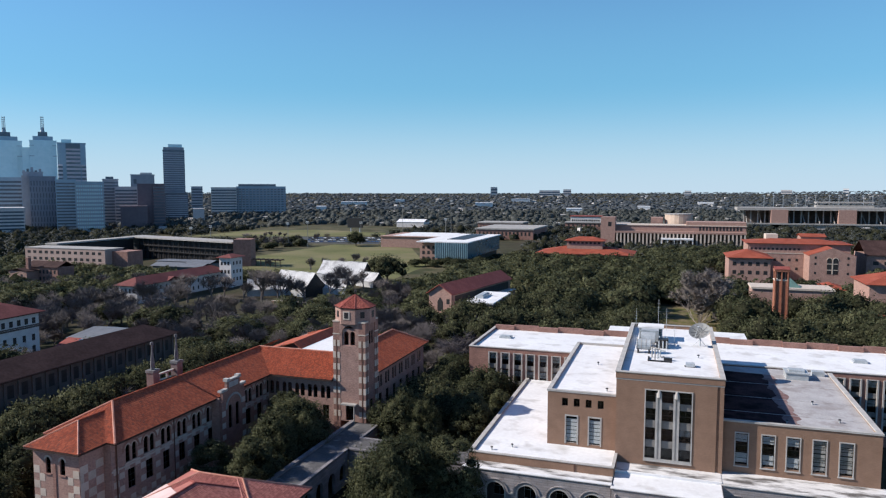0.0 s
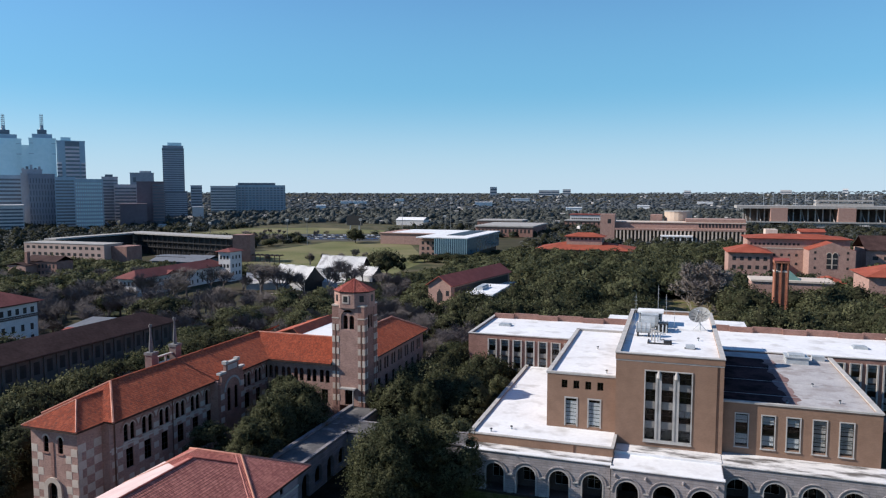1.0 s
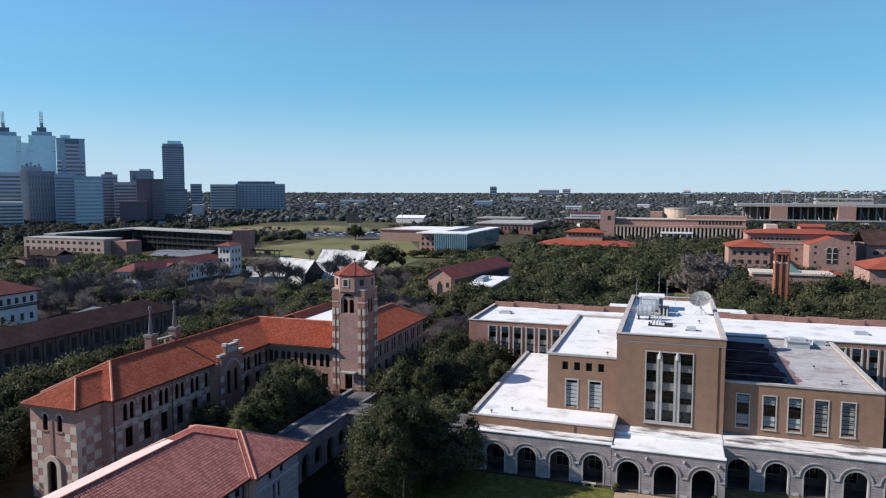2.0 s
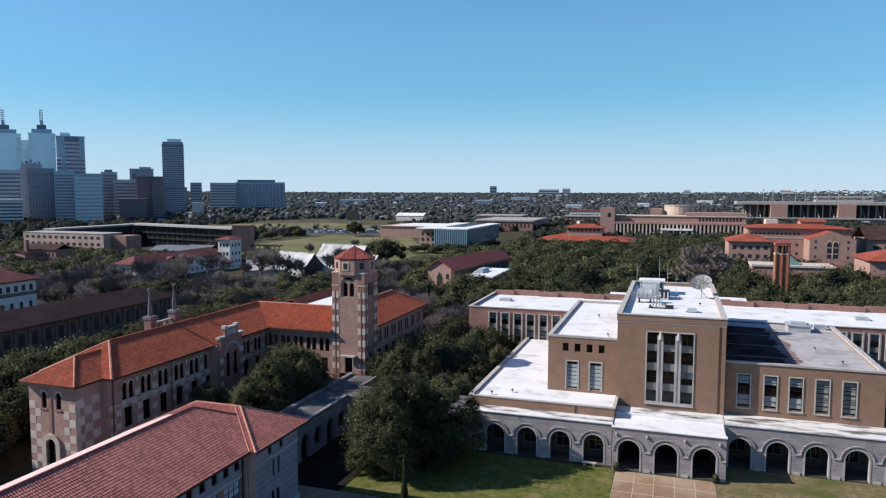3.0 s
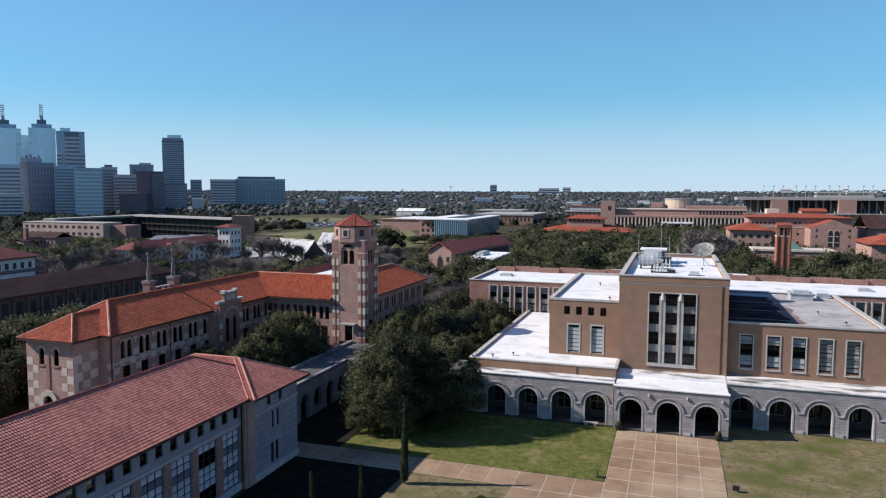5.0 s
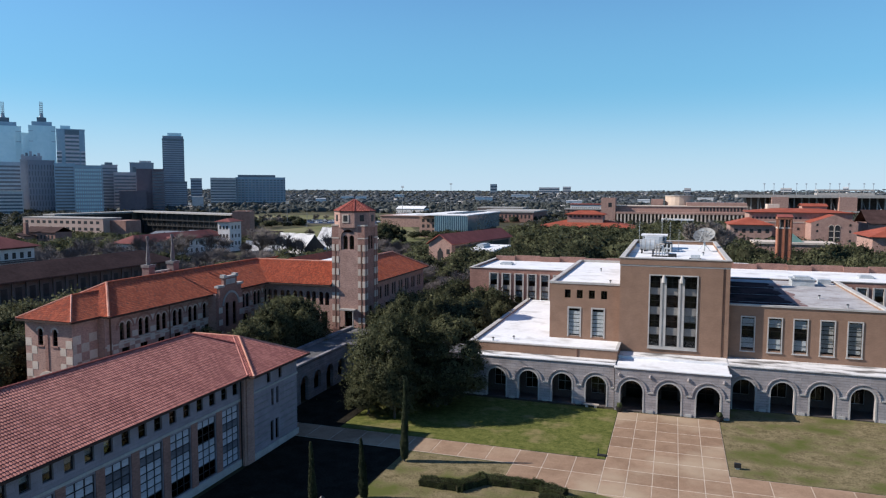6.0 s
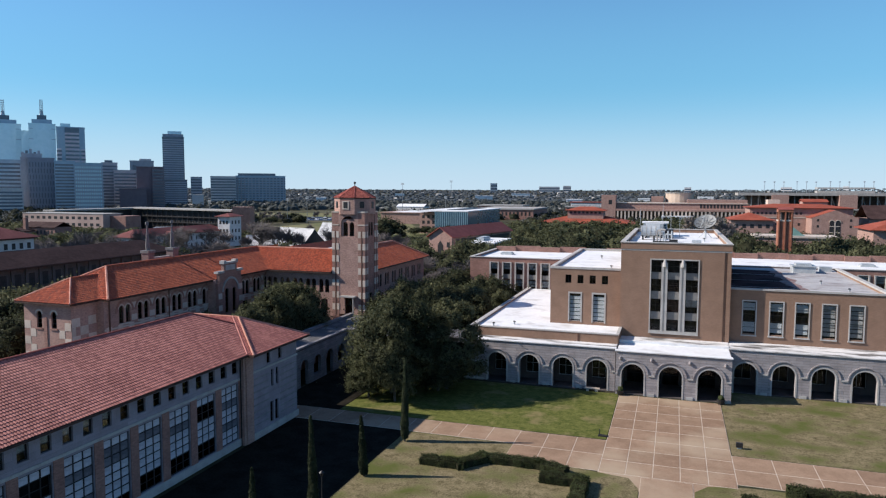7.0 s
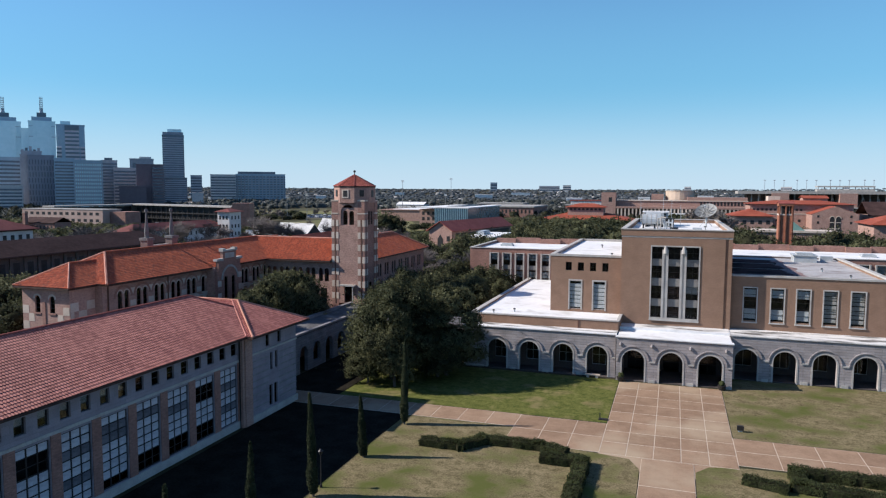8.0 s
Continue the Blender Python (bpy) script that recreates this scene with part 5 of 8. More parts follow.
part("court_roof", solid((-84.4, -68.3, 136.4, 163.0, 17.2, 17.5)), MEMBRANE, lab, "white flat roof over the court")
roof_plane(lab, [(-82.6, 143.0, 17.3), (-82.6, 163.0, 17.3), (-84.8, 163.0, 19.0), (-84.8, 143.0, 19.0)], TILE_ORANGE, geometry=False)
roof_plane(lab, [(-97.0, 163.0, 15.0), (-97.0, 143.0, 15.0), (-84.8, 143.0, 19.0), (-84.8, 163.0, 19.0)], TILE_ORANGE, geometry=False)
for p, q in ((hip_a, turn_b), ((E, 84.7, Z), hip_a), ((-97.0, 84.7, Z), hip_a), (turn_b, (-67.55, 136.2, rz)), ((-68.2, 136.25, rz), (-68.2, 163.7, rz)), ((-68.2, 163.7, rz), (-60.9, 171.0, Z))):
    ridge(lab, Vector(p) + Vector((0, 0, 0.08)), Vector(q) + Vector((0, 0, 0.08)), 0.2, TILE_RIDGE if p != hip_a else TILE_ORANGE)
# pavilion roof in front
pa, pb, top = (-95.0, 79.3, Z), (-84.2, 79.3, Z), (-89.6, 84.7, Z + S * 5.4)
roof_plane(lab, [pa, pb, top], TILE_ORANGE, 0.3, 0.44)
roof_plane(lab, [pb, (-84.2, 84.75, Z), (-89.6, 90.15, Z + S * 5.4), top], TILE_ORANGE, 0.3, 0.44)
roof_plane(lab, [(-95.0, 84.75, Z), pa, top, (-89.6, 90.15, Z + S * 5.4)], TILE_ORANGE, geometry=False)
ridge(lab, Vector(top) + Vector((0, 0, 0.06)), Vector((-89.6, 90.0, Z + S * 5.4 + 0.06)), 0.16, TILE_ORANGE)
ridge(lab, Vector(pa) + Vector((0, 0, 0.08)), Vector(top) + Vector((0, 0, 0.08)))
ridge(lab, Vector(pb) + Vector((0, 0, 0.08)), Vector(top) + Vector((0, 0, 0.08)))
part("eave", solid((E - 1.2, E + 0.06, 84.7, 128.9, 14.72, 14.9), (E, -67.55, 128.86, 130.0, 14.72, 14.9), (-62.1, -60.86, 136.25, 171.0, 14.72, 14.9), (-95.0, -84.2, 79.26, 80.3, 14.72, 14.9), (-85.1, -84.14, 80.3, 84.6, 14.72, 14.9)), TIMBER_DARK, lab, "dark timber eave")
# twin rear turrets
for x, y in ((-94.3, 107.0), (-95.0, 114.6)):
    ob = thing("chimney_turret", (x, y, 0), "brick chimney turret with slender stone finial", "chimney", "turrets behind the orange roof")
    part("shaft", solid((x - 0.8, x + 0.8, y - 0.8, y + 0.8, 0, 20.0)), TURRET_BRICK, ob)
    part("cap", solid((x - 0.95, x + 0.95, y - 0.95, y + 0.95, 20.0, 20.5)), FINIAL_STONE, ob)
    bm = bmesh.new()
    cylinder(bm, x, y, 20.5, 21.4, 0.36, 0.42, 8)
    cylinder(bm, x, y, 21.4, 24.6, 0.42, 0.13, 8)
    cylinder(bm, x, y, 24.6, 25.9, 0.18, 0.1, 8)
    cylinder(bm, x, y, 25.3, 25.8, 0.32, 0.3, 8)
    part("finial", bm, FINIAL_STONE, ob, "dark grey stone finial")
link = thing("rear_gable", (-95.3, 110.8, 0), "dark rear gable bridge between the turrets", "gable")
part("bridge", solid((-95.7, -94.7, 107.6, 114.0, 0, 17.6)), METAL_DARK, link)
part("rail", solid((-95.5, -94.9, 107.6, 114.0, 18.7, 18.95), (-95.4, -95.0, 109.5, 109.8, 17.6, 18.7), (-95.4, -95.0, 111.8, 112.1, 17.6, 18.7)), CONCRETE, link)

# bell tower
tower = thing("bell_tower", (-64.5, 134.6, 0), "striped brick and limestone bell tower with tile cap", "bell tower")
TX0, TX1, TY0, TY1 = -67.5, -60.1, 129.7, 136.2
m = south_wall(0, TY0)
c = (TX0 + TX1) / 2
bm = bmesh.new()
wall(bm, TX0 + 1.5, TX1 - 1.5, 6.3, 22.4, 0.5, [(c + 0.1, 2.1, 6.4, 9.8, False)], 0.03)
wall(bm, TX0 + 1.5, TX1 - 1.5, 22.4, 26.0, 0.5, [(c - 0.72, 1.05, 22.5, 25.4, True), (c + 0.72, 1.05, 22.5, 25.4, True)], 0.2)
wall(bm, TX0 + 1.5, TX1 - 1.5, 22.4, 27.6, 0.19, [(c, 3.3, 22.4, 26.6, True)], 0.0)
part("front_face", bm, BRICK_PINK, tower, "rose brick tower face with twin arched opening", m)
for s in (-1, 1):
    window(tower, m, c + s * 0.72, 22.5, 1.05, 2.9, 1, 3, True, recess=0.5, bar=0.06)
window(tower, m, c + 0.1, 6.4, 2.1, 3.4, 2, 2, recess=0.4, bar=0.08, label="dark tower doorway")
part("door_canopy", solid((c - 1.6, c + 1.8, -1.1, 0.1, 9.95, 10.25), (c + 1.3, c + 1.5, -1.0, -0.8, 6.3, 9.95)), CONCRETE, tower, "flat stone door canopy", m)
e = east_wall(TX1, 0)
yc = (TY0 + TY1) / 2
bm = bmesh.new()
wall(bm, TY0 + 1.5, TY1 - 1.5, 6.3, 12.0, 0.5, [(yc, 1.4, 6.8, 10.6, False)], 0.15)
wall(bm, TY0 + 1.5, TY1 - 1.5, 12.0, 27.6, 0.5, [(yc - 0.62, 0.9, 22.5, 25.4, True), (yc + 0.62, 0.9, 22.5, 25.4, True)], 0.15)
part("side_face", bm, BRICK_ROSE, tower, "", e)
for s in (-1, 1):
    window(tower, e, yc + s * 0.62, 22.5, 0.9, 2.9, 1, 3, True, recess=0.35, bar=0.06)
window(tower, e, yc, 6.8, 1.4, 3.8, 2, 3, recess=0.35, bar=0.07)
part("hidden_faces", solid((TX0 + 0.1, TX0 + 0.6, TY0 + 1.5, TY1 - 1.5, 0, 27.6), (TX0 + 1.5, TX1 - 1.5, TY1 - 0.6, TY1 - 0.1, 0, 27.6)), BRICK_ROSE, tower)
# clasping corner piers, striped
for px, py in ((TX0, TY0), (TX1 - 1.5, TY0), (TX1 - 1.5, TY1 - 1.5), (TX0, TY1 - 1.5)):
    bm = solid((px, px + 1.5, py, py + 1.5, 0, 27.3))
    part("corner_pier", bm, BRICK_ROSE, tower, "striped corner pier")
    part("pier_groove", solid((px + 0.66, px + 0.92, py - 0.05, py + 1.55, 6.3, 23.6), (px - 0.05, px + 1.55, py + 0.66, py + 0.92, 6.3, 23.6)), METAL_BROWN, tower)
    block = mesh_of("stone_block", solid((-0.04, 0.6, -0.04, 1.54, 0, 1.3), (0.98, 1.54, -0.04, 1.54, 0, 1.3)), STONE_PALE)
    for k in range(7):
        put("stone_block", block, tower, Matrix.Translation((px, py, 7.2 + 2.5 * k)))
    part("belt_course", solid((px - 0.07, px + 1.57, py - 0.07, py + 1.57, 24.7, 24.95)), STONE_PALE, tower)
    part("pier_cap", solid((px - 0.06, px + 1.56, py - 0.06, py + 1.56, 27.3, 27.6)), STONE_PALE, tower)
# eight-sided lantern and cap
R = 4.3
ctr = Vector((c, yc, 0))
oct_pts = [(ctr.x + R * math.cos(radians(22.5 + 45 * k)), ctr.y + 0.92 * R * math.sin(radians(22.5 + 45 * k))) for k in range(8)]
bm = bmesh.new()
prism_a = [bm.verts.new((x, y, 27.0)) for x, y in oct_pts]
prism_b = [bm.verts.new((x, y, 30.3)) for x, y in oct_pts]
for k in range(8):
    j = (k + 1) % 8
    bm.faces.new((prism_a[k], prism_a[j], prism_b[j], prism_b[k]))
bm.faces.new(prism_b)
part("lantern", bm, BRICK_PINK, tower, "eight-sided brick lantern")
for u, w in ((c - 0.35, 1.5),):
    part("lantern_frame", solid((u - w / 2, u + w / 2, yc - 0.92 * R * 0.924 - 0.1, yc - 0.92 * R * 0.924 + 0.15, 28.0, 29.7)), STONE_PALE, tower)
    part("lantern_window", solid((u - 0.45, u + 0.45, yc - 0.92 * R * 0.924 - 0.13, yc - 0.92 * R * 0.924 + 0.1, 28.25, 29.5)), METAL_DARK, tower, "dark square lantern window")
ex = ctr.x + R * 0.924
part("lantern_window", solid((ex - 0.2, ex + 0.06, yc - 0.5, yc + 0.5, 28.2, 29.6)), METAL_DARK, tower)
for sx in (-1, 1):
    a = radians(-45 if sx > 0 else -135)
    part("lantern_niche", solid((-0.45, 0.45, -0.2, 0.3, 28.3, 29.6)), METAL_DARK, tower, "dark corner niche",
         Matrix.Translation((ctr.x + R * 0.9 * math.cos(a), ctr.y + 0.92 * R * 0.9 * math.sin(a), 0)) @ Matrix.Rotation(a + math.pi / 2, 4, "Z"))
apex = (ctr.x, ctr.y, 32.7)
big = [(ctr.x + (x - ctr.x) * 1.025, ctr.y + (y - ctr.y) * 1.025, 30.35) for x, y in oct_pts]
part("cornice", solid((TX0 + 0.3, TX1 - 0.3, TY0 + 1.6, TY1 - 1.6, 30.1, 30.3)), STONE_PALE, tower)
for k in range(8):
    roof_plane(tower, [big[k], big[(k + 1) % 8], apex], TILE_RED, 0.32, 0.44)
    ridge(tower, Vector(big[k]) + Vector((0, 0, 0.06)), Vector(apex) + Vector((0, 0, 0.06)), 0.14, TILE_DEEP)
bm = bmesh.new()
cylinder(bm, ctr.x, ctr.y, 32.6, 33.3, 0.12, 0.08, 8)
bmesh.ops.create_icosphere(bm, subdivisions=2, radius=0.27, matrix=Matrix.Translation((ctr.x, ctr.y, 33.45)))
part("finial", bm, METAL_DARK, tower, "dark ball finial")


# ---- trees ----
def quad_mesh(name, centres, normals, sizes, mat, rng, soft=None):
    """Many small leaf sprays, each a pair of slender leaf tufts, as one mesh."""
    n = len(centres)
    if soft is not None:
        normals = np.where(np.sum(normals * soft, axis=1, keepdims=True) < 0, -normals, normals)
    tris, norms = [], []
    for half in range(2):
        ref = rng.normal(size=(n, 3))
        nn = normals + rng.normal(size=(n, 3)) * 0.3 * half
        nn /= np.linalg.norm(nn, axis=1, keepdims=True) + 1e-9
        a = np.cross(nn, ref)
        a /= np.linalg.norm(a, axis=1, keepdims=True) + 1e-9
        b = np.cross(nn, a)
        s = (sizes * rng.uniform(0.75, 1.25, size=n))[:, None]
        k = rng.uniform(0.35, 0.75, size=(n, 1))
        at = centres + rng.normal(size=(n, 3)) * sizes[:, None] * 0.3 * half
        tris.append(np.stack([at - a * s * 0.55, at + a * s * 0.3 - b * s * k * 0.5, at + a * s * 0.45 + b * s * k * 0.6], axis=1).reshape(-1, 3))
        norms.append(nn)
    verts, nn = np.concatenate(tris), np.concatenate(norms)
    faces = np.arange(len(verts)).reshape(-1, 3)
    data = bpy.data.meshes.new(name)
    data.from_pydata(verts.tolist(), [], faces.tolist())
    data.materials.append(mat)
    if soft is not None:
        for poly in data.polygons:
            poly.use_smooth = True
        mixed = np.concatenate([soft, soft]) * 0.85 + nn * 0.22
        mixed /= np.linalg.norm(mixed, axis=1, keepdims=True)
        data.normals_split_custom_set_from_vertices(np.repeat(mixed, 3, axis=0).tolist())
    return data


def unit(v):
    return v / (np.linalg.norm(v, axis=1, keepdims=True) + 1e-9)


def bumps(seed, d):
    """Swell and hollow of a crown over its directions."""
    rng = np.random.default_rng(seed)
    f = np.zeros(len(d))
    for k, (freq, amp) in enumerate(((2.2, 0.09), (3.3, 0.075), (5.2, 0.06), (5.8, 0.05), (8.5, 0.035), (11.0, 0.025))):
        w = rng.normal(size=(2, 3)) * freq
        f += amp * np.sin(d @ w[0] + rng.uniform(0, 6.3)) + amp * 0.7 * np.sin(d @ w[1] + rng.uniform(0, 6.3))
    return f


def oak_meshes(seed, r, h, leaves, spray, clumps, name="crown", mat=None, skirt=0.26, core_div=2, wisp=0.2, heart=0.84):
    """A broad oak: boughs that each end in a leafy billow, hearts coloured dark for the shade between them, and a
    forking trunk.
    """
    rng = np.random.default_rng(seed)
    base = h * skirt
    mid = base + (h - base) * 0.38
    up, low = h - mid, mid - base * 0.55
    # the billows keep apart from one another over the crown
    picked = []
    while len(picked) < clumps:
        tries = unit(rng.normal(size=(12, 3)))
        tries[:, 2] = np.where(tries[:, 2] < -0.5, -tries[:, 2], tries[:, 2])
        gap = np.min(np.linalg.norm(tries[:, None, :] - np.array(picked)[None], axis=2), axis=1) if picked else np.ones(12)
        picked.append(tries[int(np.argmax(gap))])
    d = np.array(picked)
    f = bumps(seed, d) * 1.3
    size = r * rng.uniform(0.62, 1.45, size=clumps) * 1.7 / math.sqrt(clumps)
    reach = np.clip((1 + f) * rng.uniform(0.86, 1.06, size=clumps), 0.6, 1.25)
    flat = np.where(d[:, 2] > 0, d[:, 2] * up, d[:, 2] * low)
    shrink = np.maximum(1 - 0.75 * size / r, 0.3)
    hearts = np.stack([d[:, 0] * r * reach * shrink, d[:, 1] * r * reach * shrink, mid + flat * reach * np.maximum(1 - 0.62 * size / up, 0.3)], axis=1)
    share = size ** 2 / np.sum(size ** 2)
    own = rng.choice(clumps, size=leaves, p=share)
    e = unit(rng.normal(size=(leaves, 3)) + np.array((0, 0, 0.25)))
    inward = np.sum(e * d[own], axis=1) < -0.35
    e = np.where(inward[:, None], -e, e)
    # each billow is lumpy in itself and hangs a little at its rim
    lump = np.zeros(leaves)
    for k in range(3):
        w = rng.normal(size=3) * (3.0 + 2.2 * k)
        lump += (0.13, 0.1, 0.08)[k] * np.sin(e @ w + own * 1.7 * (k + 1))
    k = (1.0 + lump + 0.1 * rng.normal(size=leaves) + 0.9 * wisp * rng.exponential(1.0, size=leaves) * (rng.uniform(size=leaves) < wisp)) * size[own]
    cs = hearts[own] + e * k[:, None] * np.array((1.0, 1.0, 0.78))
    cs[:, 2] -= np.maximum(1 - np.abs(e[:, 2]), 0) * rng.uniform(0, 1.9 * wisp, size=leaves) * size[own]
    cs[:, 2] = np.maximum(cs[:, 2], 0.25)
    sh = unit(e * 0.8 + d[own] * 0.4 + np.array((0, 0, 0.1)) + rng.normal(size=(leaves, 3)) * 0.45)
    nn = unit(sh + rng.normal(size=(leaves, 3)) * 0.7)
    crown = quad_mesh(name, cs, nn, spray * rng.uniform(0.55, 1.5, size=leaves), mat or OAK, rng, sh)
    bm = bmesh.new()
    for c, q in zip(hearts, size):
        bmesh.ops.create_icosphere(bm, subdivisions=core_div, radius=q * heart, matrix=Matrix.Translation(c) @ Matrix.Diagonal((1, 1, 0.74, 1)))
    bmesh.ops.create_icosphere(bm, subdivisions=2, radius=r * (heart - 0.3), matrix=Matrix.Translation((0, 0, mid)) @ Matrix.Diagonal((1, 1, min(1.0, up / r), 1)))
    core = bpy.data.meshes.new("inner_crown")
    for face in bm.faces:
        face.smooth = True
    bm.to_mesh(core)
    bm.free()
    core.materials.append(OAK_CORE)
    bm = bmesh.new()
    fork = Vector((0, 0, max(base * 0.8, h * 0.16)))
    tube(bm, (0, 0, -0.2), fork, 0.42 * r / 7, 8, 0.32 * r / 7)
    for i in range(6):
        a = i * 1.05 + rng.uniform(-0.3, 0.3)
        tip = Vector((r * 0.75 * math.cos(a), r * 0.75 * math.sin(a), mid + rng.uniform(-0.6, 1.2)))
        knee = fork.lerp(tip, 0.45) + Vector((0, 0, 0.4))
        tube(bm, fork, knee, 0.22 * r / 7, 5, 0.15 * r / 7)
        tube(bm, knee, tip, 0.15 * r / 7, 5, 0.05)
    trunk = mesh_of("trunk", bm, BARK)
    return crown, core, trunk


HERO_OAKS = [oak_meshes(s, r, h, 21500, 0.22, 48, skirt=0.03, wisp=0.34, heart=0.7) for s, r, h in ((41, 6.0, 13.0), (42, 5.4, 13.0), (43, 6.4, 13.0), (44, 5.0, 13.0))]
NEAR_OAKS = [oak_meshes(s, r, h, 6000, 0.33, 26, core_div=1) for s, r, h in ((11, 7.2, 11.5), (12, 6.4, 10.5), (13, 7.8, 12.5), (14, 5.6, 10.0))]
MID_OAKS = [oak_meshes(s, r, h, 1750, 0.56, 18, core_div=1) for s, r, h in ((21, 6.8, 10.5), (22, 7.6, 11.5), (23, 5.8, 9.5), (24, 8.2, 12.0))]


def oak(kinds, i, x, y, s=1.0, turn=0.0, label="dense dark green live oak", group="live oaks on the campus", tall=1.0):
    crown, core, trunk = kinds[i]
    ob = thing("live_oak", (x, y, 0), label, "tree", group)
    at = Matrix.Translation((x, y, 0)) @ Matrix.Rotation(turn, 4, "Z") @ Matrix.Diagonal((s, s, s * tall, 1))
    put("trunk", trunk, ob, at)
    c = put("crown", crown, ob, at)
    put("inner_crown", core, c, at)


def bare_meshes(seed, h, spread, twig_count=9, thick=1.0, stem=0.2, boughs=4):
    """A leafless winter tree: forking limbs down to fine twigs."""
    pick = random.Random(seed)
    limbs, twigs, ends = bmesh.new(), bmesh.new(), []

    def grow(p, d, length, r, level):
        q = p + d * length
        if level < 4:
            tube(limbs if level < 2 else twigs, p, q, max(r, 0.06 * thick), 5 if level < 2 else 3, r * 0.62)
        if level >= 2:
            ends.append((q, d))
        if level == 4:
            return
        for k in range(3 if level else boughs):
            side = Vector((pick.uniform(-1, 1), pick.uniform(-1, 1), pick.uniform(-0.2, 0.85)))
            grow(p.lerp(q, pick.uniform(0.45 if boughs < 5 or level else 0.12, 1.0)), (d * (0.75 if level else 0.5) + side * spread * (1.0 if level else 1.4)).normalized(), length * pick.uniform(0.72, 0.95), r * 0.55, level + 1)
    grow(Vector((0, 0, -0.2)), Vector((0, 0, 1)), h * stem, 0.34, 0)
    verts, faces = [], []
    for q, d in ends:
        for k in range(twig_count):
            side = (d * 0.6 + Vector((pick.uniform(-1, 1), pick.uniform(-1, 1), pick.uniform(-0.4, 0.9)))).normalized()
            root = q - d * pick.uniform(0, 1.0)
            across = side.orthogonal().normalized() * 0.055 * thick
            n = len(verts)
            verts += [root - across, root + across, root + side * pick.uniform(0.8, 2.2) * (0.6 + 0.4 * thick)]
            faces.append((n, n + 1, n + 2))
    spray = bpy.data.meshes.new("twigs")
    spray.from_pydata(verts, [], faces)
    spray.materials.append(BARK_GREY)
    return mesh_of("trunk", limbs, BARK_GREY), mesh_of("branchwork", twigs, BARK_GREY), spray


BARE = [bare_meshes(s, h, 0.62, 8) for s, h in ((31, 13.0), (32, 14.5), (33, 11.5))]
BARE_GREAT = bare_meshes(37, 33.0, 0.5, 60, 2.0, 0.26, 13)
for data in BARE_GREAT:
    data.materials[0] = BARK_PALE


def bare_tree(i, x, y, s=1.0, turn=0.0):
    limbs, twigs, spray = BARE[i] if i >= 0 else BARE_GREAT
    ob = thing("bare_tree", (x, y, 0), "leafless grey winter tree with fine twigs", "tree", "bare trees on the campus")
    at = Matrix.Translation((x, y, 0 if i >= 0 else -3.6)) @ Matrix.Rotation(turn, 4, "Z") @ Matrix.Diagonal((s, s, s * (1.0 if i >= 0 else 1.12), 1))
    put("trunk", limbs, ob, at)
    c = put("branchwork", twigs, ob, at)
    put("twig_spray", spray, c, at)


def cypress(x, y, h, lean=0.0):
    rng = np.random.default_rng(int(abs(x * 10 + y)))
    n = int(1700 * h)
    z = rng.uniform(0.04, 1.0, size=n)
    prof = 0.60 * np.clip(np.minimum(z * 2.2 + 0.5, 1.0) * (1 - z) ** 0.75 + 0.02, 0, 1) * (0.95 + 0.08 * np.sin(z * 17 + x) + 0.05 * np.sin(z * 41 + 2 * x))
    a = rng.uniform(0, 2 * np.pi, size=n)
    rad = prof * rng.uniform(0.82, 1.06, size=n) * (1 + 0.1 * np.sin(3 * a + z * 14))
    cs = np.stack([rad * np.cos(a) + lean * z, rad * np.sin(a), z * h], axis=1)
    ns = np.stack([np.cos(a), np.sin(a), 0.3 + 0 * a], axis=1) + rng.normal(size=(n, 3)) * 0.4
    ns /= np.linalg.norm(ns, axis=1, keepdims=True)
    ob = thing("italian_cypress", (x, y, 0), "tall narrow dark green Italian cypress", "tree", "cypress row beside the hall")
    at = Matrix.Translation((x, y, 0))
    c = put("crown", quad_mesh("crown", cs, ns, 0.125 * rng.uniform(0.6, 1.4, size=n), CYPRESS_LEAF, rng), ob, at)
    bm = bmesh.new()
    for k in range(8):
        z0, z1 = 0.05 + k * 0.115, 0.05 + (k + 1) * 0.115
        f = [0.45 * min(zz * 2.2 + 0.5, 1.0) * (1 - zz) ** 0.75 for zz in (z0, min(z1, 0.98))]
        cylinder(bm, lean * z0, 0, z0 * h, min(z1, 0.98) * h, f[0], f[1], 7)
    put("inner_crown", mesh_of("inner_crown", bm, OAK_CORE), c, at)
    bm = bmesh.new()
    tube(bm, (0, 0, -0.1), (0, 0, 0.06 * h), 0.14, 6)
    part("trunk", bm, BARK, ob, "", at)


for x, y, h, lean in ((-32.3, 81.2, 10.9, 0.1), (-32.6, 69.6, 6.9, -0.35), (-32.9, 58.8, 10.2, -0.3), (-33.0, 48.5, 9.0, 0.1), (-33.0, 38.5, 9.5, 0.0)):
    cypress(x, y, h, lean)


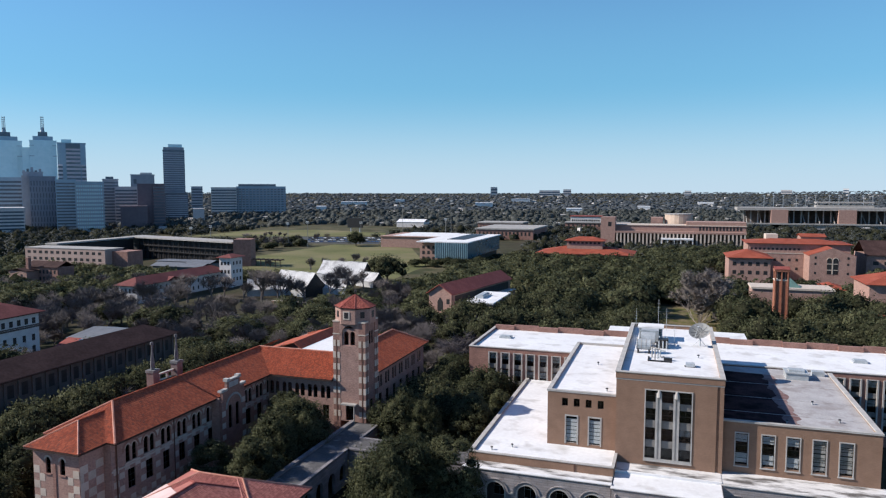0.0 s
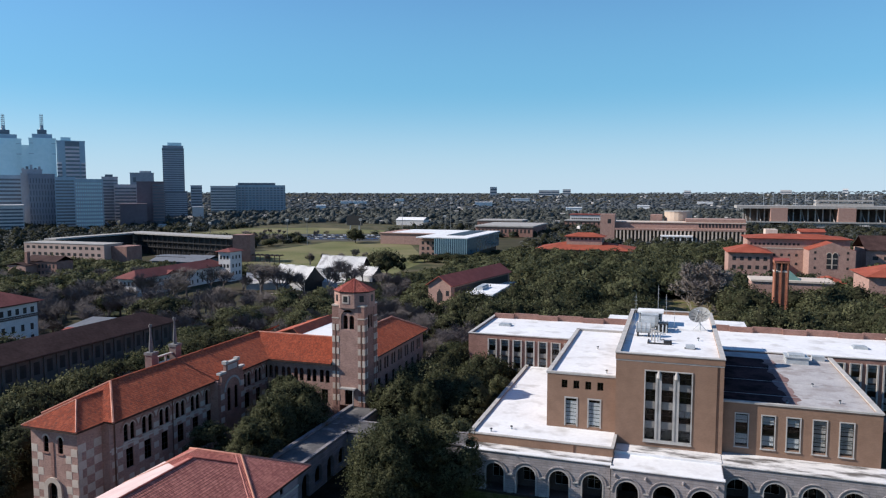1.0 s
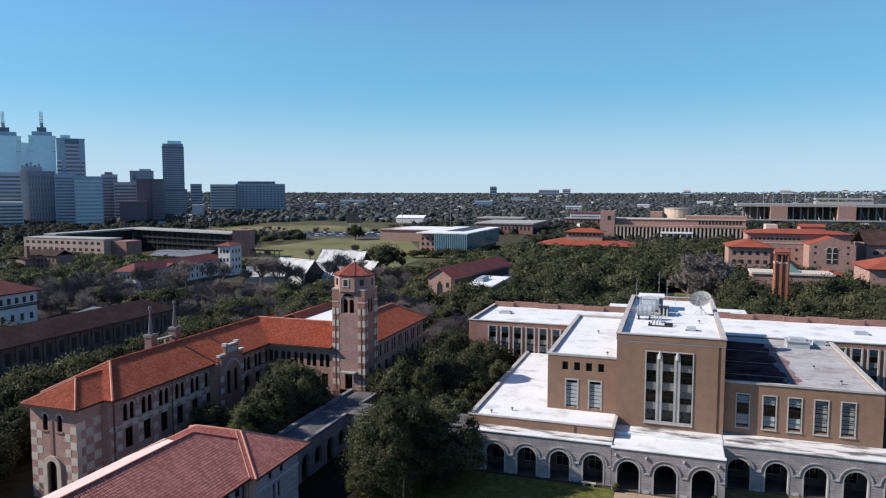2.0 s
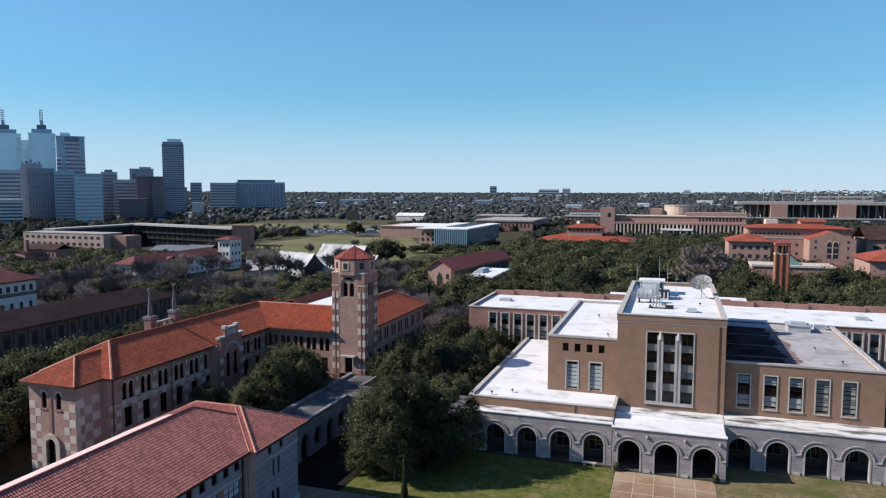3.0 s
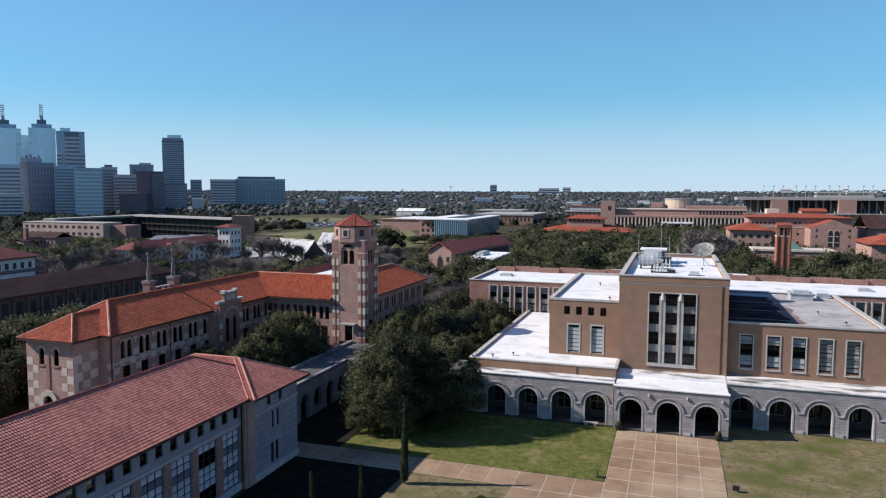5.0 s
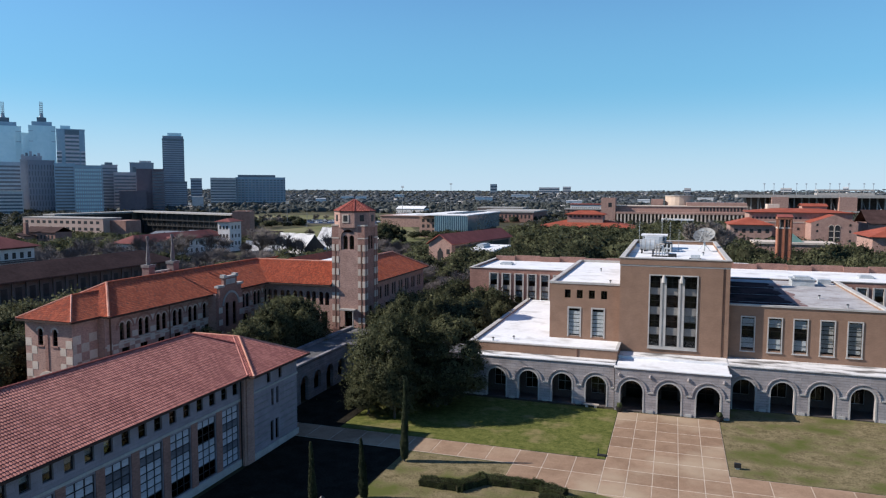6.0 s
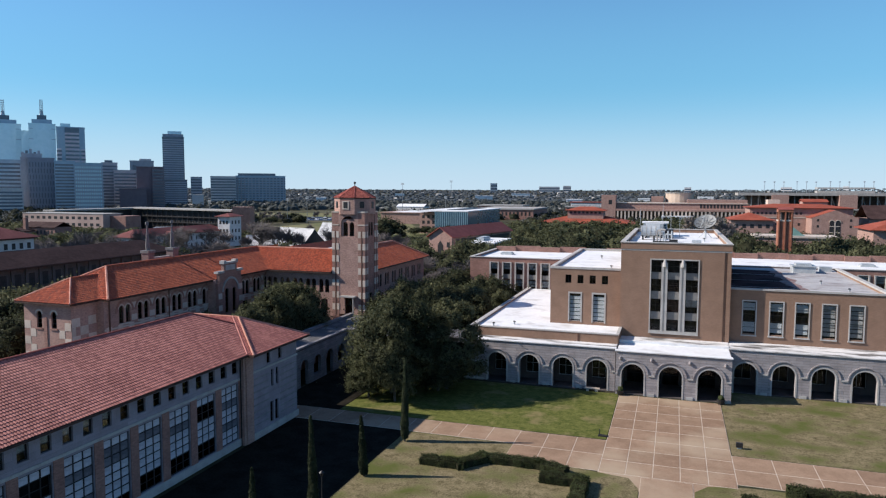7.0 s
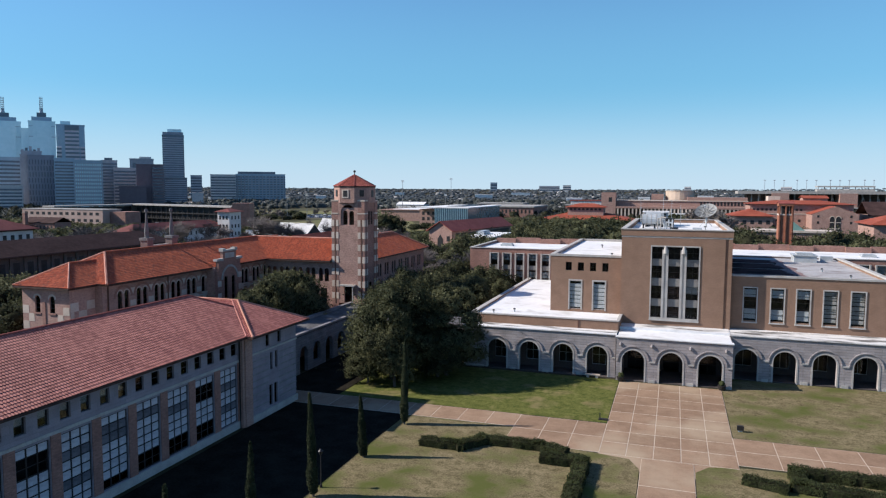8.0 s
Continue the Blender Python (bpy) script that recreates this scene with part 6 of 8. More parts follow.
def hedge(points, w, h, label="clipped dark green hedge"):
    """A clipped hedge that follows a bent line, with a leafy skin."""
    rng = np.random.default_rng(int(abs(points[0][0] * 31 + points[0][1] * 7)))
    ob = thing("hedge", (*points[0], 0), label, "hedge", "hedges on the quad lawns")
    core, cs, ns, ds = bmesh.new(), [], [], []
    for (ax, ay), (bx_, by_) in zip(points, points[1:]):
        d = np.array((bx_ - ax, by_ - ay))
        length = np.linalg.norm(d)
        d /= length
        nrm = np.array((-d[1], d[0]))
        q = [np.array((ax, ay)) - d * w * 0.45, np.array((bx_, by_)) + d * w * 0.45]
        pts = [(*(q[0] + nrm * w * 0.45), h * 0.78), (*(q[0] - nrm * w * 0.45), h * 0.78), (*(q[1] - nrm * w * 0.45), h * 0.78), (*(q[1] + nrm * w * 0.45), h * 0.78)]
        slab(core, pts, h * 0.78)
        n = int((length + w) * (w + 2 * h) * 95)
        u = rng.uniform(-w / 2, length + w / 2, size=n)
        v = rng.uniform(-(w / 2 + h), w / 2 + h, size=n)
        top = np.abs(v) < w / 2
        off = np.where(top, v, np.sign(v) * w / 2)
        z = np.where(top, h - 0.22 * h * (np.abs(v) / (w / 2)) ** 4, 0.82 * (h - (np.abs(v) - w / 2))) + rng.normal(size=n) * 0.05 + 0.08 * np.sin(u * 2.7 + ay)
        wob = 1 + 0.1 * np.sin(u * 2.1 + ax) + 0.07 * np.sin(u * 4.3 + ay)
        cs.append(np.stack([ax + d[0] * u + nrm[0] * off * wob, ay + d[1] * u + nrm[1] * off * wob, np.maximum(z, 0.03)], axis=1))
        nn = np.stack([np.where(top, 0, np.sign(v) * nrm[0]), np.where(top, 0, np.sign(v) * nrm[1]), np.where(top, 1.0, 0.2)], axis=1) + rng.normal(size=(n, 3)) * 0.45
        ns.append(nn / np.linalg.norm(nn, axis=1, keepdims=True))
        ds.append(unit(nn * 0.35 + np.stack([np.where(top, 0, np.sign(v) * nrm[0]), np.where(top, 0, np.sign(v) * nrm[1]), np.where(top, 1.0, 0.2)], axis=1)))
    cs, ns = np.concatenate(cs), np.concatenate(ns)
    put("foliage", quad_mesh("foliage", cs, ns, 0.13 * rng.uniform(0.6, 1.4, size=len(cs)), HEDGE_LEAF, rng, np.concatenate(ds)), ob)
    part("inner_growth", core, OAK_CORE, ob)


hedge([(-27.2, 75.4), (-23.2, 75.4), (-21.4, 77.6)], 1.5, 1.0)
hedge([(-21.0, 78.3), (-14.6, 78.3), (-11.8, 77.4)], 1.5, 1.0)
hedge([(-13.0, 74.8), (-9.2, 74.9), (-9.0, 50.0)], 1.6, 1.1, "angled clipped hedge at the lawn corner")
hedge([(7.6, 75.8), (10.4, 74.9)], 1.5, 0.9, "gappy low clipped hedge on the lawn")
hedge([(24.0, 79.2), (12.4, 79.4), (12.2, 75.6), (30.0, 73.6)], 1.6, 1.1, "angled clipped hedge at the lawn corner")

# oaks close to the quad: x, y, kind, scale, turn, height scale
# the oak at (-40.5, 108.6) is added to cast shade on the arcade wall
HERO = [(-42.0, 100.4, 0, 1.13, 0.3, 1.19), (-34.6, 105.4, 3, 1.08, 1.6, 1.02), (-40.0, 96.6, 3, 0.8, 4.0, 0.95), (-44.6, 97.2, 3, 0.62, 2.0, 0.5), (-35.6, 104.0, 1, 0.82, 1.0, 0.62), (-40.5, 108.6, 3, 0.85, 5.2, 0.92),
        (-53.2, 132.6, 2, 0.95, 0.9, 1.08), (-39.6, 138.5, 1, 0.9, 2.9, 0.86), (-36.0, 148.5, 3, 0.7, 0.4, 0.72), (-45.8, 128.0, 3, 0.72, 5.1, 0.9),
        (-68.4, 118.0, 0, 0.95, 4.1, 1.1), (-69.2, 108.6, 1, 1.0, 3.0, 1.05), (-67.8, 99.8, 3, 1.0, 1.1, 0.88), (-75.0, 124.5, 3, 1.0, 5.0, 0.9), (-76.5, 100.5, 3, 0.9, 0.2, 0.75)]
for x, y, i, s, turn, tall in HERO:
    oak(HERO_OAKS, i, x, y, s, turn, tall=tall / s, label="broad dense live oak shading the quad", group="live oaks round the quad")
NEAR = [(-47.0, 143.5, 1, 1.0, 2.0), (-52.5, 151.0, 0, 0.95, 0.6), (-55.0, 161.0, 2, 0.85, 3.8), (-44.0, 152.5, 1, 0.95, 5.4), (-52.5, 172.0, 0, 1.0, 1.9), (-41.5, 161.0, 3, 1.1, 1.2)]
for x, y, i, s, turn in NEAR:
    oak(NEAR_OAKS, i, x, y, s, turn, tall=1.05, label="broad dense live oak in the court", group="live oaks round the quad")

# built-over or open ground where no tree stands: x0, x1, y0, y1
CLEAR = [(-54, 54, 100, 212), (-100, -54, 60, 176), (-72, 72, -60, 125), (-144, -128, 34, 165), (-216, -184, 140, 170), (-192, -162, 164, 201), (-138, -118, 40, 134), (-236, -198, 232, 264), (-262, -226, 266, 350), (-436, -296, 364, 492), (-384, -334, 282, 334),
         (-345, -140, 372, 745), (-560, -345, 640, 985), (20, 106, 374, 456), (-91, -62, 258, 324), (-220, -150, 268, 390), (-195, -125, 470, 625), (-202, -148, 286, 365), (-8, 18, 205, 345), (-102, -20, 498, 570), (26, 56, 432, 480), (38, 106, 448, 520),
         (34, 45, 280, 300), (30, 60, 320, 345), (72, 111, 318, 351), (108, 154, 455, 515), (-80, 80, 690, 800), (-300, -240, 640, 760), (-290, -180, 470, 500)]
rng_t = random.Random(5)


def free(x, y, r):
    return not any(a - r < x < b + r and c - r < y < d + r for a, b, c, d in CLEAR)


spots = []
OAK_LIMIT = 285.0
for row in range(68):
    y = 52 + row * 9.6
    for col in range(90):
        x = -470 + col * 9.8 + (4.9 if row % 2 else 0)
        x2, y2 = x + rng_t.uniform(-3, 3), y + rng_t.uniform(-3, 3)
        ahead, side = x2 * -0.3157 + y2 * 0.9489, x2 * 0.9489 + y2 * 0.3157
        if ahead < 100 or abs(side) > ahead * 0.66 + 12 or ahead > 560 or not free(x2, y2, 3.5):
            continue
        spots.append((x2, y2, ahead))
spots.sort(key=lambda s: s[2])
CAMPUS_WOOD = []
for x, y, ahead in spots:
    west = x < -95
    grey = -262 < x < -165 and 172 < y < 300
    if west and y < 330 and rng_t.random() < (0.93 if grey else 0.35) or (-112 < x < -60 and 185 < y < 250 and rng_t.random() < 0.75):
        bare_tree(rng_t.randrange(3), x, y, rng_t.uniform(0.95, 1.3), rng_t.uniform(0, 6.3))
        continue
    kinds = NEAR_OAKS if ahead < 165 else MID_OAKS
    low = (0.55 if y > 290 else 0.8) if west else (0.85 if y > 380 else 1.0)
    s = rng_t.uniform(0.7, 1.2)
    if ahead > OAK_LIMIT or len(CAMPUS_WOOD) > 5000:
        CAMPUS_WOOD.append((x, y, s * 7.0, s * 11.5 * low))
        continue
    oak(kinds, rng_t.randrange(4), x, y, s, rng_t.uniform(0, 6.3), tall=low * rng_t.uniform(0.7, 1.2))
bare_tree(-1, 10.5, 300.0, 0.92, 0.5)
for x, y, k in ((70, 312, 1), (77, 308, 2), (85, 311, 0), (93, 309, 3), (101, 312, 1), (110, 316, 0), (70, 326, 2)):
    oak(MID_OAKS, k, x, y, 1.0, x * 0.5, tall=1.15)
oak(MID_OAKS, 3, -163.0, 384.0, 1.35, 1.0)
for x, y, k, tall in ((-88, 246, 0, 0.8), (-80, 250, 2, 0.82), (-73, 245, 1, 0.85), (-66, 249, 3, 0.8), (-60, 256, 0, 0.9), (-58, 268, 1, 0.95), (-94, 252, 1, 0.8)):
    oak(MID_OAKS, k, x, y, 0.95, x * 0.4, tall=tall * 1.3)
oak(MID_OAKS, 1, -300.0, 628.0, 1.2, 2.0)
for x, y, k in ((-172, 476, 0), (-163, 473, 2), (-155, 476, 1), (-147, 472, 3), (-139, 476, 0), (-134, 490, 1), (-132, 508, 2), (-131, 526, 0), (-178, 470, 2)):
    oak(MID_OAKS, k, x, y, 0.8, x * 0.4, tall=0.72)
for x, y, i, s in ((-108, 92, 0, 0.9), (-112, 80, 1, 0.9), (-106, 104, 2, 0.8), (-117, 70, 3, 1.0), (-104, 80, 1, 0.8), (-110, 66, 0, 0.9)):
    oak(NEAR_OAKS, i, x, y, s, x * 0.3, tall=1.0)
for k in range(12):
    oak(NEAR_OAKS, k % 4, -120.5 + 3 * (k % 2), 72.0 + 8.2 * k, (0.95, 1.1, 0.9, 1.12)[k % 4], k * 1.7, tall=1.15)
# leafless trees on the open lawn before the white house, by the tents and along the field
GREYS = [(-214, 226, 1, 0.9), (-205, 236, 0, 1.05), (-196, 228, 1, 1.0), (-222, 240, 2, 1.0), (-228, 256, 0, 1.1), (-232, 262, 1, 1.0), (-212, 254, 1, 1.15), (-240, 250, 0, 1.0), (-222, 268, 2, 1.0), (-218, 290, 0, 1.15), (-226, 282, 1, 1.1), (-222, 306, 1, 1.1), (-190, 216, 2, 0.9), (-202, 222, 2, 1.1), (-234, 232, 1, 1.1), (-244, 240, 2, 1.0),
         (-195, 299, 1, 1.35), (-184, 300, 0, 1.3), (-175, 306, 2, 1.3), (-166, 316, 0, 1.2), (-170, 346, 1, 1.3), (-160, 330, 2, 1.3), (-190, 306, 1, 1.3), (-200, 308, 0, 1.2), (-178, 352, 0, 1.3), (-196, 340, 0, 1.0), (-206, 300, 2, 1.0), (-184, 356, 2, 1.0), (-164, 352, 0, 1.1),
         (-96, 238, 0, 0.8), (-101, 246, 1, 0.9), (-106, 238, 2, 0.9), (-104, 256, 0, 0.8), (-92, 230, 1, 0.8), (-110, 250, 2, 1.0)]
for x, y, i, k in GREYS:
    bare_tree(i, x, y, k * (1.45 if y < 300 and x < -180 else 1.2), x * 0.7)
for k in range(46):
    x, y = (rng_t.uniform(-330, -200), rng_t.uniform(425, 470)) if k < 14 else (rng_t.uniform(-470, -360), rng_t.uniform(520, 720))
    bare_tree(k % 3, x, y, rng_t.uniform(0.6, 1.1), k * 0.9)
for k in range(16):
    oak(MID_OAKS, k % 4, rng_t.uniform(-480, -350), rng_t.uniform(500, 640), rng_t.uniform(0.7, 1.0), k * 1.3, tall=0.8)


# ---- woods of the plain, past telling apart ----
def far_woods():
    """Tree cover of the plain: rounded uneven crowns, those nearer with a skin of leaf sprays."""
    rng = np.random.default_rng(77)
    balls = []
    for div in (1, 2):
        bm = bmesh.new()
        bmesh.ops.create_icosphere(bm, subdivisions=div, radius=1.0)
        bmesh.ops.delete(bm, geom=[q for q in bm.faces if q.calc_center_median().z < -0.35], context="FACES")
        bm.verts.index_update()
        balls.append((np.array([v.co for v in bm.verts]), np.array([[v.index for v in q.verts] for q in bm.faces])))
        bm.free()
    stock = {name: ([], [], [], [], [], []) for name in ("near", "mid", "far")}
    for lo, hi, count, leaves, spray, div in ((545, 1000, 2300, 46, 1.3, 0), (1000, 1900, 4200, 12, 2.4, 0), (1900, 4850, 10500, 3, 3.4, 0)):
        ahead = lo + (hi - lo) * rng.uniform(0, 1, size=count) ** (1.0 if lo < 1800 else 1.15)
        side = ahead * rng.uniform(-0.72, 0.72, size=count)
        x, y = side * 0.9489 - ahead * 0.3157, ahead * 0.9489 + side * 0.3157
        r = np.hypot(x, y - 100)
        g = np.where(r < 2000, 0, 38.0 * (np.maximum(r - 2000, 0) / 2900) ** 1.5)
        cs, ns, ss, ds, verts, faces = stock["near" if lo < 900 else "mid" if lo < 1800 else "far"]
        total = sum(len(v) for v in verts)
        for k in range(count):
            if not free(x[k], y[k], 6.0):
                continue
            size = rng.uniform(3.6, 7.4) * (1.0 if lo < 1800 else 1.35)
            tall = size * rng.uniform(0.45, 0.95) * (1.0 if lo < 1800 else 0.5)
            at = np.array((x[k], y[k], g[k] + size * 0.4))
            ball, tri = balls[div]
            turn = rng.uniform(0, 6.3)
            b = ball * (1 + bumps(k % 60, ball) * 2.4 + rng.normal(size=len(ball)) * 0.14)[:, None]
            b = np.stack([b[:, 0] * math.cos(turn) - b[:, 1] * math.sin(turn), b[:, 0] * math.sin(turn) + b[:, 1] * math.cos(turn), b[:, 2]], axis=1)
            verts.append(at + b * np.array((size, size, tall)) * (0.86 if lo < 900 else 1.0))
            faces.append(tri + total)
            total += len(ball)
            if leaves:
                d = unit(rng.normal(size=(leaves, 3)))
                d[:, 2] = np.abs(d[:, 2])
                cs.append(at + d * np.array((size, size, tall)) * rng.uniform(0.85, 1.3, size=(leaves, 1)))
                ns.append(unit(d + rng.normal(size=(leaves, 3)) * 0.5))
                ss.append(spray * rng.uniform(0.7, 1.4, size=leaves))
                ds.append(unit(d + np.array((0, 0, 0.2))))
    for which, mat, label in (("near", FAR_WOOD, "trees past the playing fields, greyed for distance haze"), ("mid", FAR_WOOD, "endless tree cover over the flat plain, greyed for haze"), ("far", FAR_HAZED, "thin line of woods towards the horizon, blued for haze")):
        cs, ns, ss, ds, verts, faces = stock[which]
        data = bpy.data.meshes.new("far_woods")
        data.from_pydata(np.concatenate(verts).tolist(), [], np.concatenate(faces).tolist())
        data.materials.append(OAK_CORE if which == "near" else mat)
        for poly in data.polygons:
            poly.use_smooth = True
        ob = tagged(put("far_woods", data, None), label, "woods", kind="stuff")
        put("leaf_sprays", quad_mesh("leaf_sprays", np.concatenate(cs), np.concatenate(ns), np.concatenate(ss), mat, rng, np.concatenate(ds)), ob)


def campus_woods():
    """The oaks past counting between the far buildings: leafy domes over hearts coloured dark for inner shade."""
    rng = np.random.default_rng(78)
    cs, ns, ss, ds = [], [], [], []
    bm = bmesh.new()
    bmesh.ops.create_icosphere(bm, subdivisions=1, radius=1.0)
    ball = np.array([v.co for v in bm.verts])
    tri = np.array([[v.index for v in f.verts] for f in bm.faces])
    bm.free()
    verts, faces = [], []
    for k, (x, y, r, h) in enumerate(CAMPUS_WOOD):
        n = 240

        def dome(d, size):
            f = bumps(k % 40, d) * 1.2
            z = np.where(d[:, 2] > 0, d[:, 2] * h * 0.55, d[:, 2] * h * 0.35)
            return np.stack([x + d[:, 0] * r * (1 + f) * size, y + d[:, 1] * r * (1 + f) * size, h * 0.45 + z * (1 + f) * size], axis=1)
        d = unit(rng.normal(size=(n, 3)))
        d[:, 2] = np.where(d[:, 2] < -0.35, -d[:, 2], d[:, 2])
        cs.append(dome(d, 1.0))
        soft = unit(d + np.array((0, 0, 0.2)) + rng.normal(size=(n, 3)) * 0.12)
        ns.append(unit(soft + rng.normal(size=(n, 3)) * 0.5))
        ss.append(1.35 * rng.uniform(0.7, 1.4, size=n))
        ds.append(soft)
        faces.append(tri + len(ball) * k)
        verts.append(dome(ball, 0.93))
    data = quad_mesh("campus_woods", np.concatenate(cs), np.concatenate(ns), np.concatenate(ss), OAK, rng, np.concatenate(ds))
    ob = tagged(put("campus_woods", data, None), "dense dark green oak crowns between far buildings", "woods", kind="stuff")
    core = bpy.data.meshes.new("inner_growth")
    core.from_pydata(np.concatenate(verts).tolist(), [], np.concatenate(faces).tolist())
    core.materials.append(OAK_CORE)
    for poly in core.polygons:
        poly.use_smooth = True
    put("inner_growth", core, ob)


far_woods()
campus_woods()


# ---- buildings further off ----
FAR_MESHES = {}
# brown stone darkened for the long hall; its wall's shade is in the colour
HALL_SHADE = material("shaded_brown_stone", (0.085, 0.07, 0.064), (0.135, 0.112, 0.10), 0.3, 4.0, 0.85, 0.1)
FIN_TEAL = material("pale_teal_fin", (0.30, 0.42, 0.44), (0.40, 0.52, 0.54), 0.5, 4.0, 0.5, 0.0)
GLASS_TEAL = material("teal_glass", (0.12, 0.20, 0.25), (0.18, 0.27, 0.32), 0.05, 0.4, 0.15, 0.0, metal=0.35, spec=0.9)
PINK_BLOCK = material("pinkish_block_wall", (0.36, 0.26, 0.215), (0.46, 0.34, 0.285), 0.1, 2.0, 0.85, 0.05)
DRUM_STONE = material("cream_drum", (0.42, 0.33, 0.25), (0.52, 0.42, 0.33), 0.1, 1.0, 0.85, 0.05)


def far_window(parent, m, u, z, w, h, name="window"):
    """A dark window set in a projecting frame, for a building far off."""
    key = (w, h)
    if key not in FAR_MESHES:
        FAR_MESHES[key] = mesh_of("window", solid((-w / 2, w / 2, -0.05, 0.05, 0, h)), METAL_DARK)
    put(name, FAR_MESHES[key], parent, m @ Matrix.Translation((u, 0, z)))


def rows_of_windows(parent, m, u0, u1, zs, n, w, h):
    for z in zs:
        for k in range(n):
            far_window(parent, m, u0 + (u1 - u0) * (k + 0.5) / n, z, w, h)


def body(parent, x0, x1, y0, y1, z, mat, name="wall", z0=0.0):
    return part(name, solid((x0, x1, y0, y1, z0, z)), mat, parent)


def gable_roof(parent, x0, x1, y0, y1, z, h, mat, along="y", over=0.6):
    bm = bmesh.new()
    if along == "y":
        xm = (x0 + x1) / 2
        slab(bm, [(x0 - over, y0 - over, z), (xm, y0 - over, z + h), (xm, y1 + over, z + h), (x0 - over, y1 + over, z)], 0.25)
        slab(bm, [(xm, y0 - over, z + h), (x1 + over, y0 - over, z), (x1 + over, y1 + over, z), (xm, y1 + over, z + h)], 0.25)
    else:
        ym = (y0 + y1) / 2
        slab(bm, [(x0 - over, y0 - over, z), (x1 + over, y0 - over, z), (x1 + over, ym, z + h), (x0 - over, ym, z + h)], 0.25)
        slab(bm, [(x0 - over, ym, z + h), (x1 + over, ym, z + h), (x1 + over, y1 + over, z), (x0 - over, y1 + over, z)], 0.25)
    part("roof", bm, mat, parent)


def gable_ends(parent, x0, x1, y0, y1, z, h, mat, along="y"):
    bm = bmesh.new()
    if along == "y":
        prism(bm, [(x0, z), (x1, z), ((x0 + x1) / 2, z + h)], y0, y1)
        part("gable", bm, mat, parent)
    else:
        prism(bm, [(y0, z), (y1, z), ((y0 + y1) / 2, z + h)], 0, x1 - x0)
        part("gable", bm, mat, parent, "", Matrix.Translation((x1, 0, 0)) @ Matrix.Rotation(radians(90), 4, "Z"))


# dark long hall
b = thing("long_hall", (-136.4, 105, 0), "long hall with dark brown hip roof and piers", "hall building")
body(b, -141.6, -131.2, 36, 157, 15.4, HALL_SHADE)
hip_roof(b, -142.9, -129.9, 34.5, 158.5, 15.5, 0.46, TILE_BROWN, geometry=False)
rows_of_windows(b, east_wall(-131.2, 0), 38, 156, (2.0, 6.4, 11.2), 35, 1.6, 2.8)
pier = mesh_of("pier", solid((-0.35, 0.35, -0.3, 0.0, 0, 15.3)), HALL_SHADE)
for k in range(36):
    put("pier", pier, b, east_wall(-131.2, 38 + 3.39 * k))
part("eave", solid((-131.1, -129.8, 34.5, 158.4, 15.1, 15.4)), TIMBER_DARK, b)
# low grey-roofed building behind it
b = thing("low_annex", (-178, 186, 0), "low annex with grey metal roof", "annex")
body(b, -190, -166, 178, 196, 6.0, BRICK_PINK)
bm = bmesh.new()
slab(bm, [(-191, 177, 6.1), (-165, 177, 6.1), (-167, 187, 8.2), (-189, 187, 8.2)], 0.3)
slab(bm, [(-189, 187, 8.2), (-167, 187, 8.2), (-165, 197, 6.1), (-191, 197, 6.1)], 0.3)
part("roof", bm, SLATE_ROOF, b)
far_window(b, south_wall(0, 178), -178, 1.5, 2.6, 3.0)
# white residence
b = thing("white_residence", (-195, 158, 0), "white rendered residence with faded red tile roof", "residence")
body(b, -214, -187.5, 150, 164.0, 16.8, PLASTER)
hip_roof(b, -216, -186.0, 148.6, 165.4, 17.4, 0.4, TILE_MAUVE, geometry=False)
part("cornice", solid((-214.5, -187.1, 149.6, 164.4, 16.8, 17.4)), TIMBER_DARK, b)
part("frieze", solid((-214.15, -187.35, 149.85, 164.15, 13.2, 13.6)), HALL_SHADE, b)
part("band", solid((-214.2, -187.3, 149.8, 164.2, 12.6, 13.1)), HALL_SHADE, b)
m = south_wall(0, 150)
rows_of_windows(b, m, -213, -188.5, (1.5, 5.0, 8.6), 8, 1.1, 2.0)
rows_of_windows(b, m, -213, -188.5, (13.9,), 10, 1.2, 1.8)
m = east_wall(-187.5, 0)
rows_of_windows(b, m, 150.5, 163.5, (1.5, 5.0, 8.6), 4, 1.1, 2.0)
rows_of_windows(b, m, 150.5, 163.5, (13.9,), 5, 1.2, 1.8)
b = thing("service_block", (-180, 176, 0), "low service block with red roof", "annex")
body(b, -186, -172, 168, 180, 5.0, PLASTER)
gable_roof(b, -186, -172, 168, 180, 5.0, 2.2, TILE_DEEP, "x")
body(b, -176.5, -174.5, 168.5, 170.0, 8.2, PLASTER, "chimney", 5.0)
# white house with red roof
b = thing("white_college_house", (-250, 305, 0), "long white house with red tile roof", "residence")
body(b, -256.5, -245.8, 270, 340, 8.6, PLASTER)
hip_roof(b, -258.2, -244.2, 268.4, 341.5, 9.0, 0.5, TILE_MAUVE, geometry=False)
rows_of_windows(b, south_wall(0, 270), -256, -246.3, (1.4, 5.2), 4, 1.1, 2.0)
rows_of_windows(b, east_wall(-245.8, 0), 272, 339, (1.4, 5.2), 16, 1.2, 2.0)
gable_roof(b, -247.5, -244.5, 290, 300, 9.0, 1.8, TILE_MAUVE, "x", 0.3)
b = thing("white_tower_house", (-239, 342, 0), "white three-storey house end with red roof", "residence")
body(b, -246, -238.2, 335, 346, 16.8, PLASTER)
hip_roof(b, -247.4, -236.8, 333.5, 347.5, 17.0, 0.34, TILE_MAUVE, geometry=False)
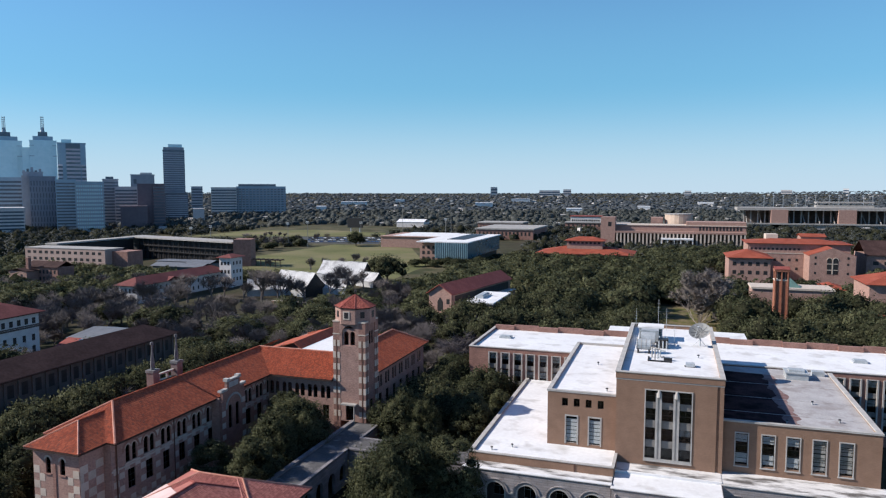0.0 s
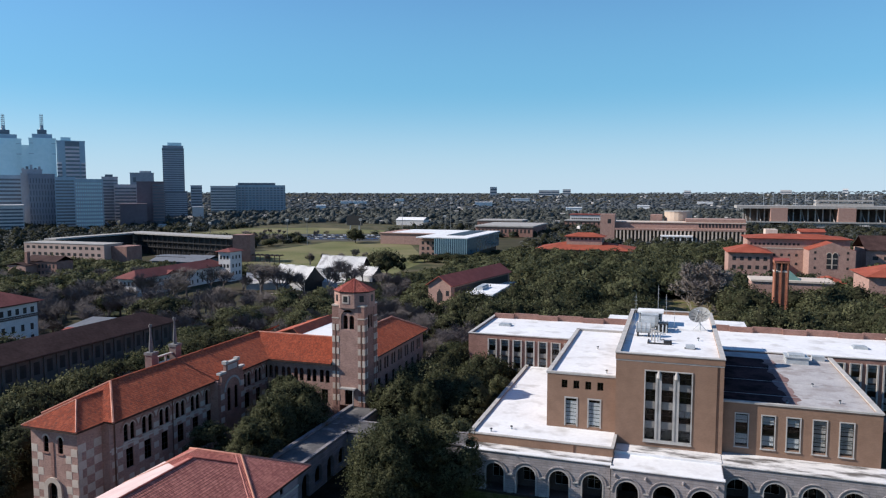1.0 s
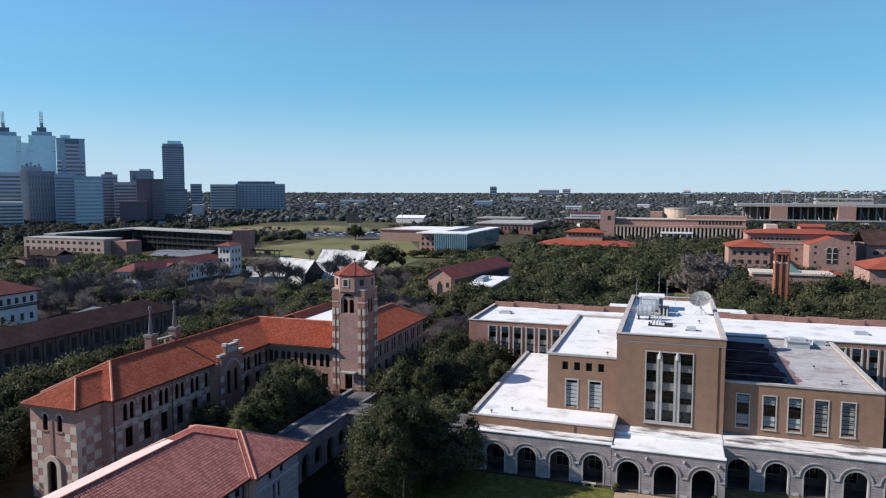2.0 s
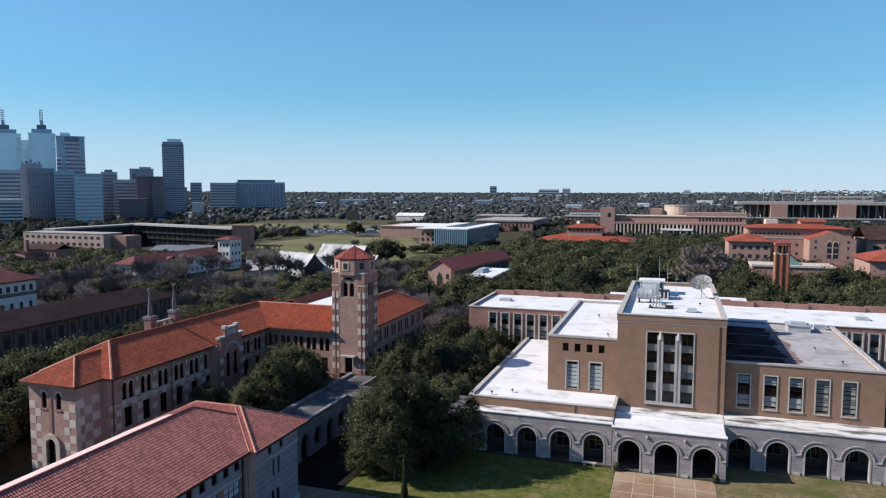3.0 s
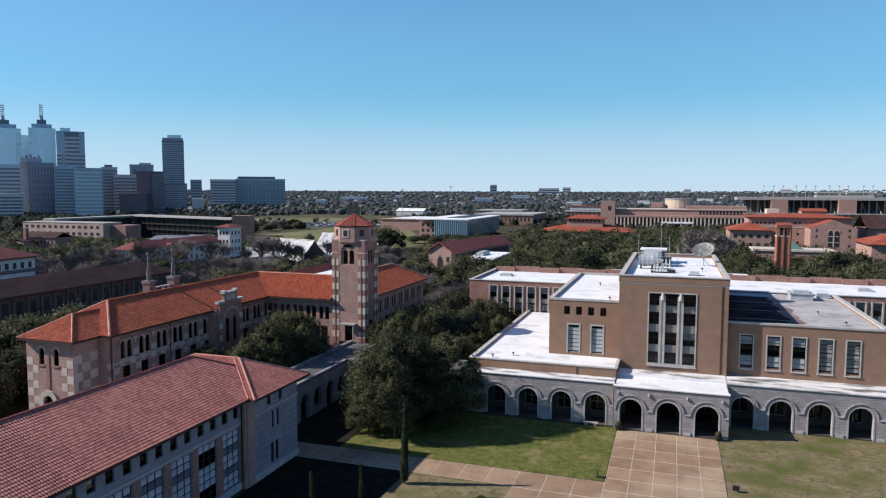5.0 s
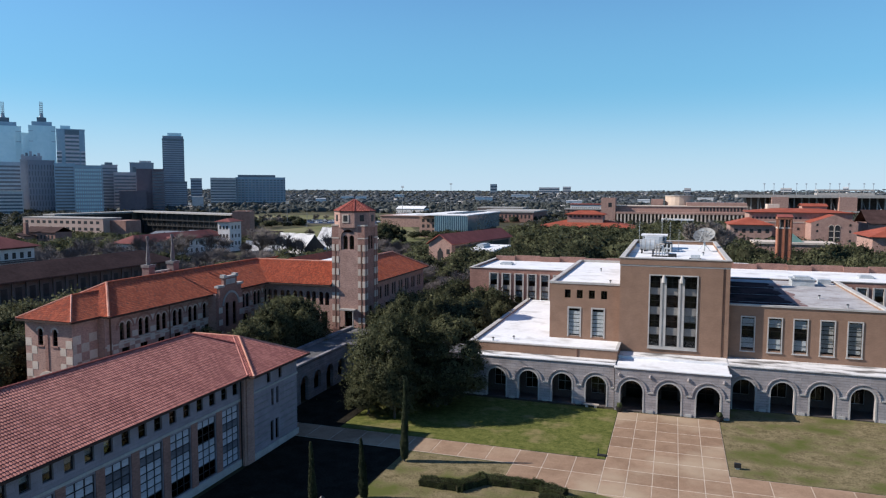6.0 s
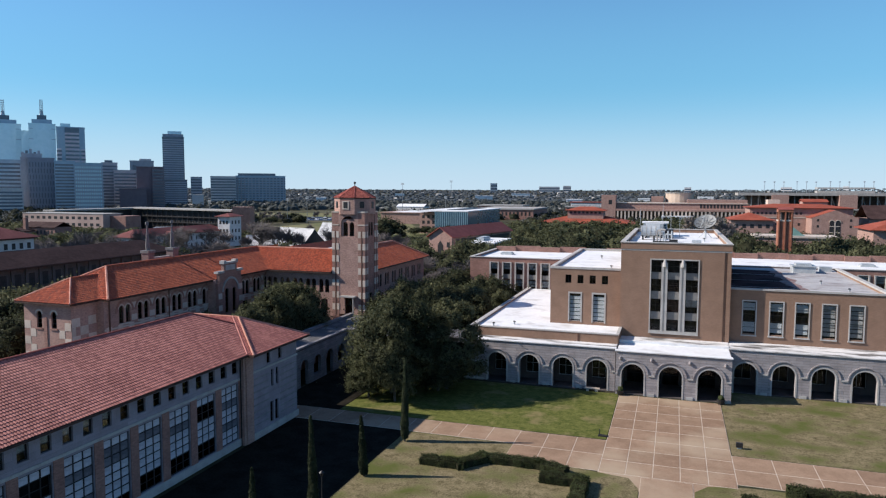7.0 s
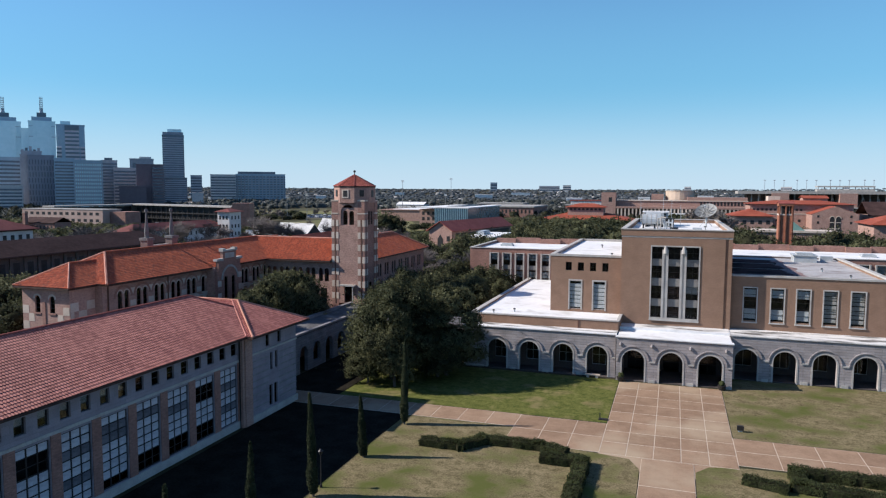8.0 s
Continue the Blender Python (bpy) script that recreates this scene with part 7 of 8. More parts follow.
rows_of_windows(b, south_wall(0, 335), -245.4, -238.8, (3.5, 7.8, 12.6), 3, 1.3, 2.0)
rows_of_windows(b, east_wall(-238.2, 0), 336, 345.4, (3.5, 7.8, 12.6), 3, 1.3, 2.0)
# tan L-shaped block
b = thing("courtyard_block", (-395, 400, 0), "tan L-shaped block with flat pale roof", "campus building")
body(b, -430, -360, 368, 384, 15.4, PINK_BLOCK)
part("roof", solid((-430.2, -359.8, 367.8, 385, 15.4, 15.8)), CONCRETE, b)
for z in (3.2, 7.4, 11.8):
    rows_of_windows(b, south_wall(0, 368), -429, -362, (z,), 13, 2.7, 1.9)
body(b, -359.8, -347, 374, 388, 14.2, BRICK_ROSE, "stair_tower")
body(b, -430, -422, 385.2, 462, 15.4, METAL_DARK, "west_wing")
part("roof", solid((-431, -420, 385.2, 461, 16.2, 17.2)), CONCRETE, b)
bm = bmesh.new()
slab(bm, [(-431, 461.1, 17.4), (-420, 461.1, 17.4), (-310, 438, 17.0), (-306, 456, 17.0), (-431, 482, 17.4)], 1.0)
part("roof", bm, CONCRETE, b, "thin pale roof edge over the glazed wing")
bm = bmesh.new()
slab(bm, [(-428, 466, 16.3), (-312, 442, 16.0), (-308, 454, 16.0), (-428, 479, 16.3)], 16.0)
part("glazed_wing", bm, METAL_DARK, b)
for k in range(18):
    part("column", solid((-417 + 5.9 * k, -416.5 + 5.9 * k, 462.4 - 1.24 * k, 463.2 - 1.24 * k, 0, 16.2)), METAL_DARK, b)
for z in (6.8, 11.2):
    bm = bmesh.new()
    slab(bm, [(-426, 464.2, z), (-313, 440.5, z), (-312, 442, z), (-426, 465.8, z)], 0.8)
    part("gallery", bm, METAL_DARK, b)
bm = bmesh.new()
slab(bm, [(-304, 431, 19.6), (-292, 435, 19.6), (-296, 447, 19.6), (-308, 443, 19.6)], 19.6)
part("end_tower", bm, BRICK_ROSE, b)
for x0, x1, y0, y1, h, rise in ((-352, -318, 408, 420, 5.0, 0.3), (-318, -300, 396, 412, 5.0, 2.2), (-330, -292, 378, 390, 5.2, 2.0)):
    b = thing("glass_hall", ((x0 + x1) / 2, y0, 0), "low pavilion with grey metal roof", "campus building", "pavilions in the courtyard")
    body(b, x0, x1, y0, y1, h, GLASS_SKY)
    gable_roof(b, x0, x1, y0, y1, h, rise, SLATE_ROOF, "x", 1.2)
b = thing("timber_pergola", (-296, 440, 0), "dark timber pergola walk beside the field", "pergola")
part("deck", solid((-322, -268, 436, 437.2, 4.6, 5.0), (-322, -268, 440, 441.2, 4.6, 5.0)), TIMBER_DARK, b)
for k in range(14):
    part("post", solid((-321 + 4 * k, -320.6 + 4 * k, 436.3, 436.8, 0, 4.6)), TIMBER_DARK, b)
    part("rafter", solid((-322 + 4 * k, -321.2 + 4 * k, 435, 442.5, 5.0, 5.4)), TIMBER_DARK, b)
b = thing("brick_lodge", (-355, 323, 0), "small brick lodge with brown red roof", "lodge")
body(b, -372, -347, 318, 330, 9.4, BRICK_ROSE)
gable_roof(b, -372, -347, 318, 330, 9.4, 3.0, TILE_BROWN, "x")
rows_of_windows(b, south_wall(0, 318), -362, -348, (1.2, 5.4), 5, 1.3, 2.2)
body(b, -376, -362, 310, 318, 7.4, BRICK_PINK, "front_wing")
gable_roof(b, -376, -362, 310, 318, 7.4, 1.6, TILE_BROWN, "y")
rows_of_windows(b, south_wall(0, 310), -375, -363, (4.0,), 2, 1.6, 1.6)
body(b, -367, -365, 314, 316, 15.0, BRICK_ROSE, "chimney", 6.0)
# irregular white fabric shelters
TENT_WHITE = material("dusty_white_fabric", (0.42, 0.415, 0.41), (0.58, 0.57, 0.56), 0.12, 1.2, 0.75, 0.05, third=(0.30, 0.29, 0.285), third_scale=0.25, third_amount=0.45)
TENT_BLUE = material("blue_tent_fabric", (0.07, 0.13, 0.3), (0.1, 0.18, 0.38), 0.5, 3.0, 0.7, 0.05)


def tent(x, y, w, d, h, turn, seed, blue=False):
    """A white fabric marquee: steep sagging slopes from a ridge, low walls, and one end panel blue or coloured dark for
    shade.
    """
    pick = random.Random(seed)
    b = thing("fabric_tent", (x, y, 0), "white fabric marquee with a steep sagging roof", "tent", "white tents behind the bell tower")
    m = Matrix.Translation((x, y, 0)) @ Matrix.Rotation(radians(turn), 4, "Z")
    eave, n = h * 0.42, 6
    for side in (-1, 1):
        bm = bmesh.new()
        rows = []
        for j in range(n + 1):
            v = -d / 2 + d * j / n
            sag = 0.0 if j % 2 == 0 else -0.35
            rows.append([bm.verts.new((side * w * 0.5 * u, v, z + sag + pick.uniform(-0.15, 0.15))) for u, z in ((0.0, h), (0.35, h * 0.76 + 0.0), (0.7, h * 0.56), (1.04, eave))])
        for p, q in zip(rows, rows[1:]):
            for k in range(3):
                bm.faces.new((p[k], q[k], q[k + 1], p[k + 1]))
        bmesh.ops.solidify(bm, geom=bm.faces[:], thickness=0.06)
        part("roof_fabric", bm, TENT_WHITE, b, "", m)
        a, c = sorted((side * w * 0.5, side * w * 0.49))
        part("side_wall", solid((a, c, -d / 2 + 0.2, d / 2 - 0.2, 0, eave)), TENT_WHITE, b, "", m)
    for v, mat in ((-d / 2 + 0.15, TENT_BLUE if blue else METAL_DARK), (d / 2 - 0.2, TENT_WHITE)):
        bm = bmesh.new()
        prism(bm, [(-w * 0.48, 0), (w * 0.48, 0), (w * 0.48, eave), (0, h - 0.5), (-w * 0.48, eave)], v, v + 0.08)
        part("end_panel", bm, mat, b, "", m)
    bm = bmesh.new()
    tube(bm, (0, -d / 2, h), (0, d / 2, h), 0.09, 5)
    part("ridge_pole", bm, METAL_GREY, b, "", m)


tent(-204.0, 318.0, 12, 20, 8.5, 118, 3, True)
tent(-190.0, 326.0, 15, 26, 12.0, 74, 4)
tent(-172.0, 333.0, 10, 16, 8.0, 96, 5)
tent(-188.0, 378.0, 14, 32, 12.5, 82, 8)
tent(-166.0, 366.0, 10, 14, 8.0, 70, 9)
b = thing("garden_wall", (-164, 279, 0), "low rose brick garden wall among trees", "wall")
part("brickwork", solid((-176, -150, 278, 278.6, 0, 4.0)), BRICK_ROSE, b)
part("coping", solid((-176.1, -149.9, 277.9, 278.7, 4.0, 4.2)), STONE_PALE, b)
# long red-roofed hall
b = thing("red_roof_hall", (0, 0, 0), "long pink brick hall with deep red roof", "hall building")
body(b, -5.2, 5.2, 0, 57, 13.6, BRICK_PINK)
gable_ends(b, -5.2, 5.2, 0, 57, 13.6, 3.6, BRICK_PINK)
gable_roof(b, -5.2, 5.2, 0, 57, 13.6, 3.9, TILE_RED, "y", 0.9)
part("window_band", solid((5.2, 5.3, 3, 55, 9.4, 12.6)), METAL_DARK, b, "dark clerestory under the eave")
rows_of_windows(b, east_wall(5.2, 0), 3, 55, (5.6,), 13, 2.6, 2.6)
part("lean_to", solid((5.25, 8.6, 8, 55, 0, 9.0)), BRICK_PINK, b)
part("lean_to_roof", solid((5.3, 9.0, 7.6, 55.4, 9.0, 9.3)), METAL_GREY, b)
bm = bmesh.new()
prism(bm, [(-1.2, 6.6), (1.2, 6.6), (1.2, 10.4), (0, 12.2), (-1.2, 10.4)], -0.1, 0.1)
part("gable_window", bm, METAL_DARK, b)
far_window(b, south_wall(0, 0), 3.6, 9.6, 1.4, 2.0)
b.matrix_basis = Matrix.Translation((-88.6, 262.7, 0)) @ Matrix.Rotation(radians(-11), 4, "Z")
b = thing("low_white_roof", (-70, 268, 0), "low block with white flat roof", "annex")
body(b, -75, -64.4, 253, 282, 12.0, BRICK_PINK)
part("roof", solid((-75.4, -64.0, 252.6, 282.4, 12.0, 12.5)), MEMBRANE, b)
part("rooflight", solid((-73.5, -70.5, 262, 272, 12.5, 13.6), (-73.1, -70.9, 262.6, 271.4, 13.6, 13.9)), METAL_GREY, b)
# brick and glass block beside the field
b = thing("brick_glass_block", (-160, 520, 0), "brick block with blue glass box on top floors", "campus building")
body(b, -182.5, -168.5, 493, 520, 15.6, BRICK_PINK)
rows_of_windows(b, south_wall(0, 493), -181.5, -169.5, (3.0, 7.2, 11.4), 3, 2.0, 2.4)
body(b, -168.5, -143, 487, 584, 16.6, GLASS_TEAL, "glass_box", 5.0)
body(b, -167, -145, 490, 582, 5.0, METAL_DARK, "undercroft")
part("roof", solid((-182.8, -142.5, 486.5, 586, 16.6, 17.3)), MEMBRANE, b)
part("plant_well", solid((-167, -153, 512, 580, 17.3, 17.6)), METAL_DARK, b)
fin = mesh_of("fin", solid((-0.14, 0.14, -0.35, 0.0, 5.0, 16.6)), FIN_TEAL)
for k in range(18):
    put("fin", fin, b, south_wall(-168 + 1.45 * k, 487))
b = thing("brick_sports_hall", (-245, 640, 0), "low brick sports hall with white roof", "sports hall")
body(b, -273, -206, 628, 690, 10.5, BRICK_PINK)
part("roof", solid((-262, -210, 632, 690, 10.5, 11.3)), MEMBRANE, b)
part("roof_edge", solid((-274, -205, 627, 691, 10.4, 10.9)), BRICK_PINK, b)
b = thing("white_shed", (-380, 990, 0), "white pitched sports shed behind the hall", "shed")
body(b, -402, -358, 985, 1010, 8.0, PLASTER)
gable_roof(b, -402, -358, 985, 1010, 8.0, 4.0, MEMBRANE, "x")
for x0, x1, y0, y1, h, roof in ((-216, -150, 770, 860, 11, CONCRETE), (-250, -190, 900, 940, 12, CONCRETE), (-158, -110, 1120, 1150, 14, TILE_DEEP), (-150, -60, 1010, 1030, 9, CONCRETE)):
    b = thing("low_block", ((x0 + x1) / 2, y0, 0), "low campus block past the playing field", "campus building", "low blocks past the field")
    body(b, x0, x1, y0, y1, h, PLASTER if roof is TILE_DEEP else BRICK_ROSE)
    part("roof", solid((x0 - 1, x1 + 1, y0 - 1, y1 + 1, h, h + 1.5)), roof, b)
    rows_of_windows(b, south_wall(0, y0), x0 + 2, x1 - 2, (h * 0.4,), 14, 2.0, 4.0)

# orange-roofed pavilion and music school on the axis
b = thing("orange_pavilion", (-62, 520, 0), "low hall with broad orange tile roof", "hall building")
body(b, -95, -30, 512, 548, 9.0, BRICK_PINK)
hip_roof(b, -98, -27, 509, 551, 9.0, 0.22, TILE_FAR, geometry=False)
body(b, -76, -50, 522, 538, 18.0, BRICK_PINK, "lantern", 8.0)
hip_roof(b, -78, -48, 520.5, 539.5, 18.0, 0.28, TILE_FAR, geometry=False)
rows_of_windows(b, south_wall(0, 522), -75, -51, (15.6,), 8, 1.8, 1.5)
b = thing("music_school", (0, 724, 0), "long rose brick school with white colonnade", "campus building")
body(b, -70, 66, 732, 760, 20.0, BRICK_PINK)
col = mesh_of("column", solid((-0.75, 0.75, -0.6, 0.6, 0.0, 12.6)), STONE_PALE)
for k in range(34):
    put("column", col, b, Matrix.Translation((-55 + 3.62 * k, 724.8, 0)))
part("loggia_back", solid((-57, 65, 731.7, 732.0, 0.0, 12.6)), HALL_SHADE, b)
part("entablature", solid((-57, 66, 724, 732.0, 12.6, 14.6)), BRICK_PINK, b)
part("cornice", solid((-70.5, 66.5, 731.2, 760, 20.0, 20.8)), STONE_PALE, b)
body(b, 11, 66, 733, 762, 24.0, BRICK_PINK, "upper_floor", 14.0)
for k in range(13):
    far_window(b, south_wall(0, 731.9), 24 + 3.1 * k, 15.8, 1.8, 3.6)
body(b, -71.4, -57.2, 724, 740, 28.4, BRICK_PINK, "corner_tower")
far_window(b, south_wall(0, 724), -62.5, 19.0, 3.4, 4.5)
bm = bmesh.new()
cylinder(bm, 4.0, 775, 0, 30.2, 14.0, 14.0, 20)
part("drum", bm, DRUM_STONE, b)
bm = bmesh.new()
cylinder(bm, 4.0, 775, 30.2, 31.0, 14.5, 14.5, 20)
part("drum_rim", bm, CONCRETE, b)
part("stage_house", solid((-24, -12, 765, 785, 0, 27.0)), BRICK_PINK, b)
part("loggia_roof", solid((-12.6, 17.6, 715, 724, 7.0, 8.4)), MEMBRANE, b, "white porch roof")
for x in (-12, -6, 0, 6, 12, 17):
    part("porch_column", solid((x - 0.5, x + 0.5, 715.5, 716.3, 0, 7.0)), MEMBRANE, b)

# red-roofed college on the right, with its round-windowed gable
b = thing("brick_college", (75, 480, 0), "tall pink brick college with orange tile roofs", "college building")
body(b, 44.0, 101, 474, 504, 22.2, BRICK_PINK)
hip_roof(b, 42.4, 102.6, 472.4, 506, 22.4, 0.13, TILE_FAR, geometry=False)
body(b, 56, 63, 490, 502, 27.0, STONE_PALE, "penthouse", 22.0)
body(b, 76, 90, 490, 502, 26.0, BRICK_PINK, "penthouse", 22.0)
gable_roof(b, 76, 90, 490, 502, 26.0, 1.6, TILE_FAR, "x")
part("string_course", solid((43.9, 101.1, 473.8, 474.0, 16.0, 16.6)), STONE_PALE, b)
rows_of_windows(b, south_wall(0, 474), 45, 74, (18.2,), 12, 1.3, 1.3)
rows_of_windows(b, south_wall(0, 474), 45, 74, (11.4, 6.0), 7, 1.4, 1.6)
body(b, 75.8, 100, 455, 474, 17.0, BRICK_PINK, "gabled_wing")
gable_ends(b, 75.8, 100, 455, 474, 17.0, 4.6, BRICK_PINK)
gable_roof(b, 75.8, 100, 455.6, 474, 17.0, 4.6, TILE_FAR, "y", 0.5)
m = south_wall(0, 455)
bm = bmesh.new()
for x in (86.3, 89.5):
    o, i = arc(x, 3.1, 14.4, 10), arc(x, 2.4, 14.4, 10)
    for k in range(10):
        prism(bm, [i[k], o[k], o[k + 1], i[k + 1]], -0.3, 0.1)
box(bm, 87.6, 88.2, -0.3, 0.1, 6.2, 14.4)
part("window_arch", bm, STONE_PALE, b, "", m)
for x in (86.3, 89.5):
    bm = bmesh.new()
    prism(bm, [(x - 1.2, 6.2), (x + 1.2, 6.2)] + arc(x, 2.4, 14.4), -0.12, 0.1)
    part("arched_window", bm, METAL_DARK, b, "", m)
    part("window_bar", solid((x - 1.2, x + 1.2, -0.2, -0.12, 12.0, 12.4), (x - 1.2, x + 1.2, -0.2, -0.12, 8.4, 8.8)), STONE_PALE, b, "", m)
for x in (79, 96):
    for z in (6, 11.4, 15.0):
        far_window(b, m, x, z, 1.1, 1.4)
body(b, 31, 53.5, 442, 473.8, 15.6, BRICK_PINK, "low_wing")
hip_roof(b, 29.6, 55.0, 440.5, 473.8, 15.8, 0.3, TILE_FAR, geometry=False)
rows_of_windows(b, south_wall(0, 442), 32, 53, (11.0, 6.0), 5, 2.0, 2.2)
# campanile
b = thing("campanile", (39.6, 288, 0), "slender red brick campanile with stone ribs", "bell tower")
part("shaft", solid((36.8, 42.4, 285.4, 291.0, 0, 21.8)), BRICK_RED, b)
for x in (36.8, 39.35, 41.9):
    part("rib", solid((x, x + 0.5, 285.0, 285.4, 0, 25.2)), BRICK_RED, b)
for y in (285.4, 287.9, 290.5):
    part("rib", solid((42.4, 42.75, y, y + 0.5, 0, 25.2)), BRICK_RED, b)
for x, y in ((36.8, 285.4), (41.8, 285.4), (41.8, 290.4), (36.8, 290.4), (39.3, 285.4), (41.8, 287.9)):
    part("belfry_post", solid((x, x + 0.6, y, y + 0.6, 21.8, 25.0)), BRICK_RED, b)
part("belfry_core", solid((38.2, 41.0, 286.8, 289.6, 21.8, 25.0)), METAL_DARK, b)
part("balustrade", solid((36.7, 42.5, 285.3, 291.1, 21.5, 22.0)), STONE_PALE, b)
part("top_band", solid((36.6, 42.8, 285.0, 291.2, 25.0, 26.0)), BRICK_RED, b)
gable_roof(b, 36.8, 42.6, 285.2, 291.0, 26.0, 0.9, TILE_DEEP, "x", 0.3)
b.matrix_basis = Matrix.Translation((38.6, 288, 0)) @ Matrix.Diagonal((0.84, 0.84, 0.98, 1))
b = thing("chapel", (44, 330, 0), "low chapel with pale flat roof and green copper", "chapel")
body(b, 32.6, 64, 326, 340, 12.6, BRICK_PINK)
part("roof", solid((32.1, 64.5, 325.5, 340.5, 12.6, 13.4)), STONE_PALE, b)
copper = material("green_copper", (0.075, 0.13, 0.115), (0.11, 0.18, 0.155), 0.3, 3.0, 0.6, 0.05)
bm = bmesh.new()
slab(bm, [(44, 328, 13.4), (52, 328, 13.4), (48.5, 334, 16.8), (47.5, 334, 16.8)], 0.3)
slab(bm, [(47.5, 334, 16.8), (48.5, 334, 16.8), (52, 340, 13.4), (44, 340, 13.4)], 0.3)
part("copper_roof", bm, copper, b)
for x0, x1, y0, y1, z in ((76, 108, 322, 348, 16.6), (68, 78, 372, 390, 7.5), (58, 90, 282, 300, 5.5)):
    b = thing("red_roof_lodge", ((x0 + x1) / 2, (y0 + y1) / 2, 0), "low brick lodge with orange-red tile roof", "lodge", "lodges among the oaks")
    body(b, x0, x1, y0, y1, z, BRICK_PINK)
    hip_roof(b, x0 - 1.5, x1 + 1.5, y0 - 1.5, y1 + 1.5, z + 0.2, 0.34, TILE_FAR, geometry=False)
b = thing("gabled_hall", (135, 470, 0), "pale brick hall with dark roof and windows", "hall building")
body(b, 111, 151, 480, 512, 16.0, BRICK_PINK)
gable_roof(b, 111, 151, 480, 512, 16.0, 8.0, TILE_BROWN, "x", 1.0)
rows_of_windows(b, south_wall(0, 480), 113, 149, (5.0, 10.0), 6, 3.0, 2.2)

# stadium
b = thing("stadium", (200, 1120, 0), "concrete stadium with brick towers and upper deck", "stadium")
part("upper_deck", solid((86, 420, 1100, 1150, 27.0, 31.0)), CONCRETE, b)
part("lower_deck", solid((96, 420, 1096, 1150, 0, 7.0)), CONCRETE, b)
part("parapet_band", solid((94, 420, 1094, 1096, 7.0, 9.0)), CONCRETE, b)
# solid wall in a dark tone, for the shade under the upper deck
part("deck_shade_wall", solid((98, 418, 1134, 1140, 7.0, 27.0)), HALL_SHADE, b)
for k in range(17):
    bm = bmesh.new()
    prism(bm, [(1098, 7.0), (1099.5, 7.0), (1133, 25.5), (1133, 27.0), (1131, 27.0)], 0, 1.0)
    part("raking_beam", bm, CONCRETE, b, "", Matrix.Translation((100 + 19 * k, 0, 0)) @ Matrix.Rotation(radians(90), 4, "Z"))
for x in (142, 228, 340):
    part("brick_tower", solid((x - 11, x + 11, 1096, 1126, 0, 28.0)), BRICK_PINK, b)
post = mesh_of("column", solid((-0.8, 0.8, -0.8, 0.8, 7.0, 27.0)), CONCRETE)
for k in range(34):
    put("column", post, b, Matrix.Translation((96 + 9.5 * k, 1112, 0)))
part("press_box", solid((196, 270, 1140, 1160, 37.0, 39.0), (196, 270, 1140, 1160, 31.0, 34.0)), CONCRETE, b)
for k in range(10):
    part("press_post", solid((197 + 8 * k, 198 + 8 * k, 1142, 1143, 34.0, 37.0)), CONCRETE, b)
light = mesh_of("pole", solid((-0.3, 0.3, -0.3, 0.3, 25, 48), (-1.4, 1.4, -0.4, 0.4, 47.0, 48.4)), METAL_GREY)
for k in range(11):
    put("floodlight_pole", light, b, Matrix.Translation((130 + 15 * k, 1180 + 12 * (k % 3), 0)))


# masts and things round the playing field
for x, y, h in ((-332, 589, 26), (-273, 686, 40), (-252, 788, 44), (-300, 640, 24), (-420, 560, 22), (-360, 600, 24), (-395, 500, 24), (-230, 700, 26)):
    ob = thing("floodlight_mast", (x, y, 0), "thin grey sports floodlight mast beside the field", "floodlight", "masts round the playing field")
    bm = bmesh.new()
    cylinder(bm, x, y, 0, h, 0.32, 0.2, 6)
    part("mast", bm, MESH_GREY, ob)
    part("lamp_rack", solid((x - 1.6, x + 1.6, y - 0.2, y + 0.2, h - 2.0, h - 1.4), (x - 1.6, x + 1.6, y - 0.2, y + 0.2, h - 0.8, h - 0.1)), METAL_GREY, ob)
ob = thing("scoreboard", (-405, 845, 0), "large dark scoreboard on posts behind the field", "scoreboard")
part("panel", solid((-416, -394, 845, 847, 6, 19)), METAL_DARK, ob)
part("post", solid((-412, -411, 845.5, 846.5, 0, 6), (-399, -398, 845.5, 846.5, 0, 6)), METAL_GREY, ob)
rng_c = random.Random(3)
paints = [material("car_paint_%s" % n, c, tuple(k * 1.1 for k in c), 1.0, 5.0, 0.35, 0.0) for n, c in (("white", (0.6, 0.6, 0.6)), ("silver", (0.35, 0.36, 0.37)), ("dark", (0.04, 0.045, 0.05)), ("blue", (0.06, 0.1, 0.2)))]
for k in range(68):
    x, y = -372 + (k % 23) * 4.4 + rng_c.uniform(-0.8, 0.8) - 14 * (k // 23), 662 + (k // 23) * 26 + (k % 23) * 1.3
    ob = thing("parked_car", (x, y, 0.06), "small parked car in the far car park", "car", "cars in the car park")
    bm = bmesh.new()
    prism(bm, [(x - 2.2, 0.4), (x + 2.2, 0.4), (x + 2.2, 0.9), (x + 1.2, 1.0), (x + 0.7, 1.5), (x - 1.1, 1.5), (x - 1.7, 1.0), (x - 2.2, 0.9)], y - 0.85, y + 0.85)
    part("car_body", bm, paints[rng_c.randrange(4)], ob)
    for dx in (-1.35, 1.35):
        bm = bmesh.new()
        tube(bm, (x + dx, y - 0.9, 0.38), (x + dx, y + 0.9, 0.38), 0.34, 8)
        part("wheel", bm, METAL_DARK, ob)


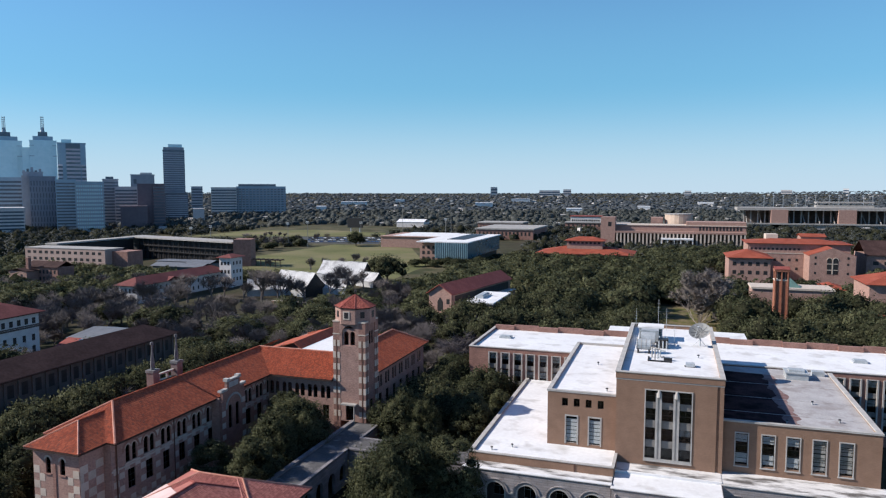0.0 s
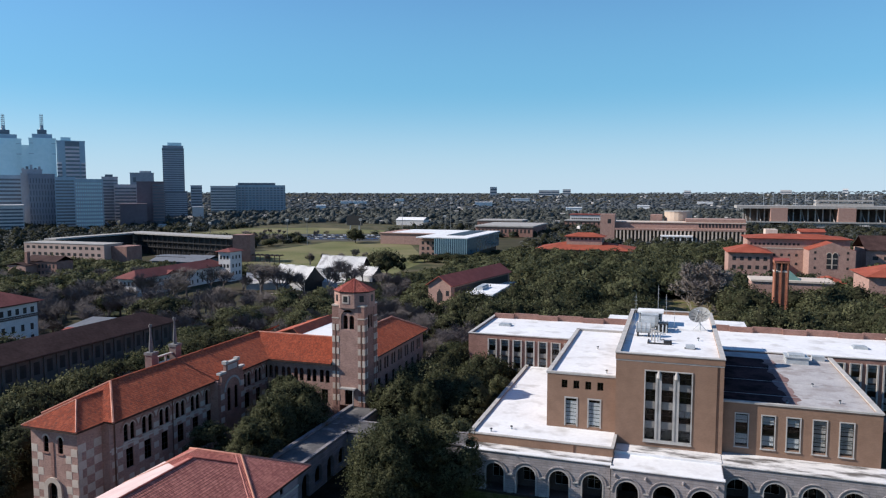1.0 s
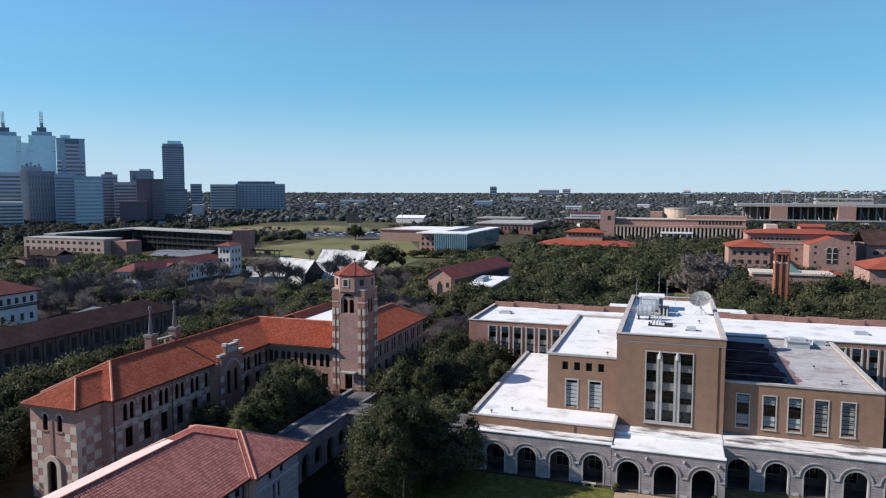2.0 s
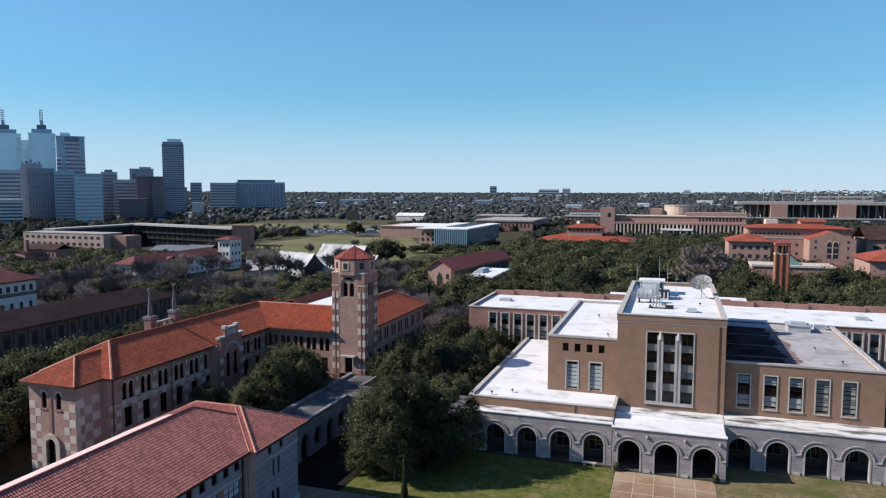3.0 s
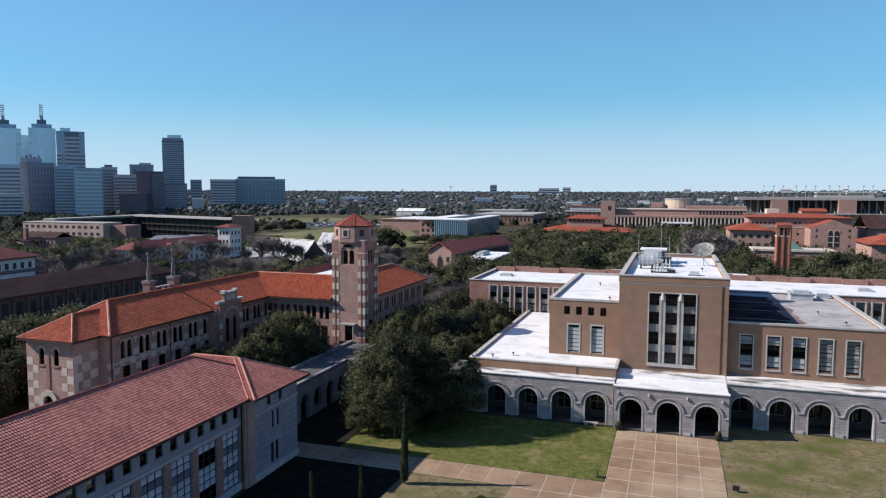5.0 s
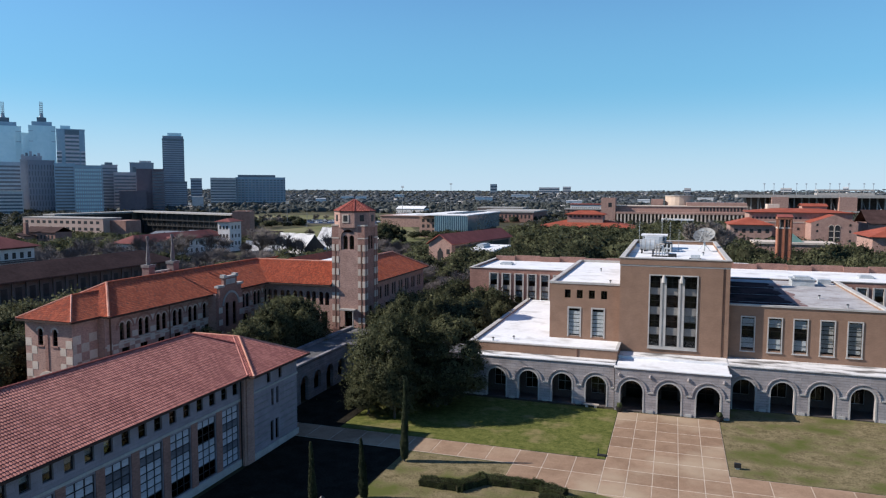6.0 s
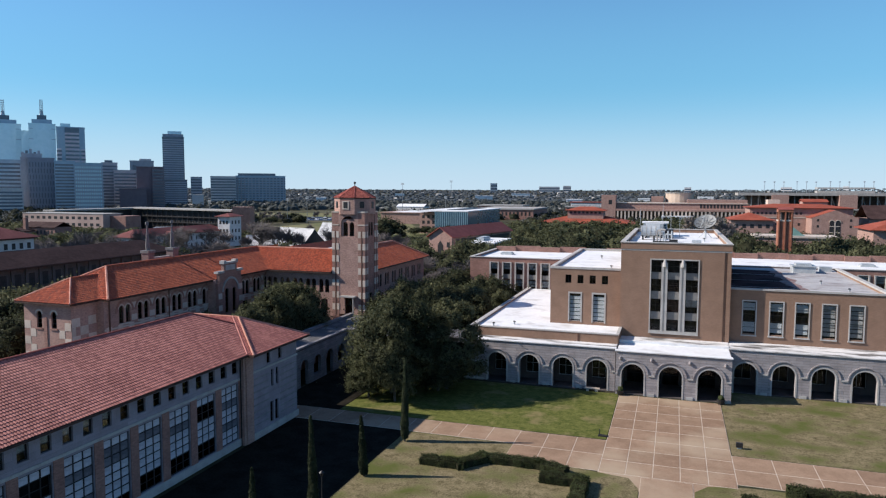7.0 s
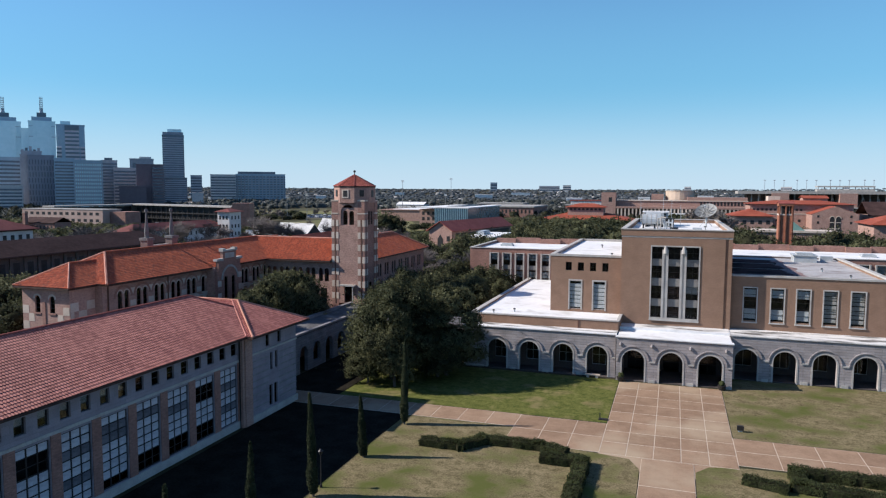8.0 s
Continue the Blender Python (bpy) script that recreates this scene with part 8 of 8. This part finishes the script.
# ---- the medical towers on the skyline ----
# tower tones are lifted and blued; haze over the distance is in the colour
FACADE_BLUE = material("blue_grey_curtain_wall", (0.24, 0.31, 0.40), (0.33, 0.40, 0.49), 0.01, 0.2, 0.3, 0.0, metal=0.45, spec=0.5)
FACADE_GREY = material("grey_precast", (0.30, 0.305, 0.335), (0.40, 0.405, 0.43), 0.01, 0.2, 0.7, 0.0)
FACADE_PALE = material("pale_glass_tower", (0.52, 0.66, 0.72), (0.62, 0.74, 0.8), 0.01, 0.2, 0.3, 0.0, metal=0.4, spec=0.6)
FACADE_ROSE = material("rose_precast", (0.68, 0.58, 0.59), (0.78, 0.68, 0.68), 0.01, 0.2, 0.7, 0.0)
FACADE_DARK = material("dark_tower_glass", (0.06, 0.082, 0.125), (0.10, 0.125, 0.17), 0.01, 0.2, 0.2, 0.0, metal=0.3, spec=0.8)
FACADE_SLATE = material("slate_precast", (0.19, 0.205, 0.25), (0.25, 0.265, 0.31), 0.01, 0.2, 0.6, 0.0)
FACADE_BRICK = material("brown_brick_tower", (0.155, 0.118, 0.128), (0.205, 0.16, 0.168), 0.01, 0.2, 0.8, 0.0)


def tower_block(name, label, ahead, left_px, right_px, top, mat, depth=30.0, bands=0, band_mat=None, fins=0, base=0.0):
    """A tower that fills the given span of bearings (in units of the tangent from the view's axis) at a distance ahead."""
    ax = Vector((-0.3157, 0.9489, 0))
    rt = Vector((0.9489, 0.3157, 0))
    a, c = ahead * left_px, ahead * right_px
    mid = (left_px + right_px) / 2
    w = (c - a) / math.sqrt(1 + mid * mid)
    at = ax * ahead + rt * (a + c) / 2
    ob = thing(name, at, label, "tower block", "medical towers on the skyline")
    m = Matrix.Translation(at) @ Matrix.Rotation(radians(18.4) - math.atan(mid), 4, "Z")
    part("wall", solid((-w / 2, w / 2, 0, depth, base, top)), mat, ob, "", m)
    part("parapet", solid((-w / 2 - 0.5, w / 2 + 0.5, -0.5, depth + 0.5, top, top + 1.5)), mat, ob, "", m)
    if bands:
        step = (top - 6) / bands
        data = mesh_of("window_band", solid((-w / 2 + 0.8, w / 2 - 0.8, -0.25, 0.1, 0, step * 0.5)), band_mat or FACADE_DARK)
        side = mesh_of("window_band", solid((w / 2 - 0.1, w / 2 + 0.25, 0.8, depth - 0.8, 0, step * 0.5)), band_mat or FACADE_DARK)
        for k in range(bands):
            put("window_band", data, ob, m @ Matrix.Translation((0, 0, 5 + step * k)))
            put("window_band", side, ob, m @ Matrix.Translation((0, 0, 5 + step * k)))
    if fins:
        data = mesh_of("fin", solid((-w / fins * 0.17, w / fins * 0.17, -0.7, 0.0, 4, top - 2)), FACADE_GREY if mat is not FACADE_GREY else FACADE_DARK)
        for k in range(fins):
            put("fin", data, ob, m @ Matrix.Translation((-w / 2 + w * (k + 0.5) / fins, 0, 0)))
    return ob, m, w


def bearing(px):
    return (px - 784) / 1233.0


P = bearing
# twin-spired tower
for a, c in ((-16, 46), (59, 106)):
    ob, m, w = tower_block("spired_tower", "pale blue glass hospital tower with a lattice spire", 1080, P(a), P(c), 131.0, FACADE_PALE, 45)
    part("window_band", solid((-w / 2 - 0.3, w / 2 + 0.3, -0.4, 45.4, 108, 109.0), (-w / 2 - 0.3, w / 2 + 0.3, -0.4, 45.4, 124, 124.8)), FACADE_BLUE, ob, "", m)
    part("glass_bay", solid((-w * 0.34, w * 0.34, -4.0, 0.0, 0, 131.5)), FACADE_PALE, ob, "", m)
    part("glass_bay", solid((-w * 0.2, w * 0.2, -6.5, -4.0, 0, 124)), FACADE_PALE, ob, "", m)
    part("shoulder", solid((-w * 0.38, w * 0.38, 6, 40, 131, 139)), FACADE_BLUE, ob, "", m)
    part("crown", solid((-w * 0.18, w * 0.18, 12, 30, 139, 146)), FACADE_DARK, ob, "", m)
    bm = bmesh.new()
    for dx, dy in ((-2.2, 0), (2.2, 0), (0, 2.5)):
        tube(bm, (dx, 20 + dy, 146), (dx * 0.75, 20 + dy * 0.75, 171), 0.55, 4, 0.4)
    for k in range(7):
        box(bm, -2.4, 2.4, 18.6, 21.4, 149 + 3.2 * k, 149.7 + 3.2 * k)
    cylinder(bm, 0, 20, 146, 154, 3.4, 1.2, 8)
    part("spire", bm, METAL_GREY, ob, "lattice spire", m)
tower_block("glass_tower", "pale glass link between the twin towers", 1090, P(45), P(60), 121.0, FACADE_PALE, 40)
ob, m, w = tower_block("striped_tower", "tower with rose and glass stripes", 1150, P(107), P(157), 132.0, FACADE_BLUE, 40)
part("striped_bay", solid((-w * 0.2, w * 0.3, -1.2, 0.0, 0, 130)), FACADE_ROSE, ob, "", m)
stripe = mesh_of("window_band", solid((-w * 0.2, w * 0.3, -1.5, -1.1, 0, 3.0)), FACADE_DARK)
for k in range(17):
    put("window_band", stripe, ob, m @ Matrix.Translation((0, 0, 22 + 6.4 * k)))
for side, top in ((-0.5, 98), (0.33, 98)):
    part("striped_side", solid((w * side, w * (side + 0.17), -1.0, 0.0, 0, top)), FACADE_ROSE, ob, "", m)
    data = mesh_of("window_band", solid((w * side, w * (side + 0.17), -1.3, -0.9, 0, 3.0)), FACADE_DARK)
    for k in range(12):
        put("window_band", data, ob, m @ Matrix.Translation((0, 0, 22 + 6.4 * k)))
part("plant_room", solid((-w * 0.35, 0, 5, 20, 133, 139)), FACADE_PALE, ob, "", m)
part("dark_crown", solid((-w * 0.2, w * 0.3, -1.6, 10, 124, 132.2)), FACADE_DARK, ob, "", m)
ob, m, w = tower_block("office_tower", "slate grey ribbed hospital tower with black slots", 960, P(55), P(102), 73.5, FACADE_SLATE, 40, 0, None, 0)
slot = mesh_of("window_slot", solid((-0.55, 0.55, -0.35, 0.0, 0, 6.4)), FACADE_DARK)
for k in range(9):
    for j in range(8):
        put("window_slot", slot, ob, m @ Matrix.Translation((-w / 2 + w * (k + 0.5) / 9 + (0.5 if j % 2 else -0.3), 0, 4.0 + 8.3 * j)))
tower_block("office_tower", "pale flank of the ribbed hospital tower", 958, P(42), P(55), 74.5, FACADE_GREY, 40)
ob, m, w = tower_block("office_tower", "stepped roof storey with plant on a hospital", 975, P(44), P(80), 80.0, FACADE_GREY, 30, 3)
for k in range(5):
    part("roof_plant", solid((-w * 0.5 + w * 0.2 * k, -w * 0.5 + w * (0.2 * k + 0.13), 4, 14, 81, 83.5 + 2.2 * (k % 3))), FACADE_DARK if k % 2 else FACADE_GREY, ob, "", m)
tower_block("office_tower", "blue glass hospital tower", 950, P(101), P(137), 69.0, FACADE_BLUE, 40, 15, FACADE_DARK)
tower_block("office_tower", "glass tower with white grid", 940, P(135), P(186), 66.0, FACADE_BLUE, 40, 12, FACADE_PALE, 13)
tower_block("office_tower", "low blue hospital block", 1000, P(-60), P(43), 73.0, FACADE_BLUE, 40, 12, FACADE_DARK)
tower_block("parking_garage", "concrete garage with dark bands", 880, P(-60), P(45), 32.0, PLASTER, 40, 6, FACADE_DARK)
ob, m, w = tower_block("office_tower", "grey banded office tower", 1080, P(184), P(212), 72.0, FACADE_GREY, 40, 14)
part("roof_plant", solid((-w * 0.3, w * 0.2, 4, 20, 73, 77)), FACADE_DARK, ob, "", m)
tower_block("office_tower", "white banded office block", 1060, P(205), P(245), 60.0, PLASTER, 40, 11, FACADE_DARK)
ob, m, w = tower_block("office_tower", "plain pale grey office tower", 1300, P(234), P(276), 84.0, FACADE_GREY, 40, 0)
part("roof_plant", solid((-w * 0.1, w * 0.4, 4, 26, 85, 89)), PLASTER, ob, "", m)
part("sign_disc", solid((-w * 0.38, -w * 0.26, -0.3, 0.0, 68, 77)), FACADE_DARK, ob, "", m)
tower_block("brick_tower", "windowless brown brick tower", 1020, P(245), P(274), 64.0, FACADE_BRICK, 30)
tower_block("brick_tower", "brown brick tower with windows", 1025, P(272), P(293), 64.0, FACADE_BRICK, 30, 13)
tower_block("brick_tower", "low brown brick block", 990, P(214), P(262), 32.0, FACADE_BRICK, 30)
ob, m, w = tower_block("residential_tower", "slender dark glass tower with pale crown", 1370, P(292), P(330), 133.0, FACADE_DARK, 36, 30, FACADE_GREY)
part("crown", solid((-w * 0.48, w * 0.48, 2, 34, 134.5, 140)), FACADE_GREY, ob, "", m)
part("crown", solid((-w * 0.25, w * 0.4, 6, 28, 140, 146)), FACADE_PALE, ob, "", m)
tower_block("residential_tower", "lower wings of the dark tower", 1340, P(294), P(334), 50.0, FACADE_DARK, 40, 11, FACADE_GREY)
tower_block("office_tower", "small grey far tower", 1900, P(340), P(360), 66.0, FACADE_GREY, 30, 8)
tower_block("office_tower", "white far block among trees", 1250, P(342), P(362), 22.0, PLASTER, 20, 0)
tower_block("office_tower", "banded concrete office block", 1600, P(375), P(420), 62.0, PLASTER, 40, 9)
ob, m, w = tower_block("office_slab", "wide blue glass office slab", 1640, P(420), P(507), 64.0, FACADE_BLUE, 40, 10, FACADE_DARK, 14)
part("roof_plant", solid((-w * 0.46, w * 0.3, 6, 30, 65, 71)), FACADE_DARK, ob, "", m)
for a, c, ahead, top in ((841, 872, 2300, 15.0), (604, 650, 2600, 14.0), (560, 578, 1900, 12.0), (905, 938, 3000, 20.0), (1002, 1030, 1700, 11.0), (1128, 1150, 1900, 12.0), (1234, 1262, 2500, 13.0), (700, 716, 2900, 19.0)):
    tower_block("warehouse", "long low white warehouse among far trees", ahead, P(a), P(c), top, MEMBRANE, 60, 0)
for a, c, ahead, top in ((868, 880, 4300, 78.0), (954, 990, 4200, 58.0), (996, 1010, 4300, 64.0), (1490, 1500, 4500, 70.0), (1380, 1400, 4300, 60.0), (1210, 1222, 4000, 56.0)):
    tower_block("office_tower", "pale low far block beyond the woods", ahead, P(a), P(c), top, PLASTER, 30, 4)

# pale low roofs scattered in the far woods
rng_h = random.Random(9)
house = thing("far_house", (0, 0, 0), "pale low roofed house among far trees", "house", "far houses on the plain")
house.location = (0, 0, 0)
part("wall", solid((-9, 9, -6, 6, 0, 8)), PLASTER, house)
bm = bmesh.new()
slab(bm, [(-10, -7, 8), (10, -7, 8), (10, 0, 11), (-10, 0, 11)], 0.3)
slab(bm, [(-10, 0, 11), (10, 0, 11), (10, 7, 8), (-10, 7, 8)], 0.3)
part("roof", bm, CONCRETE, house)
house.matrix_basis = Matrix.Translation((-150, 1250, 0))
for k in range(290):
    ahead = rng_h.uniform(900, 4200)
    side = ahead * rng_h.uniform(-0.5, 0.66)
    x, y = side * 0.9489 - ahead * 0.3157, ahead * 0.9489 + side * 0.3157
    r = math.hypot(x, y - 100)
    g = 0.0 if r < 2000 else 38.0 * ((r - 2000) / 2900) ** 1.5
    if free(x, y, 20):
        copy_thing(house, Matrix.Translation((x, y, g)) @ Matrix.Rotation(rng_h.uniform(-0.5, 0.9), 4, "Z") @ Matrix.Scale(rng_h.uniform(0.25, 0.5) * (1 + r / 5000), 4))

# lamp post at the edge of the quad lawn
ob = thing("lamp_post", (-33.2, 60.9, 0), "slim dark lamp post beside the cypress row", "street lamp")
bm = bmesh.new()
cylinder(bm, -33.2, 60.9, 0, 3.4, 0.07, 0.05, 8)
part("post", bm, METAL_DARK, ob)
bm = bmesh.new()
cylinder(bm, -33.2, 60.9, 0, 0.35, 0.16, 0.12, 8)
part("base", bm, METAL_DARK, ob)
bm = bmesh.new()
cylinder(bm, -33.2, 60.9, 3.4, 3.75, 0.12, 0.24, 8)
part("lantern", bm, METAL_DARK, ob)
bm = bmesh.new()
cylinder(bm, -33.2, 60.9, 3.75, 3.95, 0.28, 0.06, 8)
part("cap", bm, METAL_DARK, ob)
